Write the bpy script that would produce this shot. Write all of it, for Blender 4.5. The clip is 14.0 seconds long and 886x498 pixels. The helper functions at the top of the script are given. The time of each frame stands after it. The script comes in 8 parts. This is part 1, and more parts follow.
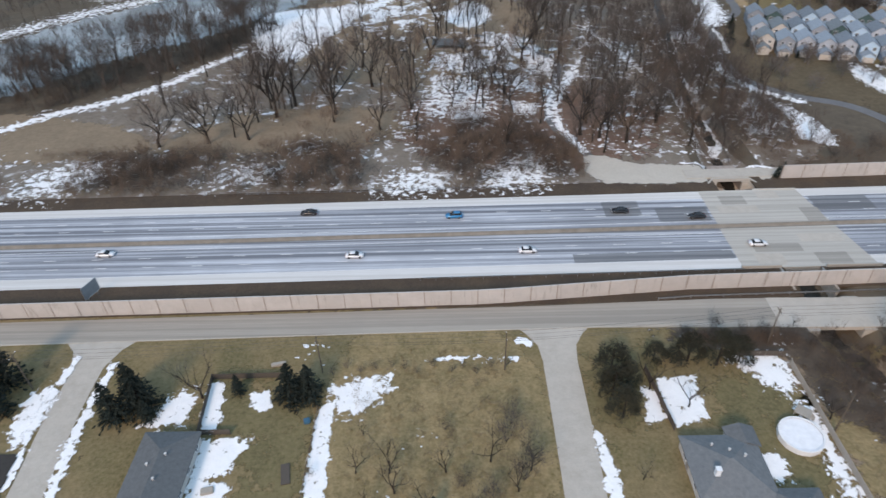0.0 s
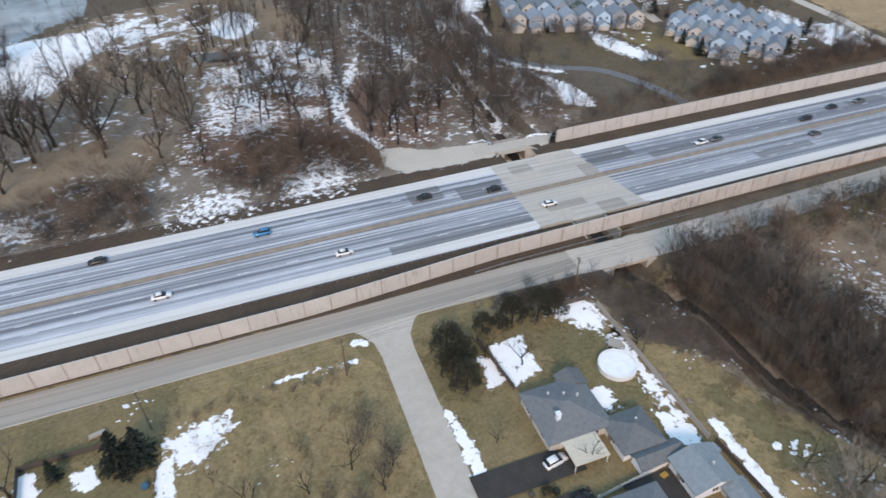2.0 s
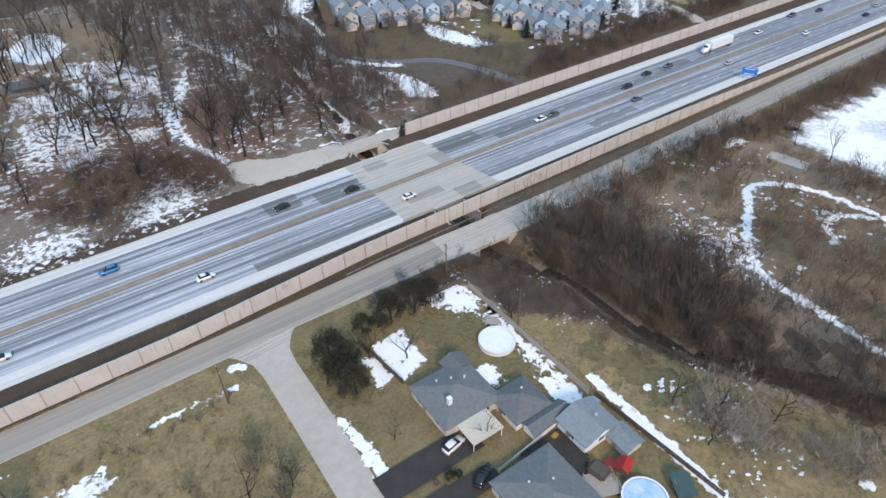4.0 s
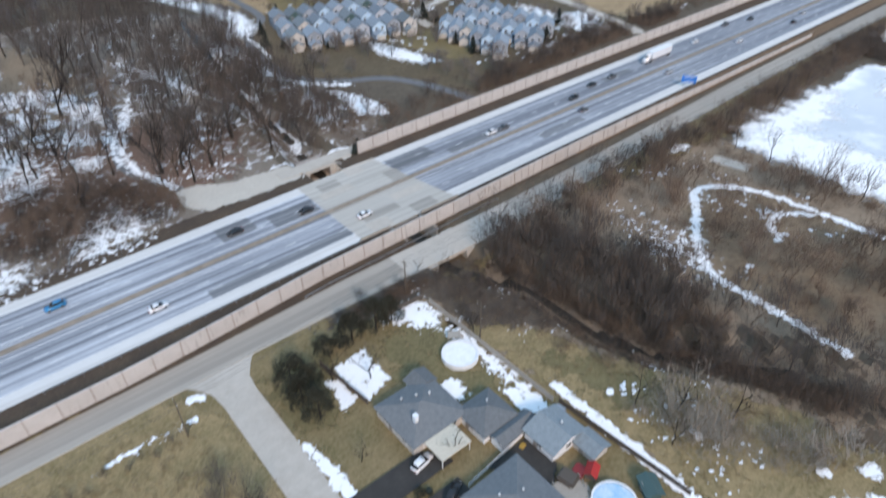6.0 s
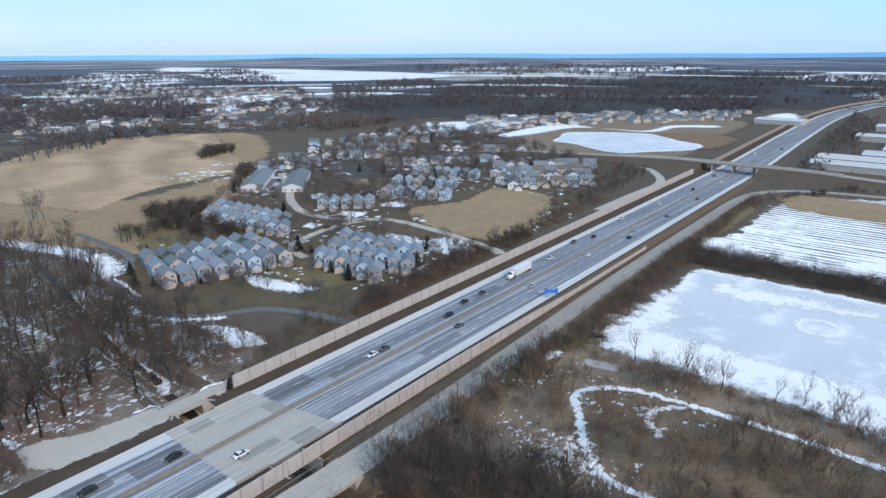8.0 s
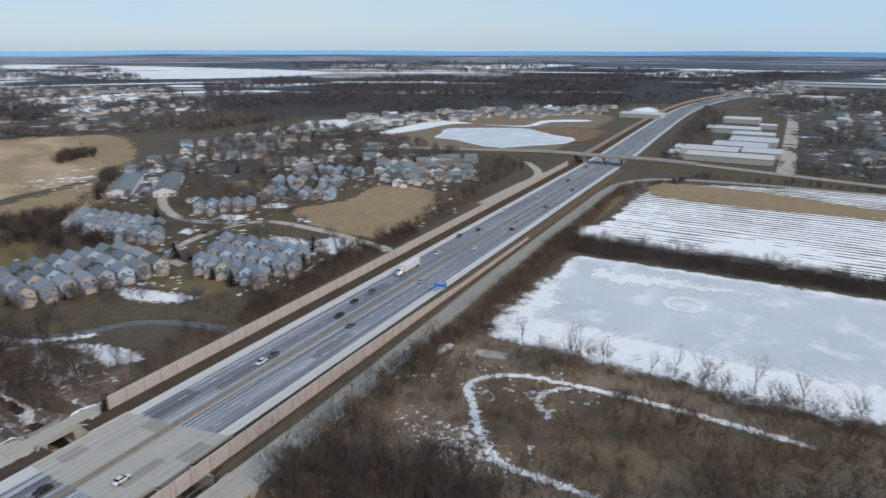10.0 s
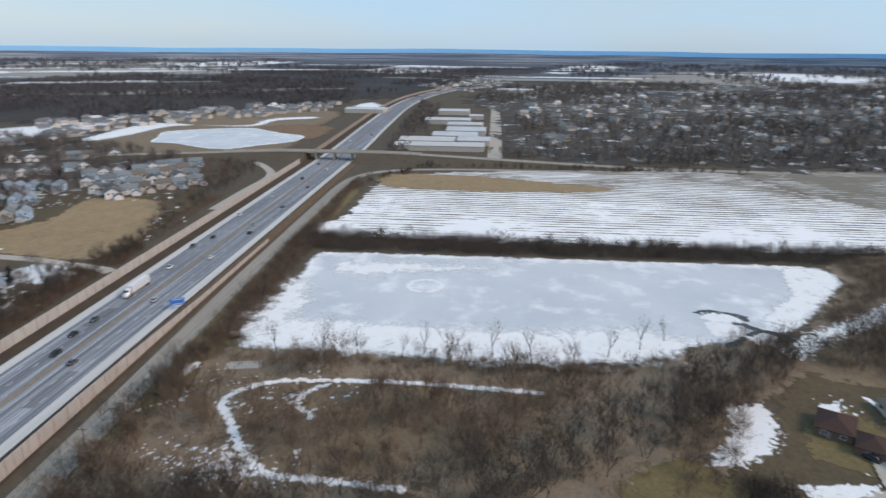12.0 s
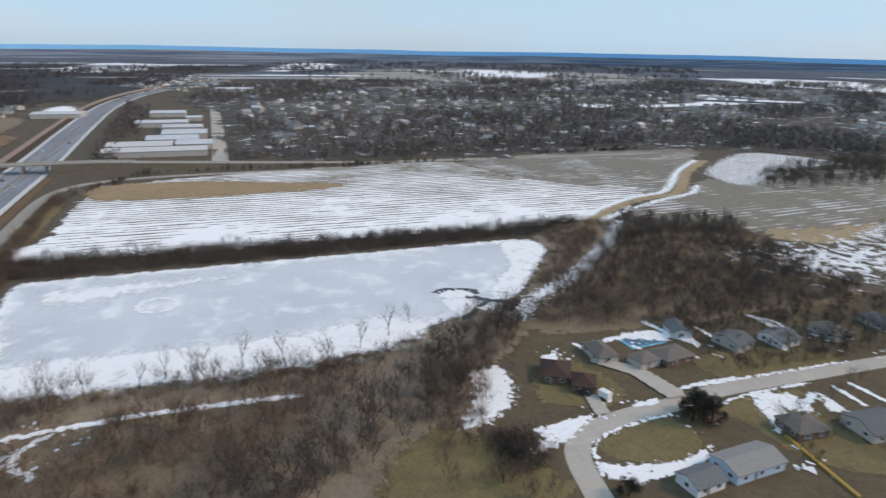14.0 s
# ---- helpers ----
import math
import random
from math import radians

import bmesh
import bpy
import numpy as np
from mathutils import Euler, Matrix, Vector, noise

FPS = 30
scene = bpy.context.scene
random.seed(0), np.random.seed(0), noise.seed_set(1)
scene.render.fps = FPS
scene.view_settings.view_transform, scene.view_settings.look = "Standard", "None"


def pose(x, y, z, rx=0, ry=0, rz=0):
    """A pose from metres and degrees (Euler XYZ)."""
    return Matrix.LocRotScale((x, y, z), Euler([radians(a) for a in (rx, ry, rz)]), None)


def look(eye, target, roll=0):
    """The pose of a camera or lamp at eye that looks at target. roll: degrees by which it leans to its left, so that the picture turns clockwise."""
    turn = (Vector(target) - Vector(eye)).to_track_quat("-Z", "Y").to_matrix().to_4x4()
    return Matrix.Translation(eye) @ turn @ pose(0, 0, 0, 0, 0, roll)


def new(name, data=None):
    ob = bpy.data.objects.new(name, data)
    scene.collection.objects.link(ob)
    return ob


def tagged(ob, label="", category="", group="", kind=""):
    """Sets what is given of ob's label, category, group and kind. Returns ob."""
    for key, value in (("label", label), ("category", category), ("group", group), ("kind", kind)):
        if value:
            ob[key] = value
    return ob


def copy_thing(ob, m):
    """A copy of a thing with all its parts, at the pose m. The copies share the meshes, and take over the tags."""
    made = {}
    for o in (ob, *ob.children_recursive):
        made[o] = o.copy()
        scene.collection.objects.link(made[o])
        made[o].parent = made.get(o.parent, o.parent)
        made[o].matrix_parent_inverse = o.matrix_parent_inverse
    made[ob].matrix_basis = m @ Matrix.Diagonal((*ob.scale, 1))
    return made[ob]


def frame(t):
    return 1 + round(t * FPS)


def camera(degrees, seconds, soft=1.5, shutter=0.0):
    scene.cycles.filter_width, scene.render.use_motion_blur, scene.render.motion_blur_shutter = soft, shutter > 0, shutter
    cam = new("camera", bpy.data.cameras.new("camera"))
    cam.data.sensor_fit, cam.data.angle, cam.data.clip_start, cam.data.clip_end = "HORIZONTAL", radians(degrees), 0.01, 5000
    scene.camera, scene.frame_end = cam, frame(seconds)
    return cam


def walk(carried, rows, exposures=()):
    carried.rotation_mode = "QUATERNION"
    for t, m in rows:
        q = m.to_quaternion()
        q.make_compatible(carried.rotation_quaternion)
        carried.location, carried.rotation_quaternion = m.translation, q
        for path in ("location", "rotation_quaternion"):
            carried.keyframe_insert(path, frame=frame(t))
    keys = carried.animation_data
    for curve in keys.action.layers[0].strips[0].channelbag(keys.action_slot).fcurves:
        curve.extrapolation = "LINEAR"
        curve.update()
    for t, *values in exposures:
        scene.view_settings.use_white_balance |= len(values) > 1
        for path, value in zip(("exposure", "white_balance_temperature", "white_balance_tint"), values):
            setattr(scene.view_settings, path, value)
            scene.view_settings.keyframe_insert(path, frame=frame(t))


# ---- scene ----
cam = camera(69.4, 14.0, soft=1.45, shutter=0.5)
EYE = (0, 0, 100)
TURNS = [
    (0.0, 52.65, 1.45, 0.0), (0.5, 52.52, 1.2, -4.14), (1.0, 52.46, 1.08, -9.75), (1.5, 52.39, 0.97, -15.07),
    (2.0, 52.32, 0.92, -20.12), (2.5, 52.27, 0.78, -24.96), (3.0, 52.24, 0.75, -29.28), (3.5, 52.25, 0.69, -32.56),
    (4.2, 51.6, 0.72, -35.6), (5.0, 49.7, 0.75, -37.7), (5.5, 48.4, 0.76, -38.5), (5.8, 50.18, 0.76, -39.0),
    (6.0, 53.24, 0.75, -39.65), (6.5, 60.82, 0.58, -41.92), (7.0, 68.32, 0.55, -45.95), (7.2, 70.75, 0.44, -47.52),
    (7.6, 72.6, 0.3, -49.8), (8.3, 72.6, 0.1, -51.7), (8.9, 72.56, 0.0, -53.1), (9.3, 72.55, -0.05, -54.7),
    (9.5, 72.57, -0.05, -56.16), (10.0, 72.51, -0.1, -61.47), (10.5, 72.46, -0.2, -67.39), (11.0, 72.43, -0.3, -73.13),
    (11.5, 72.39, -0.38, -78.95), (12.0, 72.39, -0.52, -85.18), (12.5, 72.4, -0.66, -91.22), (13.0, 72.42, -0.81, -97.08),
    (13.5, 72.47, -0.88, -102.99), (14.0, 72.5, -0.99, -109.02)]
walk(cam, [(t, pose(*EYE, rx, ry, rz)) for t, rx, ry, rz in TURNS], exposures=[(0.0, 0.24, 8150, 20), (3.5, 0.43, 7800, 19), (6.0, 0.42, 7550, 18), (6.5, 0.41, 7400, 17), (7.2, 0.39, 7050, 16), (9.3, -0.16, 8000, 19), (12.0, -0.08, 8450, 20), (14.0, -0.06, 8550, 21)])

# ---- sky and sun: a bright, thinly overcast winter day ----
SUN_UP, SUN_ROUND = radians(34), radians(200)
world = bpy.data.worlds.new("sky")
scene.world = world
world.use_nodes = True
wn, wl = world.node_tree.nodes, world.node_tree.links
sky = wn.new("ShaderNodeTexSky")
sky.sky_type = "NISHITA"
sky.sun_disc = False
sky.sun_elevation, sky.sun_rotation = SUN_UP, SUN_ROUND
sky.air_density, sky.dust_density, sky.ozone_density = 1.0, 0.7, 2.0
wtc = wn.new("ShaderNodeTexCoord")
wmap = wn.new("ShaderNodeMapping")
wmap.inputs["Scale"].default_value = (1.2, 1.2, 7.0)
wnoise = wn.new("ShaderNodeTexNoise")
wnoise.inputs["Scale"].default_value, wnoise.inputs["Detail"].default_value = 1.6, 6
wramp = wn.new("ShaderNodeValToRGB")
wramp.color_ramp.elements[0].position, wramp.color_ramp.elements[1].position = 0.30, 0.72
wramp.color_ramp.elements[0].color, wramp.color_ramp.elements[1].color = (0.6, 0.6, 0.6, 1), (0.95, 0.95, 0.95, 1)
wmix = wn.new("ShaderNodeMix")
wmix.data_type = "RGBA"
wmix.inputs["B"].default_value = (3.0, 5.75, 8.9, 1)
wl.new(wtc.outputs["Generated"], wmap.inputs["Vector"])
wl.new(wmap.outputs["Vector"], wnoise.inputs["Vector"])
wl.new(wnoise.outputs["Fac"], wramp.inputs["Fac"])
wl.new(wramp.outputs["Color"], wmix.inputs["Factor"])
wl.new(sky.outputs["Color"], wmix.inputs["A"])
wl.new(wmix.outputs["Result"], wn["Background"].inputs["Color"])
wn["Background"].inputs["Strength"].default_value = 0.13
sun = new("sun", bpy.data.lights.new("sun", "SUN"))
sun.data.energy, sun.data.angle, sun.data.color = 1.95, radians(14), (1.0, 0.875, 0.775)
sun.matrix_world = look((0, 0, 500), (-500 * math.sin(SUN_ROUND) / math.tan(SUN_UP), -500 * math.cos(SUN_ROUND) / math.tan(SUN_UP), 0))

# ---- materials ----
MATS = {}


def nodes_of(name):
    m = bpy.data.materials.new(name)
    m.use_nodes = True
    MATS[name] = m
    nt = m.node_tree
    return m, nt, nt.nodes["Principled BSDF"], nt.nodes["Material Output"]


def coords(nt, scale=(1, 1, 1), local=False, turn=0.0):
    if local:
        out = nt.nodes.new("ShaderNodeTexCoord").outputs["Object"]
    else:
        out = nt.nodes.new("ShaderNodeNewGeometry").outputs["Position"]
    mp = nt.nodes.new("ShaderNodeMapping")
    mp.inputs["Scale"].default_value = scale
    mp.inputs["Rotation"].default_value = (0, 0, radians(turn))
    nt.links.new(out, mp.inputs["Vector"])
    return mp.outputs["Vector"]


def noise_of(nt, vec, scale, detail=4, rough=0.6, lo=0.35, hi=0.65):
    n = nt.nodes.new("ShaderNodeTexNoise")
    n.inputs["Scale"].default_value, n.inputs["Detail"].default_value, n.inputs["Roughness"].default_value = scale, detail, rough
    nt.links.new(vec, n.inputs["Vector"])
    r = nt.nodes.new("ShaderNodeMapRange")
    r.inputs["From Min"].default_value, r.inputs["From Max"].default_value = lo, hi
    nt.links.new(n.outputs["Fac"], r.inputs["Value"])
    return r.outputs["Result"]


def mixed(nt, fac, a, b):
    m = nt.nodes.new("ShaderNodeMix")
    m.data_type = "RGBA"
    for key, v in (("Factor", fac), ("A", a), ("B", b)):
        if isinstance(v, (tuple, float, int)):
            m.inputs[key].default_value = (*v, 1) if isinstance(v, tuple) else v
        else:
            nt.links.new(v, m.inputs[key])
    return m.outputs["Result"]


def mathed(nt, op, a, b):
    m = nt.nodes.new("ShaderNodeMath")
    m.operation = op
    for i, v in enumerate((a, b)):
        if isinstance(v, (float, int)):
            m.inputs[i].default_value = v
        else:
            nt.links.new(v, m.inputs[i])
    return m.outputs["Value"]


def relief(nt, bsdf, height, strength, distance):
    b = nt.nodes.new("ShaderNodeBump")
    b.inputs["Strength"].default_value, b.inputs["Distance"].default_value = strength, distance
    nt.links.new(height, b.inputs["Height"])
    nt.links.new(b.outputs["Normal"], bsdf.inputs["Normal"])


def ragged(nt, bsdf, out, scale=0.5, spread=1.1, soft=0.06, cut=0.5):
    """An uneven border: the surface thins out to nothing where the mesh's own border falls to 0."""
    at = nt.nodes.new("ShaderNodeAttribute")
    at.attribute_name = "border"
    n = noise_of(nt, coords(nt), scale, 8, 0.72, 0.3, 0.7)
    s = mathed(nt, "ADD", at.outputs["Fac"], mathed(nt, "MULTIPLY", mathed(nt, "SUBTRACT", n, 0.5), spread))
    r = nt.nodes.new("ShaderNodeMapRange")
    r.inputs["From Min"].default_value, r.inputs["From Max"].default_value = cut - soft, cut + soft
    nt.links.new(s, r.inputs["Value"])
    tr = nt.nodes.new("ShaderNodeBsdfTransparent")
    mx = nt.nodes.new("ShaderNodeMixShader")
    nt.links.new(r.outputs["Result"], mx.inputs["Fac"])
    nt.links.new(tr.outputs["BSDF"], mx.inputs[1])
    nt.links.new(bsdf.outputs["BSDF"], mx.inputs[2])
    nt.links.new(mx.outputs["Shader"], out.inputs["Surface"])


def earth(name, a, b, c, big=0.03, small=0.6, rough=0.95, border=0.0, specks=None, speck_lo=0.62, speck_scale=0.22, spread=1.1, soft=0.06, cut=0.5):
    """Ground cover in three tones, at two scales, with specks of snow if given."""
    m, nt, bsdf, out = nodes_of(name)
    v = coords(nt)
    col = mixed(nt, noise_of(nt, v, big, 5, 0.6), a, b)
    fine = noise_of(nt, v, small, 6, 0.75, 0.3, 0.75)
    mid = noise_of(nt, v, math.sqrt(big * small) * 1.3, 6, 0.7, 0.36, 0.64)
    col = mixed(nt, mathed(nt, "MULTIPLY", mid, 0.62), col, tuple(x * (0.62 if b[2] < 0.25 else 0.93) for x in b))
    col = mixed(nt, mathed(nt, "MULTIPLY", fine, 0.8), col, c)
    if specks:
        patch_f = noise_of(nt, v, 0.035, 3, 0.5, 0.42, 0.6)
        sp = noise_of(nt, v, speck_scale, 9, 0.7, speck_lo, speck_lo + 0.05)
        col = mixed(nt, mathed(nt, "MULTIPLY", sp, patch_f), col, specks)
    nt.links.new(col, bsdf.inputs["Base Color"])
    bsdf.inputs["Roughness"].default_value = rough
    bsdf.inputs["Specular IOR Level"].default_value = 0.15
    relief(nt, bsdf, fine, 0.5, 0.15)
    if border:
        ragged(nt, bsdf, out, border, spread, soft, cut)
    return m


def plain(name, a, b=None, scale=1.0, rough=0.6, metal=0.0, bump=0.15, local=True, stretch=(1, 1, 1), vary=0.0):
    m, nt, bsdf, out = nodes_of(name)
    v = coords(nt, stretch, local)
    b = b or tuple(x * 0.75 for x in a)
    f = noise_of(nt, v, scale, 5, 0.65, 0.3, 0.7)
    col = mixed(nt, f, a, b)
    if vary:
        oi = nt.nodes.new("ShaderNodeObjectInfo")
        hsv = nt.nodes.new("ShaderNodeHueSaturation")
        r = nt.nodes.new("ShaderNodeMapRange")
        r.inputs["To Min"].default_value, r.inputs["To Max"].default_value = 1 - vary, 1 + vary
        nt.links.new(oi.outputs["Random"], r.inputs["Value"])
        nt.links.new(r.outputs["Result"], hsv.inputs["Value"])
        nt.links.new(col, hsv.inputs["Color"])
        col = hsv.outputs["Color"]
    nt.links.new(col, bsdf.inputs["Base Color"])
    bsdf.inputs["Roughness"].default_value, bsdf.inputs["Metallic"].default_value = rough, metal
    if rough > 0.7:
        bsdf.inputs["Specular IOR Level"].default_value = 0.2
    if bump:
        relief(nt, bsdf, f, bump, 0.03)
    return m


SNOW = (0.80, 0.83, 0.87)
M_GROUND = earth("winter_ground", (0.115, 0.093, 0.07), (0.09, 0.076, 0.064), (0.155, 0.125, 0.09), 0.012, 0.4)
M_LAWN = earth("dormant_lawn", (0.235, 0.172, 0.092), (0.098, 0.09, 0.036), (0.315, 0.238, 0.142), 0.09, 1.4, border=0.25)
M_MEADOW = earth("meadow_grass", (0.295, 0.215, 0.112), (0.125, 0.105, 0.045), (0.40, 0.30, 0.178), 0.14, 1.3, border=0.25)
M_YARD = earth("worn_yards", (0.13, 0.10, 0.064), (0.085, 0.069, 0.046), (0.17, 0.129, 0.085), 0.04, 0.6, border=0.2)
M_STRAW = earth("straw_grass", (0.40, 0.295, 0.18), (0.31, 0.225, 0.135), (0.46, 0.35, 0.225), 0.03, 0.35, border=0.2)
M_DIRT = earth("bare_dirt", (0.25, 0.19, 0.135), (0.20, 0.15, 0.108), (0.30, 0.235, 0.17), 0.05, 0.8, border=0.2)
M_WOODFLOOR = earth("leaf_litter", (0.21, 0.175, 0.145), (0.155, 0.132, 0.115), (0.27, 0.228, 0.188), 0.05, 0.7, border=0.12, specks=SNOW, speck_lo=0.55)
M_BRUSHFLOOR = earth("brush_floor", (0.27, 0.205, 0.15), (0.20, 0.15, 0.112), (0.34, 0.265, 0.195), 0.05, 0.7, border=0.12)
M_DARKFLOOR = earth("dark_leaf_floor", (0.125, 0.098, 0.078), (0.085, 0.068, 0.056), (0.165, 0.13, 0.10), 0.1, 1.0, border=0.25, specks=SNOW, speck_lo=0.63, speck_scale=0.5)
M_LOOPFLOOR = earth("brown_weed_floor", (0.235, 0.17, 0.115), (0.17, 0.122, 0.085), (0.30, 0.225, 0.155), 0.06, 0.7, border=0.15)
M_TANFIELD = earth("tan_rough_field", (0.36, 0.25, 0.148), (0.27, 0.19, 0.112), (0.42, 0.305, 0.19), 0.015, 0.3, border=0.1)
M_PALEFIELD = earth("pale_stubble", (0.36, 0.30, 0.22), (0.27, 0.222, 0.16), (0.42, 0.355, 0.27), 0.02, 0.3, border=0.1)
M_REDFLOOR = earth("rust_leaf_litter", (0.19, 0.115, 0.085), (0.15, 0.096, 0.078), (0.22, 0.155, 0.12), 0.06, 0.7, border=0.15, specks=SNOW, speck_lo=0.55)
M_VERGE = earth("road_verge", (0.09, 0.067, 0.053), (0.14, 0.10, 0.07), (0.045, 0.036, 0.031), 0.12, 2.2)
M_RUSTVERGE = earth("rust_verge", (0.18, 0.112, 0.068), (0.13, 0.082, 0.053), (0.23, 0.15, 0.095), 0.06, 0.9)
M_FARWOOD = earth("wooded_ground", (0.06, 0.054, 0.053), (0.048, 0.045, 0.046), (0.08, 0.072, 0.068), 0.01, 0.08, border=0.02)
M_FARTOWN = earth("suburb_ground", (0.09, 0.082, 0.078), (0.115, 0.097, 0.078), (0.07, 0.066, 0.066), 0.012, 0.06, border=0.015, specks=SNOW, speck_lo=0.55, speck_scale=0.05)
# three far covers with the haze of distance mixed into their colours
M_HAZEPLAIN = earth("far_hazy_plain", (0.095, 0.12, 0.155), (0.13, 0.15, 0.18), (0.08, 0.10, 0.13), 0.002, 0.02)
M_HAZEFIELD = earth("far_hazed_fields", (0.33, 0.31, 0.28), (0.27, 0.26, 0.25), (0.38, 0.36, 0.33), 0.004, 0.03, border=0.01)
M_HAZEWOOD = earth("far_hazed_woods", (0.062, 0.075, 0.095), (0.075, 0.088, 0.108), (0.052, 0.062, 0.08), 0.004, 0.03, border=0.01)
M_GREEN = earth("greener_lawn", (0.185, 0.155, 0.078), (0.10, 0.092, 0.044), (0.25, 0.20, 0.115), 0.12, 1.2, border=0.18, spread=1.6)
M_RUST = earth("rust_weeds", (0.25, 0.15, 0.09), (0.19, 0.115, 0.075), (0.29, 0.20, 0.13), 0.03, 0.3, border=0.05)
M_OLIVE = earth("olive_lawn", (0.205, 0.155, 0.077), (0.115, 0.094, 0.048), (0.265, 0.203, 0.11), 0.08, 1.0, border=0.2)
M_DRIFT = earth("soft_drift", (0.89, 0.90, 0.915), (0.85, 0.865, 0.885), (0.92, 0.925, 0.93), 0.08, 0.8, 0.55, border=0.12, spread=1.3, soft=0.3)
M_SNOW = earth("old_snow", (0.88, 0.89, 0.91), (0.82, 0.835, 0.86), (0.92, 0.925, 0.935), 0.08, 0.8, 0.55, border=0.5, spread=1.7)
M_THINSNOW = earth("thin_snow", (0.86, 0.87, 0.89), (0.74, 0.75, 0.77), (0.9, 0.91, 0.92), 0.2, 1.5, 0.6, border=0.45, spread=2.6, cut=0.82)
M_BLOTSNOW = earth("blotched_snow", (0.80, 0.82, 0.86), (0.68, 0.69, 0.71), (0.86, 0.88, 0.9), 0.2, 1.5, 0.6, border=0.13, spread=2.0)
M_WATER = earth("creek_water", (0.022, 0.023, 0.022), (0.035, 0.034, 0.03), (0.05, 0.047, 0.042), 0.1, 0.8, 0.15, border=0.35, spread=0.8)
M_WATER2 = earth("open_water", (0.05, 0.054, 0.056), (0.035, 0.038, 0.04), (0.075, 0.08, 0.083), 0.1, 0.5, 0.2, border=0.4)
# river: reflections of bright sky and dark trees painted as two tones
M_RIVER = plain("river_reflections", (0.10, 0.115, 0.12), (0.38, 0.40, 0.405), 0.03, 0.15, 0, 0.02, False)


def streaked(name, base, light, amount, rough, fade=0.0):
    """Paving with salt and wear drawn out along the traffic; fade: how much of the pale streaking is left towards the
    east.
    """
    m, nt, bsdf, out = nodes_of(name)
    along = noise_of(nt, coords(nt, (0.006, 1.0, 1.0), False, -0.95), 0.75, 5, 0.62, 0.42, 0.6)
    soft = noise_of(nt, coords(nt), 0.02, 4, 0.6, 0.3, 0.7)
    fine = noise_of(nt, coords(nt, (0.05, 1, 1)), 4.0, 4, 0.7)
    f = mathed(nt, "MULTIPLY", along, mathed(nt, "ADD", mathed(nt, "MULTIPLY", soft, 0.6), 0.4))
    if fade:
        sep = nt.nodes.new("ShaderNodeSeparateXYZ")
        nt.links.new(coords(nt), sep.inputs["Vector"])
        less = nt.nodes.new("ShaderNodeMapRange")
        for key, val in (("From Min", 90), ("From Max", 260), ("To Min", 1.0), ("To Max", fade)):
            less.inputs[key].default_value = val
        nt.links.new(sep.outputs["X"], less.inputs["Value"])
        f = mathed(nt, "MULTIPLY", f, less.outputs["Result"])
    col = mixed(nt, mathed(nt, "MULTIPLY", f, amount), base, light)
    col = mixed(nt, mathed(nt, "MULTIPLY", fine, 0.25), col, tuple(x * 0.75 for x in base))
    nt.links.new(col, bsdf.inputs["Base Color"])
    bsdf.inputs["Roughness"].default_value = rough
    bsdf.inputs["Specular IOR Level"].default_value = 0.12
    relief(nt, bsdf, fine, 0.2, 0.02)
    return m


# harvested field: pale and brown bands that swirl round the wet spots
m, nt, bsdf, out = nodes_of("swirled_straw_field")
wv = nt.nodes.new("ShaderNodeTexWave")
for key, val in (("Scale", 0.006), ("Distortion", 9.0), ("Detail", 4.0), ("Detail Scale", 1.2), ("Detail Roughness", 0.62)):
    wv.inputs[key].default_value = val
nt.links.new(coords(nt, (1, 0.7, 1), False, 40.0), wv.inputs["Vector"])
col = mixed(nt, wv.outputs["Fac"], (0.49, 0.335, 0.205), (0.33, 0.213, 0.122))
col = mixed(nt, mathed(nt, "MULTIPLY", noise_of(nt, coords(nt), 0.02, 6, 0.7, 0.5, 0.68), 0.7), col, (0.20, 0.14, 0.08))
col = mixed(nt, mathed(nt, "MULTIPLY", noise_of(nt, coords(nt, (1, 0.2, 1), False, 40.0), 0.3, 6, 0.7), 0.35), col, (0.50, 0.385, 0.25))
nt.links.new(col, bsdf.inputs["Base Color"])
bsdf.inputs["Roughness"].default_value = 0.95
ragged(nt, bsdf, out, 0.05, 0.6)
M_SWIRL = m
M_ASPHALT = streaked("salted_asphalt", (0.17, 0.183, 0.208), (0.63, 0.67, 0.73), 1.0, 0.75, 0.45)
M_PATCHED = streaked("fresh_asphalt", (0.135, 0.143, 0.155), (0.36, 0.38, 0.405), 0.7, 0.8)
M_CONCRETE = streaked("weathered_concrete", (0.40, 0.38, 0.347), (0.55, 0.525, 0.485), 0.9, 0.85)
M_STAINED = streaked("stained_concrete", (0.29, 0.275, 0.25), (0.42, 0.40, 0.365), 0.9, 0.85)
M_SHOULDER = streaked("salted_shoulder", (0.56, 0.55, 0.535), (0.70, 0.70, 0.70), 0.8, 0.85)
M_FRONTAGE = streaked("grey_frontage_paving", (0.30, 0.272, 0.24), (0.46, 0.42, 0.37), 0.8, 0.9)
M_STREET = earth("pale_street_paving", (0.47, 0.428, 0.382), (0.39, 0.355, 0.312), (0.52, 0.482, 0.435), 0.06, 0.5)
M_GRAVEL = earth("pale_gravel", (0.50, 0.46, 0.405), (0.43, 0.39, 0.345), (0.56, 0.52, 0.46), 0.1, 1.6, border=0.4)
M_DRIVE = earth("dark_driveway", (0.055, 0.052, 0.05), (0.075, 0.07, 0.066), (0.04, 0.04, 0.04), 0.2, 1.5)
M_PATHROAD = earth("dark_park_road", (0.16, 0.165, 0.175), (0.19, 0.19, 0.195), (0.13, 0.135, 0.145), 0.1, 1.0)
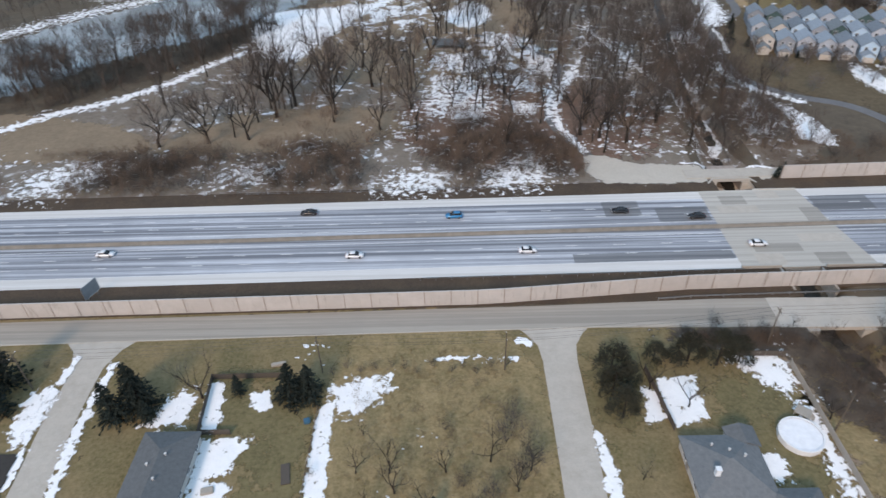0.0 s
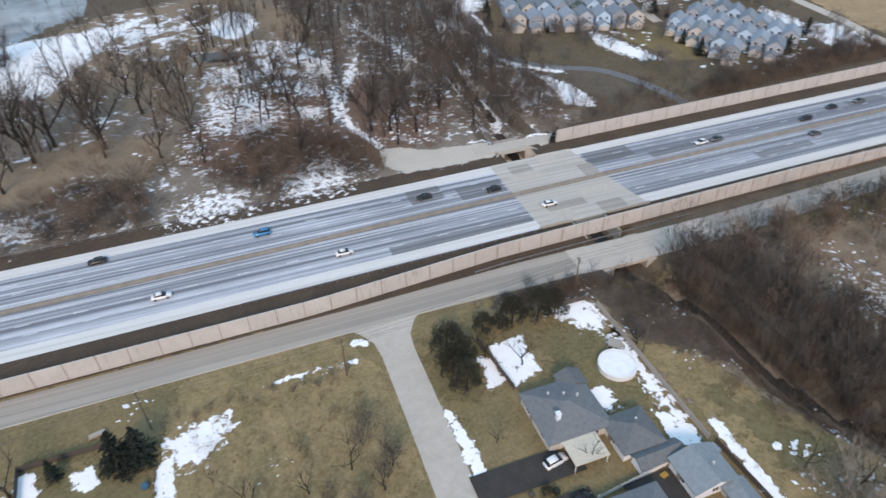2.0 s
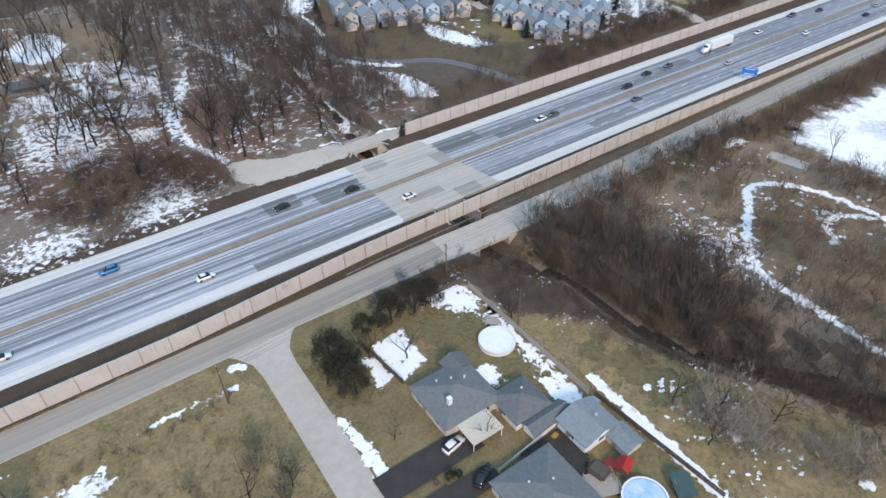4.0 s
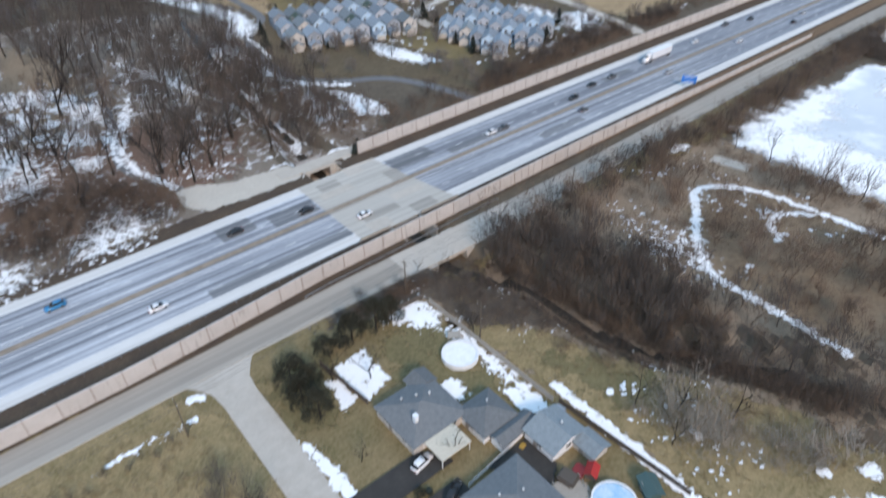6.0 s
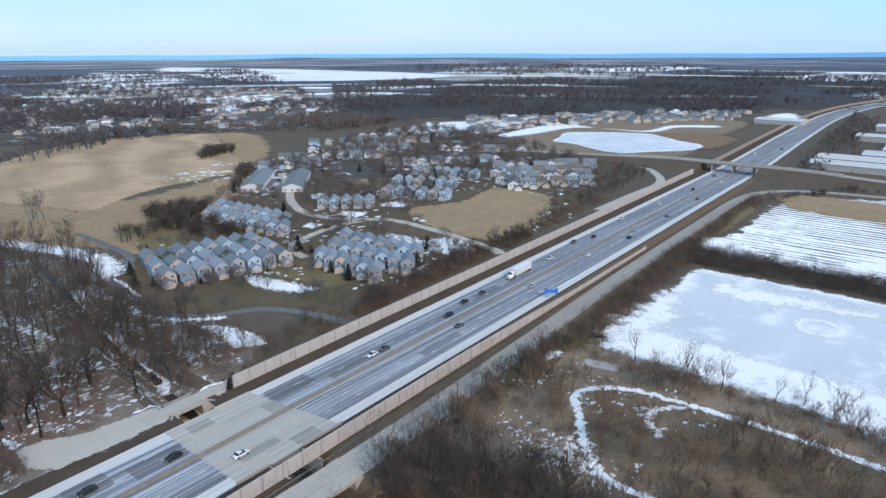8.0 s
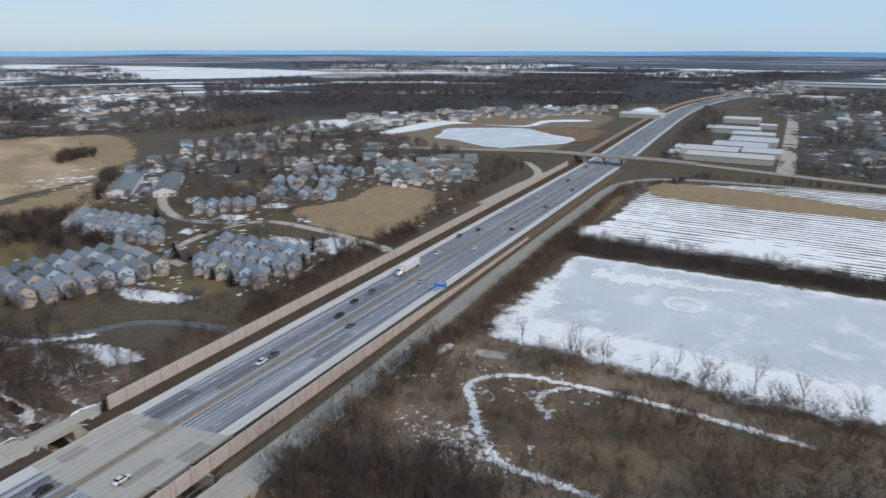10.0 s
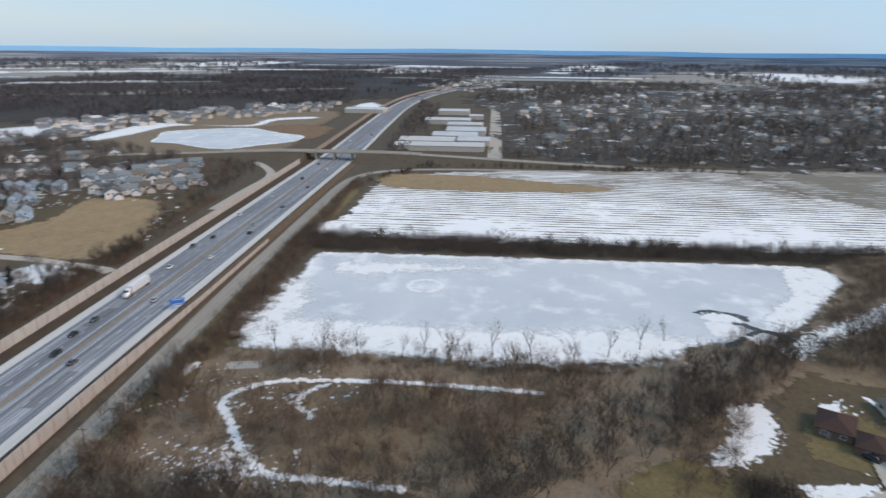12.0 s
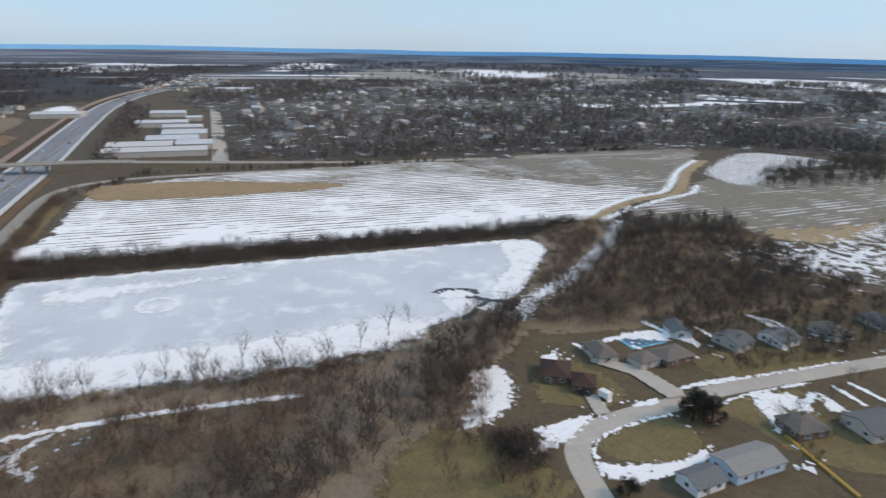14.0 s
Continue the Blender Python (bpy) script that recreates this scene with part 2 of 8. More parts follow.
M_PAINT = plain("lane_paint", (0.78, 0.79, 0.8), (0.55, 0.56, 0.57), 0.8, 0.7, 0, 0, False)
m, nt, bsdf, out = nodes_of("pinkish_precast_concrete")
col = mixed(nt, noise_of(nt, coords(nt), 0.35, 5, 0.65, 0.3, 0.7), (0.515, 0.482, 0.46), (0.43, 0.402, 0.383))
drip = noise_of(nt, coords(nt, (1, 1, 0.12)), 0.9, 6, 0.7, 0.56, 0.68)
col = mixed(nt, mathed(nt, "MULTIPLY", drip, 0.75), col, (0.25, 0.225, 0.205))
oi = nt.nodes.new("ShaderNodeObjectInfo")
shade = nt.nodes.new("ShaderNodeMapRange")
shade.inputs["To Min"].default_value, shade.inputs["To Max"].default_value = 0.0, 0.35
nt.links.new(oi.outputs["Random"], shade.inputs["Value"])
nt.links.new(mixed(nt, shade.outputs["Result"], col, (0.40, 0.37, 0.35)), bsdf.inputs["Base Color"])
bsdf.inputs["Roughness"].default_value = 0.9
relief(nt, bsdf, noise_of(nt, coords(nt), 3.0, 4), 0.3, 0.03)
M_WALL = m
M_POST = plain("stained_concrete_post", (0.38, 0.33, 0.30), (0.25, 0.215, 0.195), 0.6, 0.9, 0, 0.2, False)
M_BARRIER = plain("grimy_concrete_barrier", (0.25, 0.236, 0.212), (0.18, 0.17, 0.152), 0.5, 0.9, 0, 0.2, False)
M_STEEL = plain("galvanised_steel", (0.42, 0.43, 0.45), (0.3, 0.31, 0.32), 2.0, 0.45, 0.8, 0.05)

# frozen pond: grey ice, drifted snow round its border
m, nt, bsdf, out = nodes_of("pond_ice")
v = coords(nt)
at = nt.nodes.new("ShaderNodeAttribute")
at.attribute_name = "border"
col = mixed(nt, noise_of(nt, v, 0.02, 4, 0.6), (0.54, 0.585, 0.63), (0.63, 0.665, 0.70))
col = mixed(nt, mathed(nt, "MULTIPLY", noise_of(nt, coords(nt, (0.5, 1.4, 1)), 0.035, 6, 0.6, 0.52, 0.72), 0.28), col, (0.80, 0.825, 0.85))
edge_n = mathed(nt, "ADD", at.outputs["Fac"], mathed(nt, "MULTIPLY", mathed(nt, "SUBTRACT", noise_of(nt, v, 0.06, 7, 0.6, 0.3, 0.7), 0.5), 0.9))
inside = nt.nodes.new("ShaderNodeMapRange")
inside.inputs["From Min"].default_value, inside.inputs["From Max"].default_value = 0.5, 0.95
nt.links.new(edge_n, inside.inputs["Value"])
col = mixed(nt, inside.outputs["Result"], (0.90, 0.91, 0.925), col)
nt.links.new(col, bsdf.inputs["Base Color"])
bsdf.inputs["Roughness"].default_value = 0.5
relief(nt, bsdf, noise_of(nt, v, 0.5, 4), 0.15, 0.05)
ragged(nt, bsdf, out, 0.2, 0.25)
M_ICE = m

# ploughed fields: snow lying in the furrows, bare ridges growing away from the hedge


def furrowed(name, lo, hi, more, snow, soil, turn):
    m, nt, bsdf, out = nodes_of(name)
    v = coords(nt)
    sep = nt.nodes.new("ShaderNodeSeparateXYZ")
    nt.links.new(v, sep.inputs["Vector"])
    grow = nt.nodes.new("ShaderNodeMapRange")
    side = nt.nodes.new("ShaderNodeMapRange")
    for node, a, b, c, d, axis in ((grow, 345, 500, lo, hi, "X"), (side, -190, -330, 0.0, more, "Y")):
        for key, val in (("From Min", a), ("From Max", b), ("To Min", c), ("To Max", d)):
            node.inputs[key].default_value = val
        nt.links.new(sep.outputs[axis], node.inputs["Value"])
    wave = nt.nodes.new("ShaderNodeTexWave")
    wave.bands_direction = "X"
    for key, val in (("Scale", 0.058), ("Distortion", 8.0), ("Detail", 4.0), ("Detail Scale", 0.5), ("Detail Roughness", 0.7)):
        wave.inputs[key].default_value = val
    nt.links.new(coords(nt, (1, 0.14, 1), False, turn), wave.inputs["Vector"])
    rows = noise_of(nt, coords(nt, (0.3, 0.03, 1), False, turn), 1.0, 6, 0.7, 0.25, 0.75)
    clods = noise_of(nt, coords(nt, (0.5, 0.2, 1), False, turn), 0.5, 7, 0.75, 0.3, 0.7)
    lines = mathed(nt, "ADD", mathed(nt, "MULTIPLY", wave.outputs["Fac"], 0.5), mathed(nt, "ADD", mathed(nt, "MULTIPLY", rows, 0.3), mathed(nt, "MULTIPLY", clods, 0.2)))
    spots = mathed(nt, "MULTIPLY", mathed(nt, "SUBTRACT", noise_of(nt, v, 0.018, 6, 0.65), 0.5), 0.32)
    amount = mathed(nt, "ADD", mathed(nt, "ADD", grow.outputs["Result"], side.outputs["Result"]), spots)
    bare = nt.nodes.new("ShaderNodeMapRange")
    bare.inputs["From Min"].default_value, bare.inputs["From Max"].default_value = -0.035, 0.035
    nt.links.new(mathed(nt, "SUBTRACT", amount, lines), bare.inputs["Value"])
    ground = mixed(nt, clods, soil, tuple(x * 1.45 for x in soil))
    nt.links.new(mixed(nt, bare.outputs["Result"], snow, ground), bsdf.inputs["Base Color"])
    bsdf.inputs["Roughness"].default_value = 0.85
    ragged(nt, bsdf, out, 0.08, 1.0)
    return m


M_FIELD = furrowed("furrowed_snow_field", 0.25, 0.6, 0.2, (0.89, 0.90, 0.92), (0.17, 0.145, 0.115), 3.0)
M_STUBBLE = furrowed("ploughed_stubble", 0.68, 0.72, 0.08, (0.62, 0.62, 0.62), (0.16, 0.14, 0.112), -24.0)

M_BARK = plain("grey_bark", (0.048, 0.039, 0.034), (0.03, 0.025, 0.022), 3.0, 0.95, 0, 0.4, True, vary=0.25)
M_TWIG = plain("winter_twigs", (0.10, 0.083, 0.074), (0.068, 0.057, 0.051), 0.8, 0.95, 0, 0, True, vary=0.25)
M_BRUSH = plain("russet_brush", (0.185, 0.133, 0.102), (0.125, 0.092, 0.073), 0.03, 0.95, 0, 0, False)
M_FARTREE = plain("distant_twigs", (0.105, 0.085, 0.073), (0.075, 0.062, 0.055), 0.02, 0.95, 0, 0, False)
M_TUFT = plain("dry_weeds", (0.28, 0.22, 0.135), (0.18, 0.14, 0.085), 0.8, 0.95, 0, 0, False)
# twigs for distant woods, greyed and blued in colour for haze
M_HAZETREE = plain("hazed_bare_crowns", (0.115, 0.108, 0.116), (0.085, 0.082, 0.09), 0.01, 0.95, 0, 0, False)
M_CEDAR = plain("cedar_foliage", (0.05, 0.05, 0.036), (0.03, 0.03, 0.022), 1.2, 0.9, 0, 0.2, True, vary=0.2)
M_SPRUCE = plain("spruce_needles", (0.028, 0.038, 0.034), (0.016, 0.022, 0.018), 1.2, 0.9, 0, 0.2, True, vary=0.2)

# ---- shape helpers ----


def mesh_of(name, verts, faces, mat=None, smooth=False):
    me = bpy.data.meshes.new(name)
    me.from_pydata([tuple(p) for p in verts], [], faces)
    if mat:
        me.materials.append(mat)
    if smooth:
        me.polygons.foreach_set("use_smooth", [True] * len(me.polygons))
    me.update()
    return me


def fast_mesh(name, verts, tris, mat):
    """A mesh from arrays of vertices and triangles."""
    me = bpy.data.meshes.new(name)
    me.vertices.add(len(verts))
    me.vertices.foreach_set("co", np.asarray(verts, np.float32).ravel())
    me.loops.add(len(tris) * 3)
    me.loops.foreach_set("vertex_index", np.asarray(tris, np.int32).ravel())
    me.polygons.add(len(tris))
    me.polygons.foreach_set("loop_start", np.arange(0, len(tris) * 3, 3, dtype=np.int32))
    me.update(calc_edges=True)
    me.materials.append(mat)
    return me


def bm_mesh(name, bm, mat, smooth=False):
    me = bpy.data.meshes.new(name)
    bm.normal_update()
    bm.to_mesh(me)
    bm.free()
    me.materials.append(mat)
    if smooth:
        me.polygons.foreach_set("use_smooth", [True] * len(me.polygons))
    return me


def part(name, data, parent, label="", at=None):
    ob = new(name, data)
    ob.parent = parent
    if at is not None:
        ob.matrix_basis = at
    if label:
        ob["label"] = label
    return ob


def curve_through(pts, step, closed=False):
    """A Catmull-Rom curve through control points, resampled at about the given step."""
    p = np.array(pts, float)
    n = len(p)
    out = []
    for i in range(n if closed else n - 1):
        if closed:
            a, b, c, d = p[(i - 1) % n], p[i], p[(i + 1) % n], p[(i + 2) % n]
        else:
            a, b, c, d = p[max(i - 1, 0)], p[i], p[i + 1], p[min(i + 2, n - 1)]
        k = max(1, int(np.linalg.norm(c - b) / step))
        for j in range(k):
            t = j / k
            out.append(0.5 * (2 * b + (c - a) * t + (2 * a - 5 * b + 4 * c - d) * t * t + (3 * b - a - 3 * c + d) * t ** 3))
    if not closed:
        out.append(p[-1])
    return np.array(out)


def off_line(pts, q):
    """The distance of each q from a polyline."""
    best = np.full(len(q), 1e9)
    for a, b in zip(pts[:-1], pts[1:]):
        ab = b - a
        t = np.clip(((q - a) @ ab) / max(ab @ ab, 1e-9), 0, 1)
        best = np.minimum(best, np.linalg.norm(q - a - t[:, None] * ab, axis=1))
    return best


def inside_of(poly, q):
    x, y = q[:, 0], q[:, 1]
    hit = np.zeros(len(q), bool)
    for (x1, y1), (x2, y2) in zip(poly, np.roll(poly, -1, 0)):
        if y1 != y2:
            hit ^= ((y1 > y) != (y2 > y)) & (x < (x2 - x1) * (y - y1) / (y2 - y1) + x1)
    return hit


CREEK = curve_through([(106, 337), (98, 287), (90, 231), (87, 191), (83, 170), (84, 140), (86, 119), (84, 99), (88, 90), (93, 81), (93, 61),
                       (98, 46), (108, 33), (118, 14), (140, -14), (176, -52), (211, -97), (224, -115), (244, -145), (287, -190), (327, -224),
                       (378, -310), (440, -375), (506, -477)], 8)


def ground_z(q):
    """The lie of the land: flat, but for the creek's bed near the bridge."""
    q = np.asarray(q, float).reshape(-1, 2)
    d = np.full(len(q), 99.0)
    near = (q[:, 0] > 40) & (q[:, 0] < 560) & (q[:, 1] > -520) & (q[:, 1] < 380)
    if near.any():
        d[near] = off_line(CREEK, q[near])
    s = np.clip((8.0 - d) / 5.0, 0, 1)
    deep = np.clip((q[:, 1] - 8) / 40.0, 0, 1) * np.clip((300 - q[:, 1]) / 60.0, 0, 1)
    return -4.2 * s * s * (3 - 2 * s) * deep


LAYER = [0]


def patch(name, pts, width, mat, z=0.04, closed=True, cell=None, label="", category="ground", kind="structure", smooth_line=True):
    """A sheet of ground cover within a closed outline. Its border value falls from 1 to 0 over width metres about the outline."""
    poly = curve_through(pts, 6, True) if smooth_line else np.array(pts, float)
    lo, hi = poly.min(0) - width, poly.max(0) + width
    cell = cell or max(0.5, min(width * 0.6, float(np.sqrt(np.prod(hi - lo))) / 30))
    nx, ny = max(2, int((hi[0] - lo[0]) / cell) + 1), max(2, int((hi[1] - lo[1]) / cell) + 1)
    gx, gy = np.meshgrid(np.linspace(lo[0], hi[0], nx), np.linspace(lo[1], hi[1], ny), indexing="ij")
    q = np.stack([gx.ravel(), gy.ravel()], 1)
    d = off_line(np.vstack([poly, poly[:1]]), q)
    d = np.where(inside_of(poly, q), d, -d)
    return sheet(name, q, nx, ny, d, width, mat, z, label, category, kind)


def strip(name, pts, half, width, mat, z=0.04, cell=None, label="", category="ground", kind="structure"):
    """A sheet of ground cover along a line."""
    line = curve_through(pts, 4)
    lo, hi = line.min(0) - half - width, line.max(0) + half + width
    cell = cell or max(0.5, half * 0.5)
    nx, ny = max(2, int((hi[0] - lo[0]) / cell) + 1), max(2, int((hi[1] - lo[1]) / cell) + 1)
    gx, gy = np.meshgrid(np.linspace(lo[0], hi[0], nx), np.linspace(lo[1], hi[1], ny), indexing="ij")
    q = np.stack([gx.ravel(), gy.ravel()], 1)
    return sheet(name, q, nx, ny, half - off_line(line, q), width, mat, z, label, category, kind)


def sheet(name, q, nx, ny, d, width, mat, z, label, category, kind):
    border = np.clip(0.5 + d / (2 * width), 0, 1)
    LAYER[0] += 1
    zz = ground_z(q) + z + 0.0011 * LAYER[0]
    idx = np.arange(nx * ny).reshape(nx, ny)
    f = np.stack([idx[:-1, :-1], idx[1:, :-1], idx[1:, 1:], idx[:-1, 1:]], -1).reshape(-1, 4)
    f = f[(border[f] > 0).any(1)]
    used = np.unique(f)
    back = np.zeros(nx * ny, int)
    back[used] = np.arange(len(used))
    f = back[f]
    tris = np.concatenate([f[:, [0, 1, 2]], f[:, [0, 2, 3]]])
    me = fast_mesh(name, np.column_stack([q, zz])[used], tris, mat)
    a = me.attributes.new("border", "FLOAT", "POINT")
    a.data.foreach_set("value", border[used].astype(np.float32))
    return tagged(new(name, me), label, category, "", kind)


def ribbon(name, line, left, right, z, mat, thick=0.0, label="", category="road", kind="structure", zs=None, parent=None):
    """A band along a line, between two offsets to its left, with sides if it has a thickness."""
    line = np.asarray(line, float)
    tan = np.gradient(line, axis=0)
    tan /= np.linalg.norm(tan, axis=1)[:, None]
    nor = np.stack([-tan[:, 1], tan[:, 0]], 1)
    left = np.broadcast_to(left, len(line))
    right = np.broadcast_to(right, len(line))
    zz = np.full(len(line), z) if zs is None else np.asarray(zs)
    a, b = line + nor * left[:, None], line + nor * right[:, None]
    n = len(line)
    v = [(*p, h) for p, h in zip(a, zz)] + [(*p, h) for p, h in zip(b, zz)]
    f = [(i, n + i, n + i + 1, i + 1) for i in range(n - 1)]
    if thick:
        v += [(x, y, h - thick) for x, y, h in v]
        f += [(i, i + 1, 2 * n + i + 1, 2 * n + i) for i in range(n - 1)]
        f += [(n + i + 1, n + i, 3 * n + i, 3 * n + i + 1) for i in range(n - 1)]
        f += [(2 * n + i + 1, 3 * n + i + 1, 3 * n + i, 2 * n + i) for i in range(n - 1)]
        f += [(0, 2 * n, 3 * n, n), (n - 1, 2 * n - 1, 4 * n - 1, 3 * n - 1)]
    ob = new(name, mesh_of(name, v, f, mat))
    if parent:
        ob.parent = parent
        return ob
    return tagged(ob, label, category, "", kind)


def box(bm, x0, x1, y0, y1, z0, z1):
    vs = [bm.verts.new(p) for p in ((x0, y0, z0), (x1, y0, z0), (x1, y1, z0), (x0, y1, z0), (x0, y0, z1), (x1, y0, z1), (x1, y1, z1), (x0, y1, z1))]
    for f in ((3, 2, 1, 0), (4, 5, 6, 7), (0, 1, 5, 4), (1, 2, 6, 5), (2, 3, 7, 6), (3, 0, 4, 7)):
        bm.faces.new([vs[i] for i in f])


def box_mesh(name, mat, *boxes):
    bm = bmesh.new()
    for b in boxes:
        box(bm, *b)
    return bm_mesh(name, bm, mat)


# ---- the land ----
axis_x = np.concatenate([-np.geomspace(260, 4980, 26)[::-1], np.arange(-252, 40, 8), np.arange(40, 130, 2.0), np.arange(130, 520, 5), np.geomspace(525, 4980, 26)])
axis_y = np.concatenate([-np.geomspace(520, 4980, 24)[::-1], np.arange(-512, -140, 8), np.arange(-140, 360, 3.0), np.geomspace(364, 4980, 28)])
gx, gy = np.meshgrid(axis_x, axis_y, indexing="ij")
q = np.stack([gx.ravel(), gy.ravel()], 1)
sheet("ground", q, len(axis_x), len(axis_y), np.full(len(q), 9.0), 1.0, M_GROUND, 0.0, "wide flat ground of dormant brown winter grass", "ground", "structure")

# ---- the highway: two carriageways of three lanes, along x ----


def hy(x):
    return 137.0 + 0.0165 * x


def along(x0, x1, step=6.0):
    xs = np.linspace(x0, x1, max(2, int(abs(x1 - x0) / step) + 1))
    return np.stack([xs, hy(xs)], 1)


HIGHWAY = curve_through([(-900, 122), (-500, 128.8), (-250, 132.9), (0, 137), (250, 141.1), (480, 145), (620, 147.5), (850, 158), (1100, 166), (1300, 158),
                         (1500, 128), (1750, 60), (2100, -70), (2700, -330), (3600, -640)], 12)
ribbon("road_highway", HIGHWAY, 17.2, -17.2, 0.14, M_ASPHALT, 0.5, "six-lane highway of salted grey asphalt")
ribbon("road_shoulder_north", HIGHWAY, 17.4, 13.7, 0.146, M_SHOULDER, 0.0, "pale salted concrete highway shoulder")
ribbon("road_shoulder_south", HIGHWAY, -13.7, -17.4, 0.146, M_SHOULDER, 0.0, "pale salted concrete highway shoulder")
# dark weedy verges, open over the creek
for k, (x0, x1, a, b) in enumerate([(-400, 77, 17.4, 24), (88, 640, 17.4, 25), (-400, 80, -17.4, -28), (89, 640, -17.4, -25)]):
    ribbon("verge_%d" % (k + 1), along(x0, x1), a, b, 0.06 + 0.004 * k, M_VERGE, 0.3, "dark weedy strip beside the highway shoulder", "verge")
ribbon("verge_rust", along(150, 640), -18.6, -24.4, 0.085, M_RUSTVERGE, 0, "rust-brown weedy strip beside the shoulder", "verge")
# older and newer squares of paving
for k, (x0, x1, a, b, mm) in enumerate([(42, 52, 6.3, 13.4, M_PATCHED), (56, 70, 3.0, 9.6, M_PATCHED), (30, 70, -10, -13.6, M_PATCHED), (100, 116, 6.3, 13.5, M_PATCHED),
                                        (120, 146, 2.9, 6.3, M_PATCHED), (150, 172, -6.4, -10, M_PATCHED), (205, 222, 6.4, 10, M_PATCHED)]):
    ribbon("road_patch_%d" % (k + 1), along(x0, x1), a, b, 0.15 + 0.0005 * k, mm, 0, "darker square of newer asphalt paving")
# lane paint: dashes ten feet long every forty feet, and the edge lines
for k, off in enumerate((10.0, 6.35, -6.35, -10.0)):
    v, f = [], []
    for i in range(-34, 62):
        x = i * 12.2 + 2.3 * k
        if 69 < x < 104:
            continue
        y = hy(x) + off
        n = len(v)
        v += [(x, y - 0.1, 0.158), (x + 3.05, y - 0.05, 0.158), (x + 3.05, y + 0.15, 0.158), (x, y + 0.1, 0.158)]
        f.append((n, n + 1, n + 2, n + 3))
    tagged(new("trim_lane_dashes_%d" % (k + 1), mesh_of("lane_dashes", v, f, M_PAINT)), "broken white painted lane line", "lane line", "", "structure")
for k, off in enumerate((13.6, 2.75, -2.75, -13.6)):
    ribbon("trim_edge_line_%d" % (k + 1), along(-400, 640), off + 0.09, off - 0.09, 0.157, M_PAINT, 0, "solid worn painted edge line", "lane line")
# median barrier with its sloped foot
v, f = [], []
line = HIGHWAY[(HIGHWAY[:, 0] > -450) & (HIGHWAY[:, 0] < 2000)]
prof = [(-0.42, 0.14), (-0.4, 0.24), (-0.18, 0.5), (-0.1, 1.0), (0.1, 1.0), (0.18, 0.5), (0.4, 0.24), (0.42, 0.14)]
for x, y in line:
    v += [(x, y + o, h) for o, h in prof]
for i in range(len(line) - 1):
    f += [(8 * i + j, 8 * i + j + 1, 8 * i + 9 + j, 8 * i + 8 + j) for j in range(7)]
tagged(new("median_barrier", mesh_of("median_barrier", v, f, M_BARRIER)), "long grimy concrete barrier along the highway's middle", "barrier", "", "structure")
ribbon("trim_barrier_grime", along(-400, 640), 0.8, -0.8, 0.155, M_BARRIER, 0, "strip of grit at the foot of the median barrier", "grit")

# ---- the bridge over the creek ----
bridge = tagged(new("highway_bridge"), "pale concrete highway bridge deck over the creek", "bridge", "", "structure")
bridge["kind"] = "structure"
for a, b, ra, rb in ((17.45, 0.9, 98.0, 100.5), (-0.9, -17.45, 100.8, 103.6)):
    y0 = hy(84)
    dv = [(70.4, y0 + a - 0.2, 0.162), (70.6, y0 + b - 0.2, 0.162), (rb, y0 + b + 0.3, 0.162), (ra, y0 + a + 0.3, 0.162)]
    n = 4
    dv += [(x, y, -1.1) for x, y, z in dv]
    part("deck", mesh_of("deck", dv, [(0, 1, 2, 3), (7, 6, 5, 4), (0, 4, 5, 1), (1, 5, 6, 2), (2, 6, 7, 3), (3, 7, 4, 0)], M_CONCRETE), bridge)
for x0 in (69.6, 100.0):
    part("abutment", box_mesh("abutment", M_CONCRETE, (x0, x0 + 1.0, 121, 156, -4.5, -0.4)), bridge)
for yy, xa, xb, top in ((155.95, 86, 98.2, 0.4), (120.8, 70, 79.6, 0.95), (120.8, 90.4, 104, 0.95)):
    part("parapet", box_mesh("parapet", M_CONCRETE, (xa, xb, yy - 0.2, yy + 0.2, 0.1, top)), bridge)
for k, (xa, xb, ya, yb) in enumerate([(73, 84, 144.5, 148), (86, 97, 147, 151), (76, 88, 127, 130.5), (89, 100, 131, 134.5), (84, 93, 139.8, 143), (90, 98, 122, 126.5), (75, 82, 121.8, 126.4), (78, 86, 131, 134.8), (75, 82, 148.6, 153), (86, 92, 151.4, 155), (77, 83.5, 140, 143.8), (95, 100, 140, 146.5)]):
    part("deck_panel", box_mesh("deck_panel", (M_STREET, M_CONCRETE, M_STAINED)[k % 3], (xa, xb, ya, yb, 0.1, 0.167)), bridge)

# ---- the frontage road and the side streets ----
FRONTAGE = curve_through([(-500, 96), (-250, 100.2), (-104, 102.8), (0, 104.8), (60, 105.4), (100, 104.9), (140, 106), (250, 110.6), (400, 113.5), (470, 113.5), (508, 104),
                          (527, 82), (537, 40), (540, -40), (534, -130)], 5)
half = np.interp(FRONTAGE[:, 0], [-500, 20, 60, 110, 200, 480], [3.6, 3.6, 4.6, 4.7, 4.0, 3.8])
ribbon("road_frontage", FRONTAGE, half, -half, 0.10, M_FRONTAGE, 0.6, "plain grey two-lane frontage road")
ribbon("road_frontage_edge", FRONTAGE, half + 0.9, half - 0.1, 0.07, M_DIRT, 0, "gritty edge of the frontage road", "verge")
ribbon("road_frontage_kerb", FRONTAGE[FRONTAGE[:, 0] < 60], -3.6, -3.85, 0.2, M_STREET, 0.3, "low pale concrete kerb", "kerb")
sel = (FRONTAGE[:, 0] > 71) & (FRONTAGE[:, 0] < 114)
ribbon("frontage_bridge_deck", FRONTAGE[sel], 4.75, -4.85, 0.106, M_STREET, 1.0, "pale concrete deck of the frontage road's bridge", "bridge")
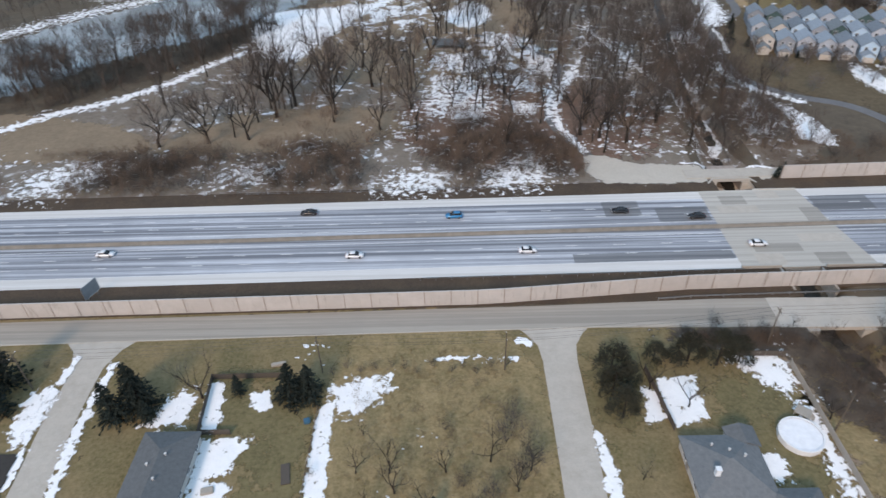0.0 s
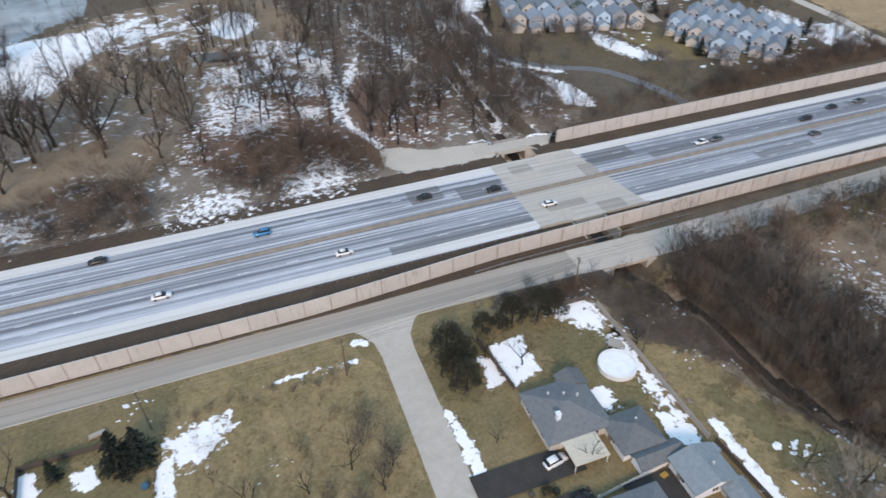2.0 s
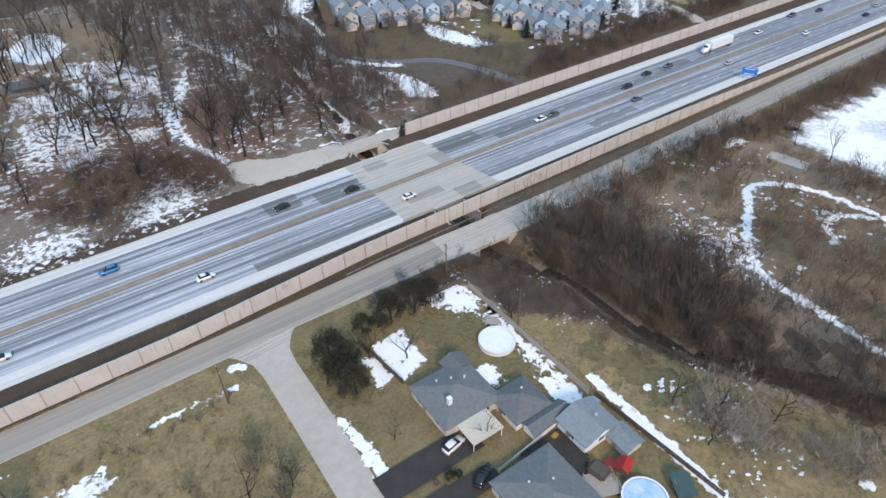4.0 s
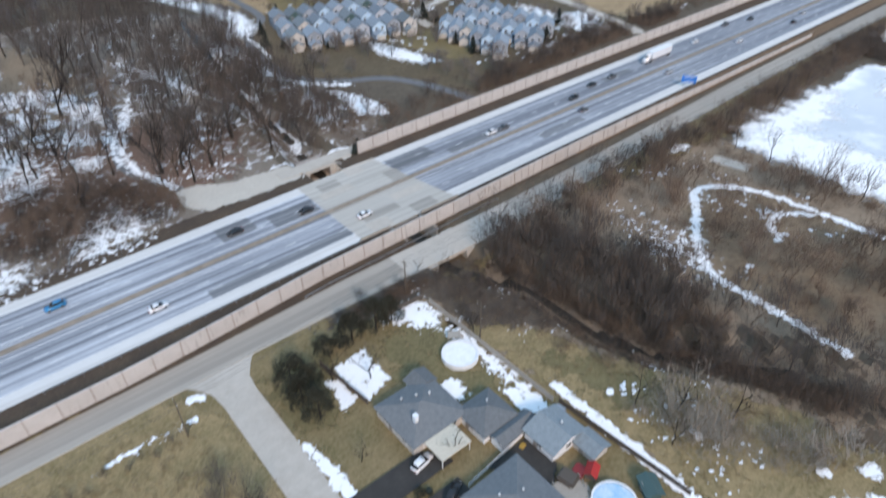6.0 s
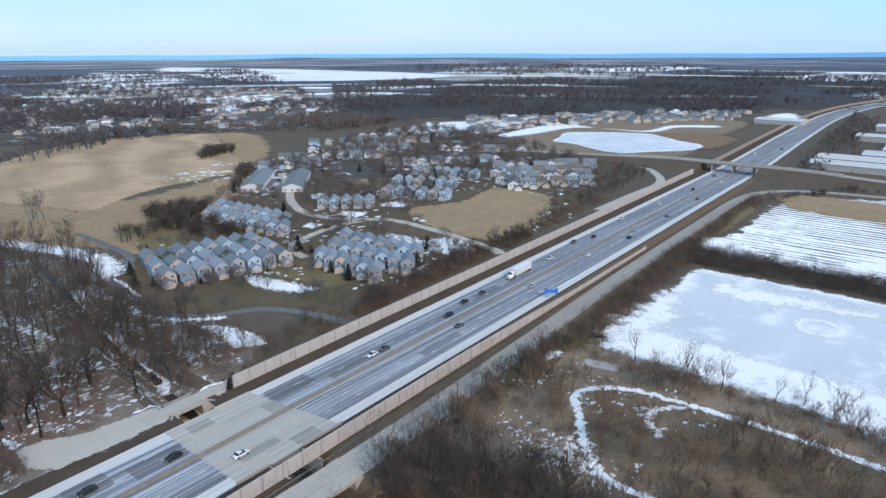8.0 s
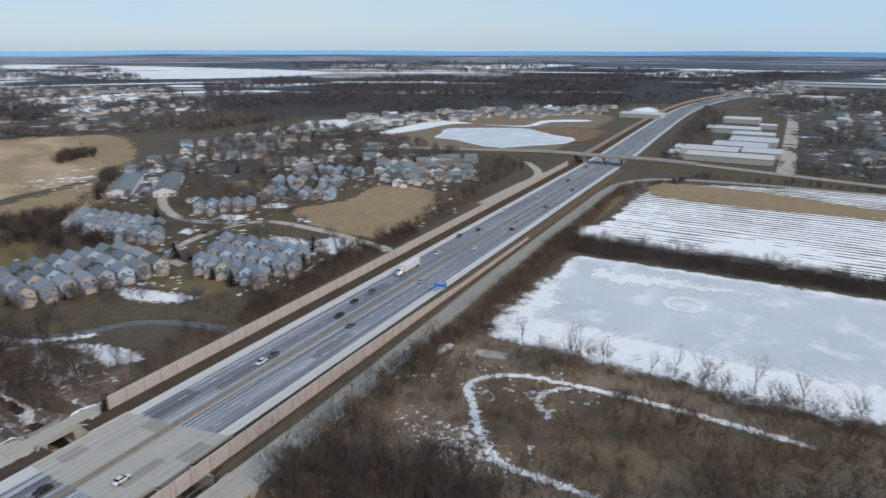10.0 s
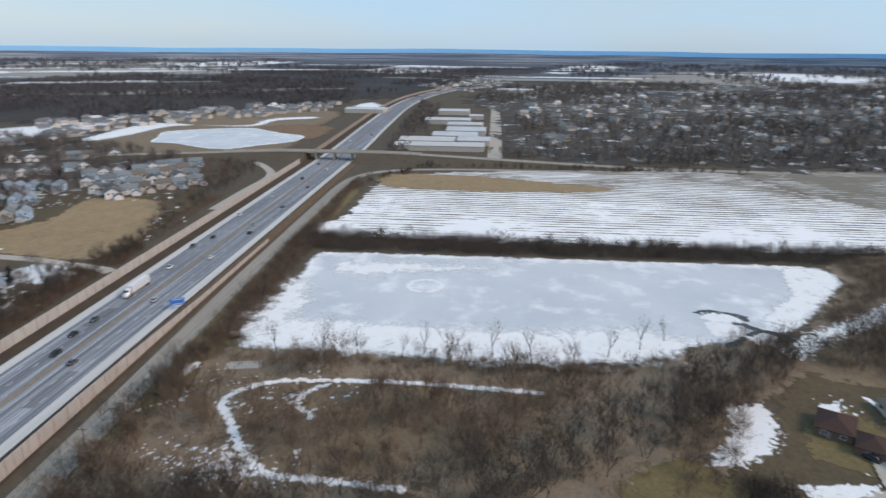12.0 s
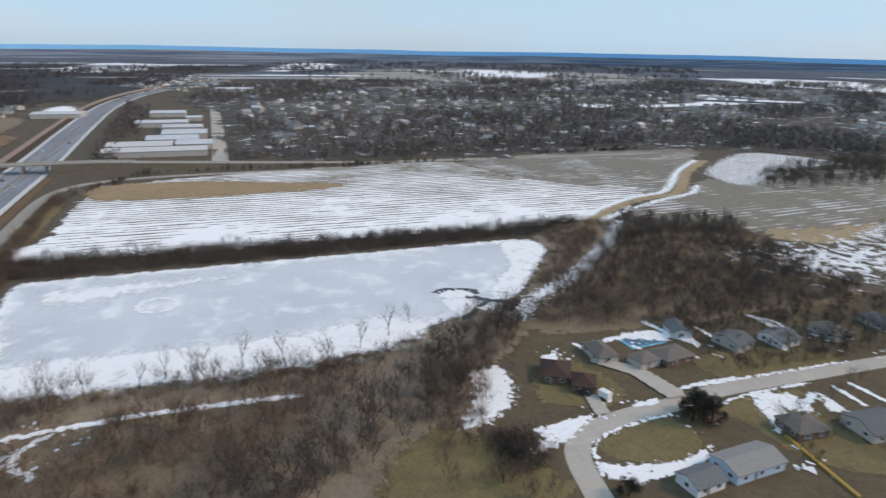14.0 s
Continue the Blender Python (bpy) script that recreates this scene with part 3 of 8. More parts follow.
tagged(new("frontage_bridge_abutment", box_mesh("frontage_bridge_abutment", M_CONCRETE, (74, 79.5, 99.6, 110.5, -4.5, -0.3), (89, 94, 99.6, 110.5, -4.5, -0.3))), "concrete abutments under the frontage bridge", "bridge", "", "structure")


def street(name, pts, half, mat, label, flare=None, z=0.09):
    line = curve_through(pts, 3)
    w = np.full(len(line), half)
    if flare:
        d = np.linalg.norm(line - line[0], axis=1)
        w = half + flare * np.clip(1 - d / 9.0, 0, 1) ** 2
    return ribbon(name, line, w, -w, z, mat, 0.3, label)


street("road_side_east", [(21.8, 102.4), (21.9, 92), (21.9, 76), (21.7, 40), (22, 0), (22, -120)], 3.6, M_STREET, "pale concrete side street", 5.0)
street("road_side_west", [(-77.6, 100.2), (-77.4, 92), (-76.9, 78), (-75.2, 60), (-73, 20), (-70, -60)], 3.2, M_STREET, "pale concrete side street", 5.0)
street("road_park", [(143, 387), (141, 321), (124, 299), (115, 275), (111.8, 253), (112.5, 235), (123.2, 219.5), (140, 209.5), (148.5, 194), (152.6, 177), (153, 171)], 2.2, M_PATHROAD, "narrow dark winding park road")
street("road_condo_loop", [(262, 174), (265, 178), (270, 198), (276, 229), (277, 266), (261, 289), (256, 320), (272, 356), (300, 394), (334, 448)], 3.0, M_STREET, "pale residential road")
street("road_condo_spur", [(268, 278), (255, 281), (233, 280), (208, 272), (198, 258), (196, 248)], 2.6, M_STREET, "pale residential road")
street("road_ramp", [(556, 262), (560, 233), (547, 211), (513, 187), (484, 178), (440, 178), (380, 177)], 3.4, M_STREET, "pale curving slip road")
street("road_court", [(105, -77), (112, -78.2), (120, -80), (127, -84), (132, -93), (134.5, -106), (135.3, -120), (138, -140), (137.6, -170), (136.7, -210), (134, -300), (130, -420)], 3.4, M_STREET, "pale concrete residential court")
street("road_industry", [(600, 1), (800, 1.5), (1133, 3.5)], 7, M_STREET, "straight pale access road")
street("road_trail", [(43.5, 178), (37, 192), (34.6, 206), (37.6, 222), (42, 240), (44, 256), (38, 268), (26, 282), (12, 292)], 1.5, M_PATHROAD, "narrow grey park path through the woods")
patch("gravel_turnout", [(179, 106), (194, 107), (192, 101), (186, 95), (180, 97)], 1.2, M_GRAVEL, 0.05, label="pale gravel turnout beside the frontage road", smooth_line=False)
tagged(new("concrete_pad", box_mesh("concrete_pad", M_STREET, (-2.6, 2.6, -5.2, 5.2, -0.1, 0.3), (-2.3, 2.3, 5.2, 6.4, -0.1, 0.15))), "pale concrete pad with a step in rough grass", "concrete pad").matrix_basis = pose(181.6, 79, 0, 0, 0, 12)
# gravel pull-off north of the highway
patch("gravel_lot", [(42, 178.5), (40.5, 167), (46, 161.2), (60, 160.2), (94, 161.6), (96, 167), (84, 169.3), (57, 172.2), (48, 177.6)], 1.0, M_GRAVEL, 0.1, label="pale gravel pull-off beside the woods", smooth_line=False)
ribbon("gravel_culvert", along(70, 99), 24.6, 29.5, 0.26, M_STREET, 0.8, "gravel track over the culvert", "track")

# ---- the overpass and its banks ----
OVER = curve_through([(540, 560), (548, 430), (558, 330), (568, 240), (573, 190), (574, 120), (572, 60), (566, -40), (562, -130), (556, -260), (550, -420)], 6)
oz = 0.12 + 7.0 * np.clip(np.minimum((OVER[:, 1] + 130) / 220.0, (420 - OVER[:, 1]) / 220.0), 0, 1)
overpass = tagged(new("overpass"), "long concrete road overpass crossing the highway", "bridge", "", "structure")
ribbon("roadway", OVER, 5.5, -5.5, 0, M_FRONTAGE, 0.9, zs=oz + 0.1, parent=overpass)
for sgn in (1, -1):
    sel = (OVER[:, 1] > 60) & (OVER[:, 1] < 250)
    ribbon("railing", OVER[sel], sgn * 5.6, sgn * 5.3, 0, M_CONCRETE, 1.0, zs=oz[sel] + 1.0, parent=overpass)
for yy in (131.0, 147.0, 163.5):
    for dx in (-4, 0, 4):
        part("pier", box_mesh("pier", M_CONCRETE, (573.6 + dx - 0.5, 573.6 + dx + 0.5, yy - 0.5, yy + 0.5, 0, 6.4)), overpass)
    part("pier_cap", box_mesh("pier_cap", M_CONCRETE, (568.4, 579, yy - 0.6, yy + 0.6, 6.0, 6.5)), overpass)
for k, sel in enumerate((OVER[:, 1] >= 166, OVER[:, 1] <= 129)):
    ln, hz = OVER[sel], oz[sel]
    v, f = [], []
    for (x, y), h in zip(ln, hz):
        v += [(x - 6 - 2.2 * h, y, 0.0), (x - 6, y, h - 0.05), (x + 6, y, h - 0.05), (x + 6 + 2.2 * h, y, 0.0)]
    for i in range(len(ln) - 1):
        f += [(4 * i + j, 4 * i + j + 1, 4 * i + 5 + j, 4 * i + 4 + j) for j in range(3)]
    f += [(0, 1, 2, 3), (len(v) - 4, len(v) - 3, len(v) - 2, len(v) - 1)]
    tagged(new("embankment_%d" % (k + 1), mesh_of("embankment", v, f, M_GROUND)), "dark grassed bank carrying the overpass road", "embankment", "", "structure")

# ---- ground covers ----
G = "ground"
patch("ground_woods_north", [(-200, 158), (-100, 156.5), (20, 157), (42, 160), (100, 168), (120, 185), (116, 220), (108, 260), (125, 300), (118, 345), (60, 380), (-20, 372), (-60, 350), (-86, 300), (-112, 248), (-165, 206), (-200, 190)], 4, M_WOODFLOOR, 0.02, label="brown leaf litter under bare woods", cell=4)
patch("ground_woods_rust", [(-22, 202), (0, 178), (40, 172), (66, 186), (72, 215), (35, 236), (-6, 228)], 8, M_REDFLOOR, 0.03, label="rust-brown leaf litter with snow specks")
patch("ground_clearing", [(-170, 183), (-108, 183.5), (-102, 194), (-120, 207), (-168, 217)], 3, M_DIRT, 0.045, label="tan bare clearing beside the woods")
patch("ground_clearing_brown", [(-100, 187), (-40, 185), (-12, 200), (-32, 217), (-72, 215)], 6, M_DIRT, 0.04, label="brown worn ground under open trees")
patch("ground_park", [(-86, 300), (-60, 260), (-20, 232), (10, 240), (40, 260), (45, 320), (10, 370), (-60, 352)], 10, M_DIRT, 0.033, label="worn grass of a small park")
patch("ground_brush_south", [(95, 98), (170, 100), (196, 84), (192, 0), (194, -48), (226, -92), (200, -112), (168, -72), (140, -66), (122, -36), (106, 18), (96, 44), (88, 80)], 6, M_BRUSHFLOOR, 0.02, label="brown brushy ground between creek and pond", cell=4)
patch("ground_rust_south", [(150, 74), (172, 62), (174, 20), (168, -14), (140, 0), (128, 40), (134, 62)], 8, M_LOOPFLOOR, 0.03, label="rust-brown brush floor inside the path's loop")
patch("ground_lawn_south", [(-160, 100.5), (80, 99.5), (76, 88), (80, 62), (88, 40), (98, 18), (120, -30), (112, -70), (70, -140), (0, -160), (-150, -60)], 3, M_LAWN, 0.022, label="dormant olive-brown lawns of a suburb", cell=5)
patch("ground_lawn_court", [(104, -40), (126, -46), (146, -66), (160, -78), (182, -90), (200, -118), (186, -170), (180, -280), (100, -300), (60, -170)], 4, M_YARD, 0.026, label="dormant lawns round a residential court", cell=5)
patch("ground_field_tan", [(95, 450), (122, 384), (140, 345), (165, 362), (172, 450), (262, 672), (200, 700), (100, 560)], 10, M_TANFIELD, 0.028, label="tan rough field")
patch("ground_lawn_olive", [(116, -28), (140, -40), (144, -56), (126, -66), (112, -74), (104, -58)], 4, M_OLIVE, 0.03, label="olive lawn beside the brush")
patch("ground_court_island", [(124, -87), (130, -97), (130, -115), (117, -117), (112, -107), (116, -90)], 1.5, M_OLIVE, 0.03, label="olive lawn inside the court's bend")
patch("ground_court_north", [(148, -84), (158, -86), (176, -104), (168, -108), (146, -112), (140, -100)], 2.5, M_OLIVE, 0.03, label="olive lawn round the brown house")
patch("ground_court_yards", [(141, -150), (158, -146), (158, -178), (142, -196)], 3, M_OLIVE, 0.03, label="olive front yards along the court")
patch("ground_court_south", [(131, -130), (122, -134), (98, -140), (92, -160), (120, -158), (131, -164)], 3, M_OLIVE, 0.03, label="olive back yards south of the court")
patch("ground_creekside", [(68.5, 92), (78, 92), (86, 70), (90, 48), (102, 30), (104, 14), (80, 20), (72, 40)], 4, M_BRUSHFLOOR, 0.036, label="tan grass along the creek")
patch("ground_bank_dark", [(44, 100), (84, 98.5), (93, 76), (95, 52), (86, 64), (75, 74), (70, 78), (69.6, 91), (54, 94)], 2.5, M_DARKFLOOR, 0.05, label="dark brushy bank below the frontage road")
patch("ground_creek_meadow", [(69.2, 80), (77, 76), (86, 54), (93, 41), (97, 31), (103, 14), (98, 2), (80, 8), (73, 18), (71.4, 50)], 2.5, M_MEADOW, 0.04, label="tan and olive grass on the creek bank")
patch("ground_yard_green", [(-49, 87), (-30, 88), (-28, 74), (-29, 56), (-38, 54), (-37, 70), (-48, 74)], 5, M_GREEN, 0.032, label="greener lawn of a back yard")
patch("ground_pool_green", [(50, 84), (64, 86), (66, 74), (64, 62), (54, 64), (52, 72)], 5, M_GREEN, 0.032, label="greener lawn round a pool")
patch("ground_street_green", [(27, 92), (40, 96), (36, 76), (28, 74)], 4, M_GREEN, 0.032, label="greener lawn beside a street")
patch("ground_bank_green", [(78, 62), (84, 52), (90, 40), (84, 36), (76, 48)], 4, M_GREEN, 0.046, label="greener grass on the creek bank")
patch("ground_lot_meadow", [(-22, 99), (12, 99), (16, 60), (-22, 56)], 2, M_MEADOW, 0.03, label="tan unmown meadow lot")
patch("ground_lawn_condos", [(114, 236), (112, 262), (124, 296), (150, 335), (260, 400), (430, 300), (415, 205), (280, 184), (165, 174), (152, 190), (146, 206), (128, 220)], 4, M_YARD, 0.024, label="dormant lawns among the townhouses", cell=6)
patch("ground_meadow_condos", [(305, 276), (345, 262), (400, 270), (396, 222), (340, 196), (284, 188), (281, 232)], 4, M_TANFIELD, 0.035, label="pale straw meadow")
patch("ground_meadow_small", [(391, 447), (411, 433), (378, 374), (350, 343), (341, 367)], 4, M_TANFIELD, 0.2, label="pale straw meadow among the houses")
patch("ground_green_condos", [(182, 253), (191, 245), (190, 213), (177, 204), (168, 248)], 2.5, M_OLIVE, 0.035, label="olive lawn before the townhouses")
patch("ground_green_park", [(165, 355), (185, 368), (176, 328), (165, 309), (146, 312)], 3, M_OLIVE, 0.035, label="olive lawn beside the park road")
patch("parking_lot", [(272, 392), (326, 446), (338, 436), (284, 382)], 0.6, M_PATHROAD, 0.05, label="dark parking lot between long low buildings", category="parking lot", smooth_line=False)
patch("ground_field_straw", [(172, 440), (152, 495), (114, 555), (160, 630), (241, 742), (340, 798), (411, 765), (448, 735), (395, 625), (368, 571), (346, 512), (311, 482), (228, 470)], 5, M_SWIRL, 0.036, label="pale harvested straw field", cell=10)
patch("ground_field_rim", [(311, 482), (338, 500), (404, 560), (480, 690), (460, 770), (400, 775), (440, 730), (380, 600)], 8, M_TANFIELD, 0.032, label="brown rough border of the straw field", cell=10)
patch("ground_field_olive", [(140, 380), (169, 448), (225, 452), (306, 474), (290, 423), (218, 374), (163, 340), (144, 325)], 10, M_TANFIELD, 0.03, label="brown field beside the straw field")
patch("ground_verge_pond", [(128, 100), (250, 107), (420, 109), (480, 108), (445, 97), (300, 97), (205, 92)], 3, M_LAWN, 0.03, label="grassy bank beside the frontage road")
patch("ground_straw_far", [(482, 90), (462, 78), (455, 45), (455, -10), (463, -80), (476, -84), (496, -30), (512, 22), (509, 84)], 5, M_TANFIELD, 0.14, label="tan stubble beyond the snow field")
patch("ground_straw_creek", [(266, -292), (249, -332), (284, -400), (308, -400), (310, -366), (296, -316)], 10, M_STRAW, 0.032, label="tan rough grass beyond the creek")
strip("ground_creek_grass", [(312, -196), (350, -238), (372, -281), (385, -320), (451, -382), (497, -439)], 4.5, 3.0, M_STRAW, 0.2, None, "tan grass along the creek between the fields")
patch("ground_pond_end", [(231, -118), (263, -144), (284, -160), (310, -165), (335, -215), (322, -226), (286, -196), (246, -152), (224, -124)], 4, M_BRUSHFLOOR, 0.03, label="dark brushy ground at the pond's end")
patch("ground_woods_creek", [(206, -100), (238, -142), (296, -204), (278, -285), (222, -255), (186, -262), (184, -170), (188, -118)], 5, M_LOOPFLOOR, 0.02, label="dark brush floor along the creek")

RX, RY, RR = 260.0, 29.0, 7.5
# ---- pond, snow field, far waters ----
patch("pond", [(198, 83), (206, 88), (240, 84.5), (292, 88), (302, 80), (303, 33), (304, -68), (305, -146), (298, -156), (284, -156), (263, -140), (231, -115), (216, -86), (211, -70), (198, -48), (194, -20), (194, 11), (196, 50)], 9, M_ICE, 0.05, label="frozen pond of grey ice with drifted snow", category="pond", cell=3)
patch("ground_snow_field", [(334, 96), (378, 90), (433, 91), (463, 88), (502, 70), (524, 36), (538, -20), (545, -60), (547, -106), (555, -155), (545, -203), (520, -209), (467, -227), (430, -258), (400, -300), (334, -212), (330, -60)], 6, M_FIELD, 0.04, label="ploughed field with snow in its furrows", cell=5)
patch("ground_stubble", [(470, -222), (548, -212), (576, -322), (594, -396), (577, -471), (543, -470), (464, -389), (395, -323), (352, -240), (335, -205), (407, -240)], 8, M_STUBBLE, 0.037, label="ploughed stubble with thin snow", cell=8)
patch("ground_stubble_east", [(330, -236), (382, -322), (425, -390), (420, -560), (340, -560), (280, -400), (284, -300)], 8, M_STUBBLE, 0.034, label="ploughed stubble with thin snow", cell=8)
patch("far_pond", [(722, 390), (742, 385), (773, 336), (780, 300), (762, 278), (738, 248), (721, 220), (677, 217), (640, 246), (617, 263), (617, 288), (645, 336), (650, 364), (687, 376)], 4, M_ICE, 0.5, label="far frozen pond", category="pond", cell=8)
patch("river", [(-177, 236), (-159, 261), (-138, 283), (-108, 311), (-91, 336), (-60, 380), (-90, 420), (-143, 362), (-183, 326), (-208, 291), (-260, 240), (-240, 200)], 1.5, M_RIVER, 0.03, label="river with painted pale and dark reflections", category="water", cell=4)
patch("pond_inlet", [(242.3, -79.7), (245.8, -86.8), (239.7, -100.3), (234.6, -99), (236, -87.2)], 0.9, M_WATER2, 0.09, cell=1.0, label="dark open water at the pond's outlet", category="water")
strip("pond_channel", [(234.2, -86.6), (232.1, -95.9), (227.1, -99.5), (223.7, -106.4), (215.7, -110.3)], 1.6, 0.8, M_WATER2, 0.1, 1.0, "dark open channel leaving the pond", "water")
strip("pond_channel_fork", [(212, -84), (219.3, -92), (226, -99)], 1.3, 0.7, M_WATER2, 0.1, 1.0, "dark fork of the channel", "water")
for key, pts in (("a", [(233.6, -81.9), (234.4, -90.4), (226.5, -94.9), (218.7, -90.1), (220.1, -81.5)]), ("b", [(220.2, -93.1), (222.7, -99.1), (221.3, -104), (214.4, -100.5), (214.3, -94.8)])):
    patch("snow_islet_" + key, pts, 1.2, M_SNOW, 0.12, label="snow-covered islet in the pond's outlet", category="snow", kind="stuff")
strip("snow_pond_ring", [(RX + RR * math.cos(a), RY + RR * math.sin(a)) for a in np.linspace(0, 6.283, 14)], 1.2, 0.9, M_SNOW, 0.12, 0.7, "ring of drifted snow on the ice", "snow", "stuff")
for key, lo_y, hi_y in (("south", 12, 190), ("north", 188, 340)):
    strip("creek_" + key, CREEK[(CREEK[:, 1] > lo_y) & (CREEK[:, 1] < hi_y)][::2], 1.7, 0.6, M_WATER, 0.12, 1.3, "narrow dark creek in its bed", "water")

def south_wall_y(x):
    return hy(x) - np.interp(x, [-500, 8, 55, 200, 600], [27.5, 27.3, 24.3, 23.4, 22.6])


def north_wall_y(x):
    return hy(x) + np.interp(x, [90, 300, 520], [23.4, 24.5, 26.0])


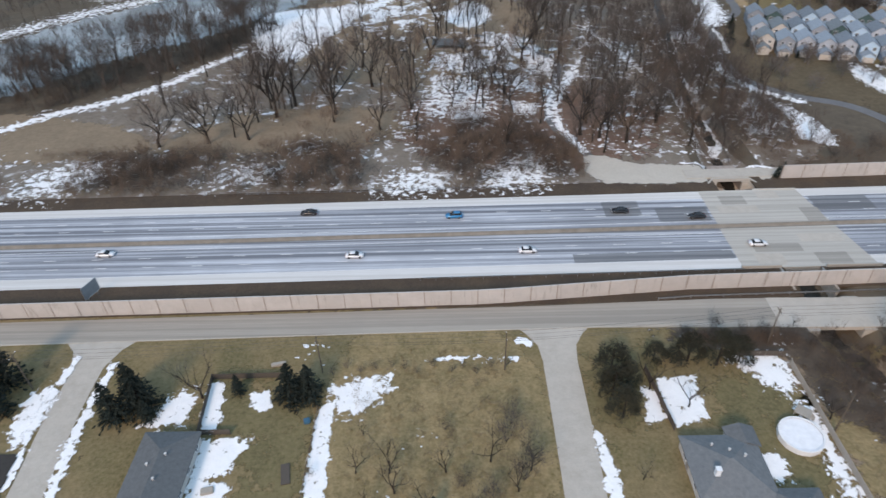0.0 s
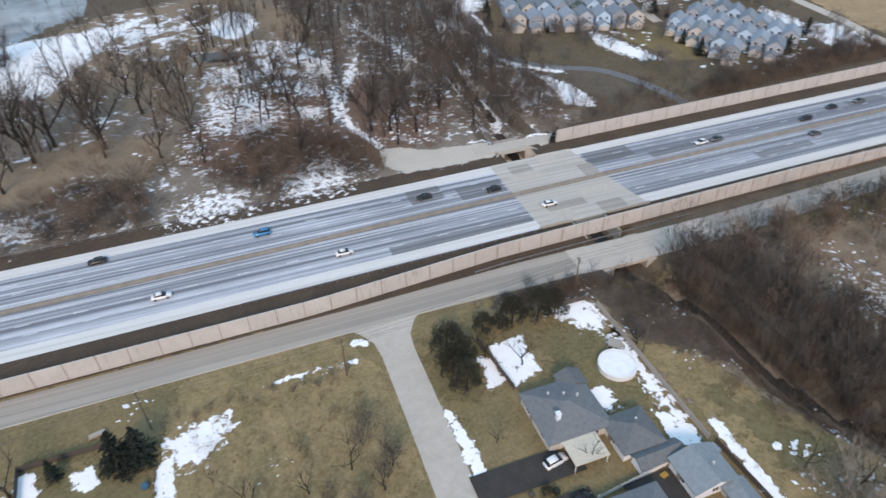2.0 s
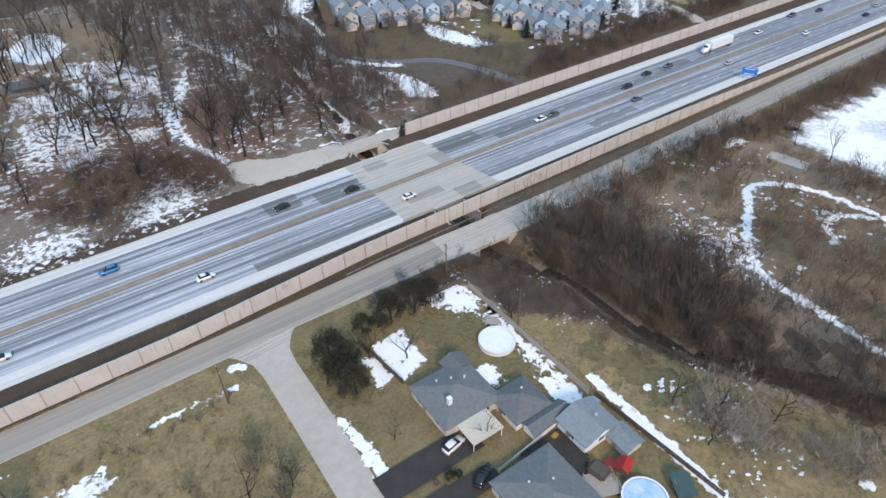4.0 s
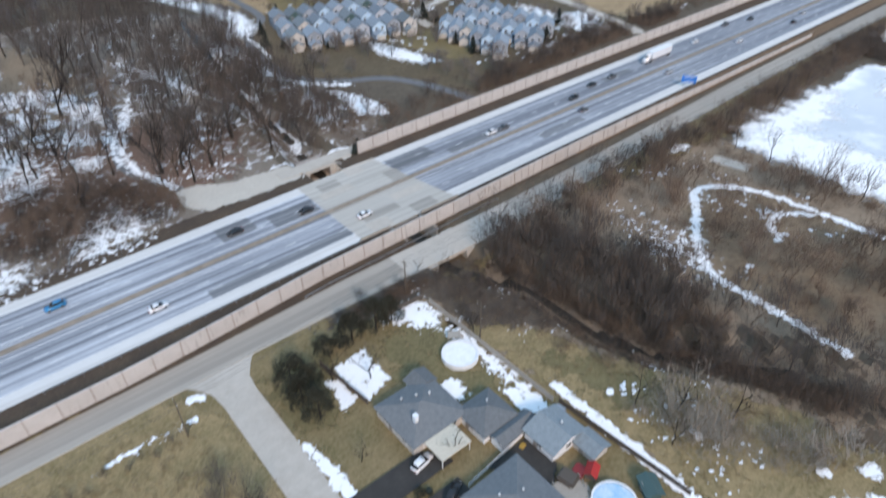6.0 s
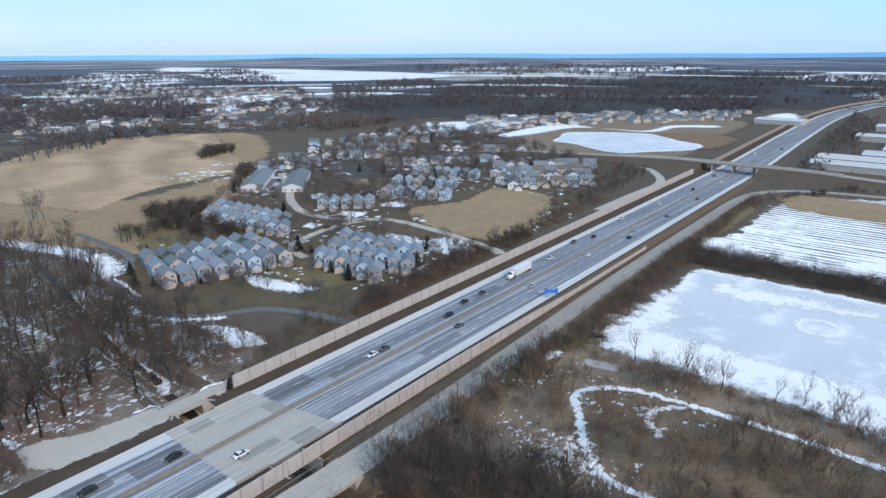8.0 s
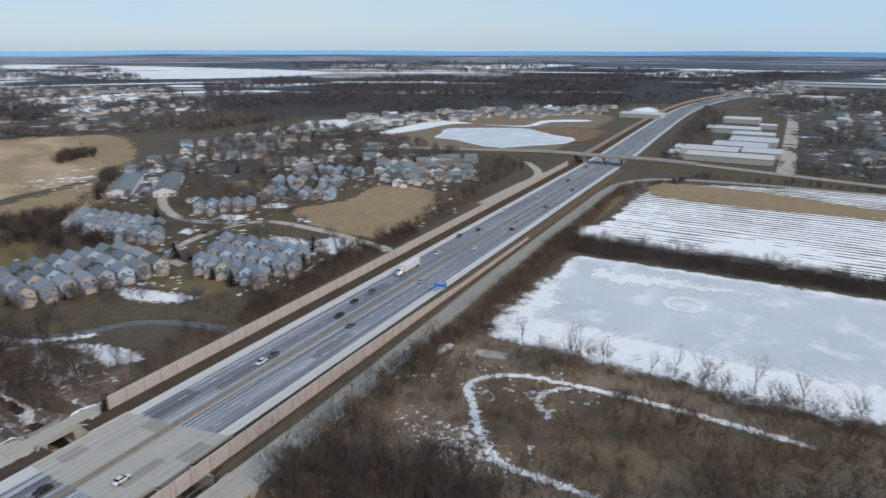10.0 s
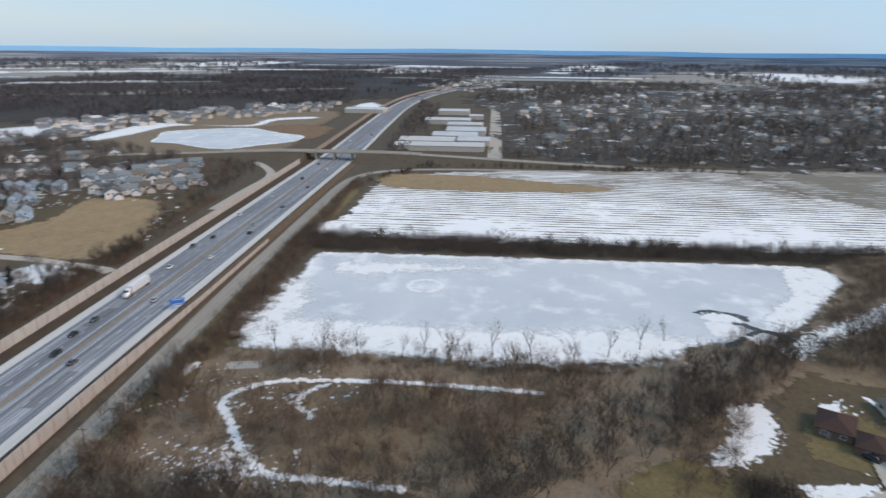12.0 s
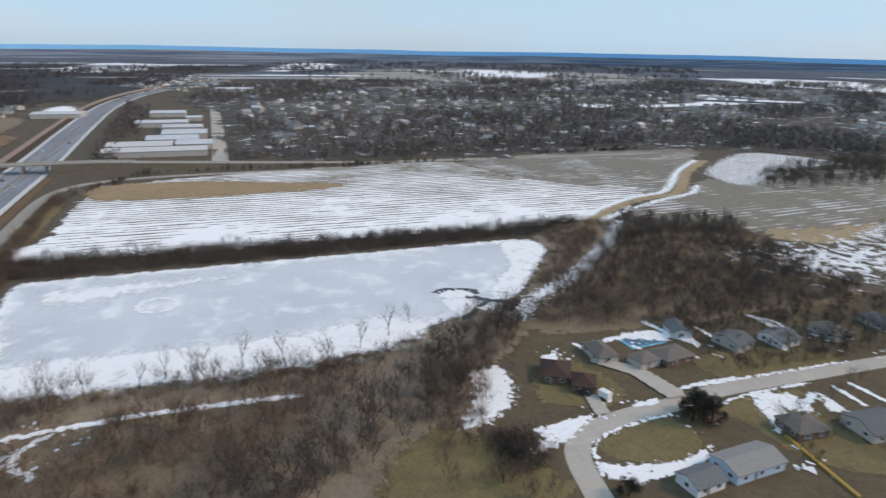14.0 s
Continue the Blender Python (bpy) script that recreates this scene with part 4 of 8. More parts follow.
# ---- snow lying about ----
SNOW_SPOTS = {
    "edge_a": ([(-134, 160), (-130, 176), (-112, 182), (-104, 172), (-116, 160)], 6),
    "edge_b": ([(-76, 166), (-70, 176), (-54, 178), (-46, 172), (-50, 166), (-64, 163)], 6),
    "edge_c": ([(-24, 159), (-16, 171), (0, 170), (2, 160), (-10, 156)], 5),
    "edge_d": ([(-54, 184), (-48, 195), (-40, 190), (-43, 180)], 5),
    "woods_wide_b": ([(10, 256), (30, 252), (30, 272), (12, 274)], 31),
    
    "woods_wide_e": ([(-40, 316), (-20, 314), (-18, 334), (-36, 334)], 31),
    "river_far_a": ([(-212, 300), (-184, 332), (-146, 366), (-150, 378), (-190, 346), (-220, 310)], 5),
    "river_far_b": ([(-180, 360), (-150, 392), (-170, 400), (-200, 372)], 6),
    "park_field": ([(-92, 302), (-90, 331), (-62, 338), (-45, 341), (-28, 350), (-46, 318), (-57, 288), (-66, 264), (-80, 272)], 3),
    "park_ring": ([(-1, 321), (4, 336), (11, 344), (19, 334), (21, 319), (16, 306), (9, 300), (2, 308)], 2),
    "woods_a": ([(-10, 214), (-8, 240), (8, 244), (16, 226), (15, 208), (6, 200)], 5),
    "slope_a": ([(84, 182), (84, 200), (89, 214), (92, 200), (89, 184)], 2.8),
    "slope_b": ([(86, 222), (90, 250), (96, 262), (98, 246), (93, 226)], 2.8),
    "slope_c": ([(98, 190), (102, 206), (108, 216), (109, 200), (105, 188)], 2.8),
    "slope_d": ([(96, 270), (102, 292), (110, 300), (107, 280)], 3),
    "pavilion_a": ([(14, 284), (24, 292), (34, 284), (26, 274)], 3),
    "pavilion_b": ([(-12, 262), (4, 268), (20, 256), (4, 246)], 4),
    "woods_b": ([(8, 160), (12, 176), (26, 184), (34, 173), (23, 158)], 4.5),
    "woods_c": ([(38, 264), (43, 260), (40, 247), (34, 245)], 2),
    "woods_d": ([(21, 220), (33, 214), (26, 206)], 3),
    "woods_e": ([(2, 268), (14, 262), (12, 250), (-2, 256)], 4),
    "woods_f": ([(24, 240), (40, 236), (38, 226), (22, 230)], 4),
    "park_road_a": ([(115, 214), (120, 209.5), (125, 187), (121.5, 180), (113, 186), (116, 198)], 1.5),
    "condo_a": ([(161, 249), (165, 235), (170, 209), (162, 211.5), (155, 232)], 2),
    "condo_b": ([(248, 218), (268, 214), (262, 196), (246, 200)], 3),
    "drive_pad": ([(40.6, 86.6), (48, 87.4), (47.6, 76.8), (41, 74.6)], 0.6),
    "drive_side": ([(37, 84), (39.6, 83.8), (39.8, 77), (36, 75)], 0.7),
    "street_side": ([(25.7, 75), (27.2, 72), (28.2, 60), (26.2, 52), (25.6, 60)], 0.6),
    "meadow_a": ([(-24.8, 85), (-21, 88), (-14, 88.7), (-13, 85), (-18.4, 78.6), (-22.8, 78.8)], 1.6),
    "meadow_b": ([(-26.6, 81), (-23.8, 82.3), (-23.6, 70.6), (-22.6, 56), (-26.2, 56), (-26.8, 73)], 0.6),
    "yard_a": ([(-50, 87.2), (-47.2, 87.6), (-45.4, 75.4), (-48.6, 74.8)], 0.5),
    "yard_b": ([(-41.1, 84.1), (-37.4, 85.6), (-36.2, 80.5), (-38.8, 79)], 0.6),
    "yard_c": ([(-60, 77), (-57.2, 83), (-53, 85.8), (-51.5, 81.5), (-52.9, 76.6)], 1.4),
    "yard_d": ([(-48, 73.4), (-38.2, 73.4), (-39.3, 70.8), (-41.2, 66.5), (-46.8, 63)], 1.2),
    "yard_e": ([(-47.2, 65), (-40.8, 65), (-39.4, 58), (-46.4, 58)], 0.8),
    "west_lawn": ([(-86, 77.5), (-86, 85), (-81.6, 88), (-80.3, 84), (-80.6, 76), (-82.5, 72)], 1.2),
    "pool_side": ([(64.8, 80), (67.8, 80), (68, 62), (67.4, 51), (65.4, 51), (65.8, 60)], 1.2),
    "pool_yard": ([(53.5, 69), (57.6, 68.5), (57.2, 63), (53.8, 63.4)], 0.8),
    "fence_strip": ([(71, 55.5), (73.2, 53.8), (73.4, 44), (73, 31), (72, 18), (70.4, 18), (70.6, 36), (71, 46)], 0.5),
    "yard_f": ([(62.8, 60), (65.5, 58.6), (67.6, 51), (65.2, 50.1), (62.4, 53.2)], 0.6),
    "cedar_yard": ([(56, 92), (67.5, 92.4), (67, 82.5), (63, 83)], 2.2),
    "corner": ([(13.5, 99.6), (16.6, 97.5), (16, 95.5), (13, 97.6)], 0.5),
    "brush_blob": ([(141.5, -56), (160, -68.5), (171, -69.5), (173, -80), (161, -80.6), (149, -74), (142.5, -64)], 1.6),
    "brush_west": ([(126, 72), (136, 70), (140, 66), (132, 58), (127, 52), (124, 60)], 5),
    "turnout": ([(172, 96), (177, 94), (183, 93.5), (180, 98)], 1.0),
    "court_a": ([(126, -66), (131, -76), (136, -86), (132, -88), (127, -78)], 1.2),
    "court_b": ([(118, -83), (114.8, -89), (111.6, -106), (115, -117), (109.3, -111), (107.3, -89), (112, -83)], 1.0),
    "court_e": ([(136.2, -74.3), (136.8, -82.6), (137.6, -95), (135, -93), (131, -84), (129.3, -77)], 0.8),
    "court_f": ([(138.8, -108), (139.8, -118), (137, -117), (136.8, -109)], 0.6),
    "court_g": ([(130.7, -145.8), (127, -154), (118, -147), (113.7, -139.4), (121, -142)], 1.2),
    "court_h": ([(128, -168), (116, -168), (117.8, -162.6)], 1.0),
    "court_i": ([(173, -153), (164, -154), (166, -157), (175, -157)], 0.8),
    "court_j": ([(182, -193), (170, -193.4), (165, -183), (153, -182), (156, -188), (168, -198)], 1.2),
    "court_k": ([(180, -131), (172, -148), (175, -150), (183, -136)], 0.9),
    "court_l": ([(180, -112), (171, -115), (171.6, -116.6), (181, -114)], 0.5),
    "condo_c": ([(188, 257), (193, 255), (181, 243), (178, 247)], 1.0),
    "condo_d": ([(254, 246), (256, 221), (249, 217), (246, 233)], 2.0),
    "condo_e": ([(255, 208), (261, 190), (247, 185), (244, 199)], 2.0),
    "condo_f": ([(266, 300), (274, 306), (280, 290), (272, 286)], 1.4),
    "condo_g": ([(300, 296), (312, 300), (318, 284), (308, 282)], 1.6),
    "condo_h": ([(286, 350), (298, 362), (306, 350), (296, 342)], 1.6),
    "condo_i": ([(232, 296), (242, 300), (244, 290), (234, 288)], 1.0),
    "bank_a": ([(78.6, 45.8), (80, 46.2), (80.4, 44.8), (79, 44.4)], 0.4),
    "bank_b": ([(82, 29.8), (84, 30.4), (84.2, 27.6), (82.6, 27.2)], 0.5),
    "bank_c": ([(92, 10.6), (94.6, 9.6), (94, 8), (91.6, 9)], 0.5),
    "bank_d": ([(98, 6), (102, 4.6), (101, 2), (98, 3.4)], 0.6),
    "pond_inlet_side": ([(243, -86), (240, -94), (234, -98), (232, -88), (236, -80)], 1.6),
    "creek_right": ([(459, -409), (527, -510), (502, -553), (452, -563), (440, -487), (391, -395), (417, -385)], 5),
    "stubble_edge": ([(260, -349), (275, -390), (247, -353)], 5),
    "pond_shore": ([(196, 84), (206, 89), (220, 82), (219, 60), (218, 30), (217, 0), (219, -30), (221, -50), (220, -66), (209, -70), (197, -49), (193, -20), (193, 11), (195, 50)], 5),
    "pond_north": ([(206, 90), (240, 89), (262, 88), (250, 78), (228, 74), (216, 78)], 6),
    "pond_drift": ([(268, 60), (284, 74), (290, 40), (286, 0), (280, 20), (276, 44)], 6),
    "pond_east": ([(284, -156), (300, -156), (302, -140), (290, -134), (268, -128), (246, -112), (236, -104), (232, -113), (262, -139)], 2.0),
    "court_c": ([(141.4, -128), (141.6, -150), (143.6, -152), (143.4, -130)], 0.7),
    "court_d": ([(133, -146), (124, -150), (118, -158), (128, -160), (133, -154)], 1.6),
    "pool_deck": ([(178.6, -118), (181.4, -132), (181.6, -147), (176, -152), (172, -147), (179, -144), (178, -130)], 1.0),
    "brown_yard": ([(170, -96), (175, -98), (176, -104), (170.5, -101.8)], 0.8),
    "creek_edge": ([(238, -264), (238, -297), (239, -338), (212, -298), (218, -270)], 31),
    "pool_yard_low": ([(52.6, 33.8), (54.7, 30.7), (53.7, 25.3), (50.8, 26.7)], 0.8),
    "yard_far_end": ([(84, 8), (92, 4), (100, -4), (90, -6)], 1.6),
}
for key, (pts, w) in SNOW_SPOTS.items():
    patch("snow_" + key, pts, w, M_DRIFT if key in ("pond_north", "pond_drift", "pond_shore", "pond_east") else M_SNOW if w < 3.4 else M_BLOTSNOW if w > 30 else M_THINSNOW, 0.09, label="patch of old melting snow", category="snow", kind="stuff")
for key, pts, half, w in (
        ("park_strip", [(-158, 205), (-145, 217), (-130, 226), (-112, 243.5), (-100, 263), (-88, 277)], 2.2, 2.2),
        ("road_edge_a", [(125, 319), (112.5, 294), (107, 269), (107.6, 255), (107.8, 240), (113, 225), (125, 213)], 1.7, 1.2),
        ("road_edge_b", [(120, 292), (119, 276), (116, 262)], 0.9, 0.6),
        ("path_loop", [(125.4, 20), (125.9, 28), (126.8, 36), (127, 44), (128.6, 54), (139, 64.5), (151, 72), (157, 77), (165, 75.6), (172, 66), (174, 52), (175.4, 30), (175, 16), (174, -4), (173, -16)], 1.15, 0.8),
        ("path_inner", [(172, 49), (166, 55), (158, 54), (153.6, 49)], 1.0, 0.9),
        ("wall_foot", [(x, north_wall_y(x) + 1.3) for x in range(104, 262, 12)], 0.55, 0.7),
        ("trail", [(56, 262), (46, 240), (36, 218), (36, 199), (43, 181)], 0.8, 1.6),
        ("trail_side", [(43, 180), (37.5, 196), (38.4, 216), (44.4, 232), (50, 246)], 1.2, 1.4),
        ("woods_line", [(62, 300), (72, 262), (80, 230), (84, 205), (80, 180)], 1.0, 2.6),
        ("creek_line", [(208, -104), (226, -124), (246, -152), (286, -196), (322, -226)], 3.0, 3.5),
        ("creek_upper", [(340, -216), (356, -236), (378, -276), (392, -314), (456, -376), (500, -430)], 2.6, 2.6),
        ("creek_lower", [(326, -216), (344, -246), (366, -292), (378, -326), (400, -350)], 2.2, 2.6),
        ("north_trail", [(62, 560), (72, 520), (92, 438), (120, 369), (129, 324), (122, 300)], 5.0, 3.4),
        ("curb_west", [(-81, 95), (-81.6, 80), (-79.8, 64)], 0.7, 0.6),
        ("curb_west_b", [(-72, 92), (-72.4, 78), (-70.6, 60)], 0.9, 0.7),
        ("court_bar_a", [(128.9, -176.5), (117.6, -175.7)], 0.9, 0.4),
        ("court_bar_b", [(128.6, -183.4), (117.0, -183.9)], 0.9, 0.4),
        ("court_bar_c", [(127, -166), (122, -157), (118, -148)], 1.2, 0.8),
        ("court_eave_a", [(189, -149), (178, -151), (170, -153.5)], 1.2, 0.6),
        ("court_eave_b", [(179, -165), (168.7, -165.4)], 0.9, 0.5),
        ("court_eave_c", [(182, -194), (172, -198.7), (162, -194.5)], 1.2, 0.8),
        ("court_kerb_a", [(142, -128), (141.8, -150), (141, -172), (140.4, -196)], 0.6, 0.7),
        ("court_kerb_b", [(131.6, -132), (133.2, -150), (133, -170)], 0.6, 0.7),
        ("court_kerb_c", [(113, -82.6), (122, -85.6), (127.4, -92), (130, -104), (130.8, -116)], 0.5, 0.7),
        ("gravel_edge", [(70, 171.6), (84, 170.2), (96, 168)], 0.5, 0.4),
        ("meadow_hedge", [(-6, 92.6), (4, 92.9), (13, 92.4)], 0.3, 0.8)):
    strip("snow_" + key, pts, half, w, M_SNOW, 0.1, None, "line of old snow along a way", "snow", "stuff")
# loose scraps of snow
rng = np.random.default_rng(5)


MEADOW = np.array([(305, 276), (400, 270), (396, 222), (340, 196), (284, 188), (281, 232)], float)


def scraps(name, x0, x1, y0, y1, count, size):
    v, f = [], []
    centres = rng.random((max(3, count // 9), 2)) * (x1 - x0, y1 - y0) + (x0, y0)
    for i in range(count):
        c = centres[rng.integers(len(centres))] + rng.normal(0, 1, 2) * size * 7
        if abs(c[1] - hy(c[0])) < 20 or (38 < c[0] < 98 and 158 < c[1] < 174) or inside_of(MEADOW, c[None])[0]:
            continue
        n, r = rng.integers(6, 10), size * rng.lognormal(0, 0.5)
        z = float(ground_z(c)[0]) + 0.2
        k = len(v)
        v.append((*c, z + 0.05))
        for j in range(n):
            a = 6.283 * j / n
            rr = r * rng.uniform(0.3, 1.4)
            v.append((c[0] + rr * math.cos(a) * 1.3, c[1] + rr * math.sin(a), z))
            f.append((k, k + 1 + j, k + 1 + (j + 1) % n))
    ob = new(name, mesh_of(name, v, f, M_SCRAP))
    return tagged(ob, "scattered scraps of old snow", "snow", "", "stuff")


M_SCRAP = plain("snow_scraps", (0.82, 0.84, 0.88), (0.7, 0.72, 0.75), 0.8, 0.6, 0, 0.1, False)
scraps("snow_scraps_woods", -150, 100, 158, 300, 700, 0.28)
scraps("snow_scraps_woods", -30, 60, 156, 230, 420, 0.35)
scraps("snow_scraps_brush", 124, 180, 40, 98, 200, 0.35)
scraps("snow_scraps_creek", 66, 92, 60, 99, 90, 0.2)
scraps("snow_scraps_lawn", -90, 70, 40, 96, 90, 0.2)
scraps("snow_scraps_tangle", 72, 100, 10, 50, 80, 0.25)
scraps("snow_scraps_condos", 150, 420, 190, 330, 330, 0.85)
scraps("snow_scraps_suburb", 260, 620, 260, 540, 900, 1.3)
scraps("snow_scraps_town", 640, 1500, -700, -30, 420, 2.2)
scraps("snow_scraps_court", 100, 185, -220, -90, 130, 0.5)
scraps("snow_scraps_park_road", 60, 112, 180, 300, 520, 0.5)
scraps("snow_scraps_bank", 78, 92, 24, 40, 30, 0.22)

# ---- far country: woods, suburbs, snow-covered fields ----
FAR_SPOTS = (
    ("far_woods_a", [(690, 782), (798, 623), (989, 424), (1145, 286), (1740, 370), (2000, 1072), (1780, 1388), (1296, 1462)], 60, M_FARWOOD, "distant bare woods"),
    ("far_woods_b", [(1300, 290), (1560, 150), (2300, 30), (3000, -200), (3200, 800), (2100, 900)], 80, M_FARWOOD, "distant bare woods"),
    ("far_woods_c", [(-100, 1300), (500, 900), (640, 1040), (700, 1340), (200, 1900)], 60, M_FARWOOD, "distant bare woods"),
    ("far_suburb_a", [(660, -14), (1020, -4), (1300, 60), (1700, -40), (2000, -500), (1900, -1500), (900, -1100), (610, -480), (590, -100)], 40, M_FARTOWN, "distant suburb under bare trees"),
    ("far_suburb_b", [(150, 1000), (420, 770), (700, 760), (1200, 1500), (700, 2000), (100, 1600)], 50, M_FARTOWN, "distant suburb under bare trees"),
    ("far_suburb_c", [(500, -600), (900, -1100), (1900, -1500), (1500, -2600), (300, -1600)], 60, M_FARTOWN, "distant suburb under bare trees"),
    ("far_suburb_d", [(440, 330), (600, 250), (760, 440), (740, 600), (560, 560), (420, 480), (330, 420)], 20, M_FARTOWN, "suburb ground under bare trees"),
    ("far_suburb_e", [(598, -300), (640, -470), (720, -900), (540, -760), (470, -640), (560, -490)], 20, M_FARTOWN, "suburb ground under bare trees"),
    ("far_straw_a", [(1800, 1400), (2300, 1900), (3400, 2400), (3700, 1500), (2500, 1000)], 60, M_HAZEFIELD, "distant straw fields"),
    ("far_straw_b", [(2000, -500), (2700, -500), (3100, -1200), (2400, -1700), (1950, -1400)], 60, M_HAZEFIELD, "distant straw fields"),
    ("far_straw_c", [(820, 440), (1000, 400), (1010, 270), (960, 235), (770, 225), (640, 210), (600, 240), (560, 300), (650, 430)], 12, M_DIRT, "rough straw ground round the far pond"),
    ("far_rust", [(795, 294), (828, 238), (789, 204), (707, 203), (694, 222), (730, 232), (764, 272)], 8, M_RUST, "rust-brown weeds beside the far pond"),
)
for k, (n, pts, w, mm, lab) in enumerate(FAR_SPOTS):
    patch(n, pts, w, mm, 0.05 + 0.012 * k, label=lab, cell=max(10, w / 2))
FAR_SNOW = (
    ("a", [(1400, 1800), (2186, 1704), (2387, 2814), (2263, 4016), (1900, 3600), (1500, 2500)], 40), ("b", [(857, 2092), (1113, 2006), (1556, 2816), (1248, 3026)], 40),
    ("c", [(634, 1323), (790, 1364), (1047, 1255), (970, 1164), (869, 1162), (734, 1107), (644, 962), (600, 959), (598, 1030), (685, 1092), (720, 1180), (608, 1204)], 10), ("d", [(667, 447), (792, 454), (815, 431), (801, 390), (779, 412), (700, 417), (653, 427)], 4),
    ("e", [(800, 373), (812, 320), (889, 315), (924, 266), (902, 259), (871, 300), (817, 304), (796, 324)], 4), ("f", [(1116, -649), (1070, -800), (1120, -960), (1307, -1113), (1185, -1189), (1076, -1192), (1054, -1030), (1034, -892), (1018, -665)], 8),
    ("g", [(1000, 180), (1090, 240), (1180, 230), (1100, 195)], 8), ("h", [(2500, 300), (3300, 200), (3500, 500), (2600, 520)], 30),
    ("i", [(2300, -900), (2900, -1100), (2700, -1400), (2200, -1150)], 30), ("j", [(1500, -1700), (2100, -1900), (1900, -2300), (1300, -2000)], 30),
    ("k", [(3000, 1300), (3900, 1200), (4000, 1600), (3100, 1650)], 40), ("l", [(2700, -200), (3700, -420), (3700, -640), (2800, -420)], 40),
    ("m", [(580, 560), (700, 600), (820, 520), (720, 500)], 12))
for key, pts, w in FAR_SNOW:
    patch("far_snow_" + key, pts, w, M_SNOW, 0.2, label="distant snow-covered field", category="snow", kind="stuff", cell=max(5, w / 3))

# the plain beyond two kilometres, its colour blued to stand for haze
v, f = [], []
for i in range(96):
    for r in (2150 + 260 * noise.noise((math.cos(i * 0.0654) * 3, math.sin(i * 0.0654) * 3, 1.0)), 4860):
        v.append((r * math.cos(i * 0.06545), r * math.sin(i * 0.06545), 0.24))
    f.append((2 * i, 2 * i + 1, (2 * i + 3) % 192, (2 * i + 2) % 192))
tagged(new("ground_far_plain", mesh_of("ground_far_plain", v, f, M_HAZEPLAIN)), "plain towards the horizon, blue-grey with painted haze", "ground", "", "structure")
# a patchwork of far fields and woods, wider across than deep, haze mixed into their tones
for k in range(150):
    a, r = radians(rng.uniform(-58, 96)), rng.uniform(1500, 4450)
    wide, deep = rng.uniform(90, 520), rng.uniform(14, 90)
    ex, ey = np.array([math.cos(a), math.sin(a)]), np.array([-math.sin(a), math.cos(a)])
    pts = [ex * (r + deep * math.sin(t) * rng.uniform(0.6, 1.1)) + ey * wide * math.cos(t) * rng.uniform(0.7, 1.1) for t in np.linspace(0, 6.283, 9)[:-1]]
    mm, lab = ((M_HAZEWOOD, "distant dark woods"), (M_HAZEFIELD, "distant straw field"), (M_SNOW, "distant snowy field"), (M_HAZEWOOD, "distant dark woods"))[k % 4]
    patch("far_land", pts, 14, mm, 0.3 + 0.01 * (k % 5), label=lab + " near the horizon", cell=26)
# the horizon: a low rim of far land painted haze-blue, and a nearer one hazed grey
def rim(name, radius, height, sway, mat, label):
    v, f = [], []
    N = 480
    for i in range(N):
        a = 6.28318 * i / N
        h = height + sway * (math.sin(a * 9 + 1) + 0.6 * math.sin(a * 23) + noise.noise((a * 14, radius, 0)))
        for r, z in ((radius, -5), (radius + 20, h), (radius + 60, h - 6)):
            v.append((r * math.cos(a), r * math.sin(a), z))
    for i in range(N):
        j = (i + 1) % N
        f += [(3 * i, 3 * j, 3 * j + 1, 3 * i + 1), (3 * i + 1, 3 * j + 1, 3 * j + 2, 3 * i + 2)]
    tagged(new(name, mesh_of(name, v, f, mat)), label, "horizon", "", "structure")


rim("backdrop_horizon", 4850, 76, 2.5, earth("far_hazed_land", (0.22, 0.60, 0.94), (0.25, 0.61, 0.94), (0.18, 0.54, 0.9), 0.002, 0.01), "low rim of far wooded land painted haze-blue")
m, nt, bsdf, out = nodes_of("hazed_rim_land")
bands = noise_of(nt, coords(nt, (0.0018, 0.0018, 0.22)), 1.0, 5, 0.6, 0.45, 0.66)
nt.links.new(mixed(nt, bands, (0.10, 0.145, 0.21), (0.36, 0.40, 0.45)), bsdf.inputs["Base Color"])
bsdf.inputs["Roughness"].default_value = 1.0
rim("backdrop_far_land", 4620, 50, 3.5, m, "rim of far fields and woods with haze in its colour")

# ---- noise walls of precast panels between posts ----
PANEL_MESH = box_mesh("panel", M_WALL, (0.0, 5.88, -0.13, 0.13, 0.0, 4.15), (0.0, 5.88, -0.17, 0.17, 4.15, 4.32))
POST_MESH = box_mesh("post", M_POST, (-0.11, 0.11, -0.21, 0.21, 0.0, 4.3))


def noise_wall(name, x0, x1, f_y, label, low=None):
    wall = tagged(new(name), label, "noise wall", "", "structure")
    x = x0
    while x < x1:
        ya, yb = float(f_y(x)), float(f_y(x + 6.1))
        turn = math.degrees(math.atan2(yb - ya, 6.1))
        tall = Matrix.Diagonal((1, 1, float(np.interp(x, *low)) if low else 1.0, 1))
        part("post", POST_MESH, wall, "", pose(x, ya, 0.0, 0, 0, turn) @ tall)
        m = pose(x, ya, 0.02 * math.sin(x), 0, 0, turn) @ pose(0.11, 0, 0) @ tall
        part("panel", PANEL_MESH, wall, "", m)
        x += 6.1
    return wall


noise_wall("wall_south", -208, 316, south_wall_y, "long pinkish concrete noise wall of panels", ([150, 180, 230, 316], [1.0, 0.85, 0.5, 0.36]))
noise_wall("wall_north", 96.5, 545, north_wall_y, "long pinkish concrete noise wall of panels")

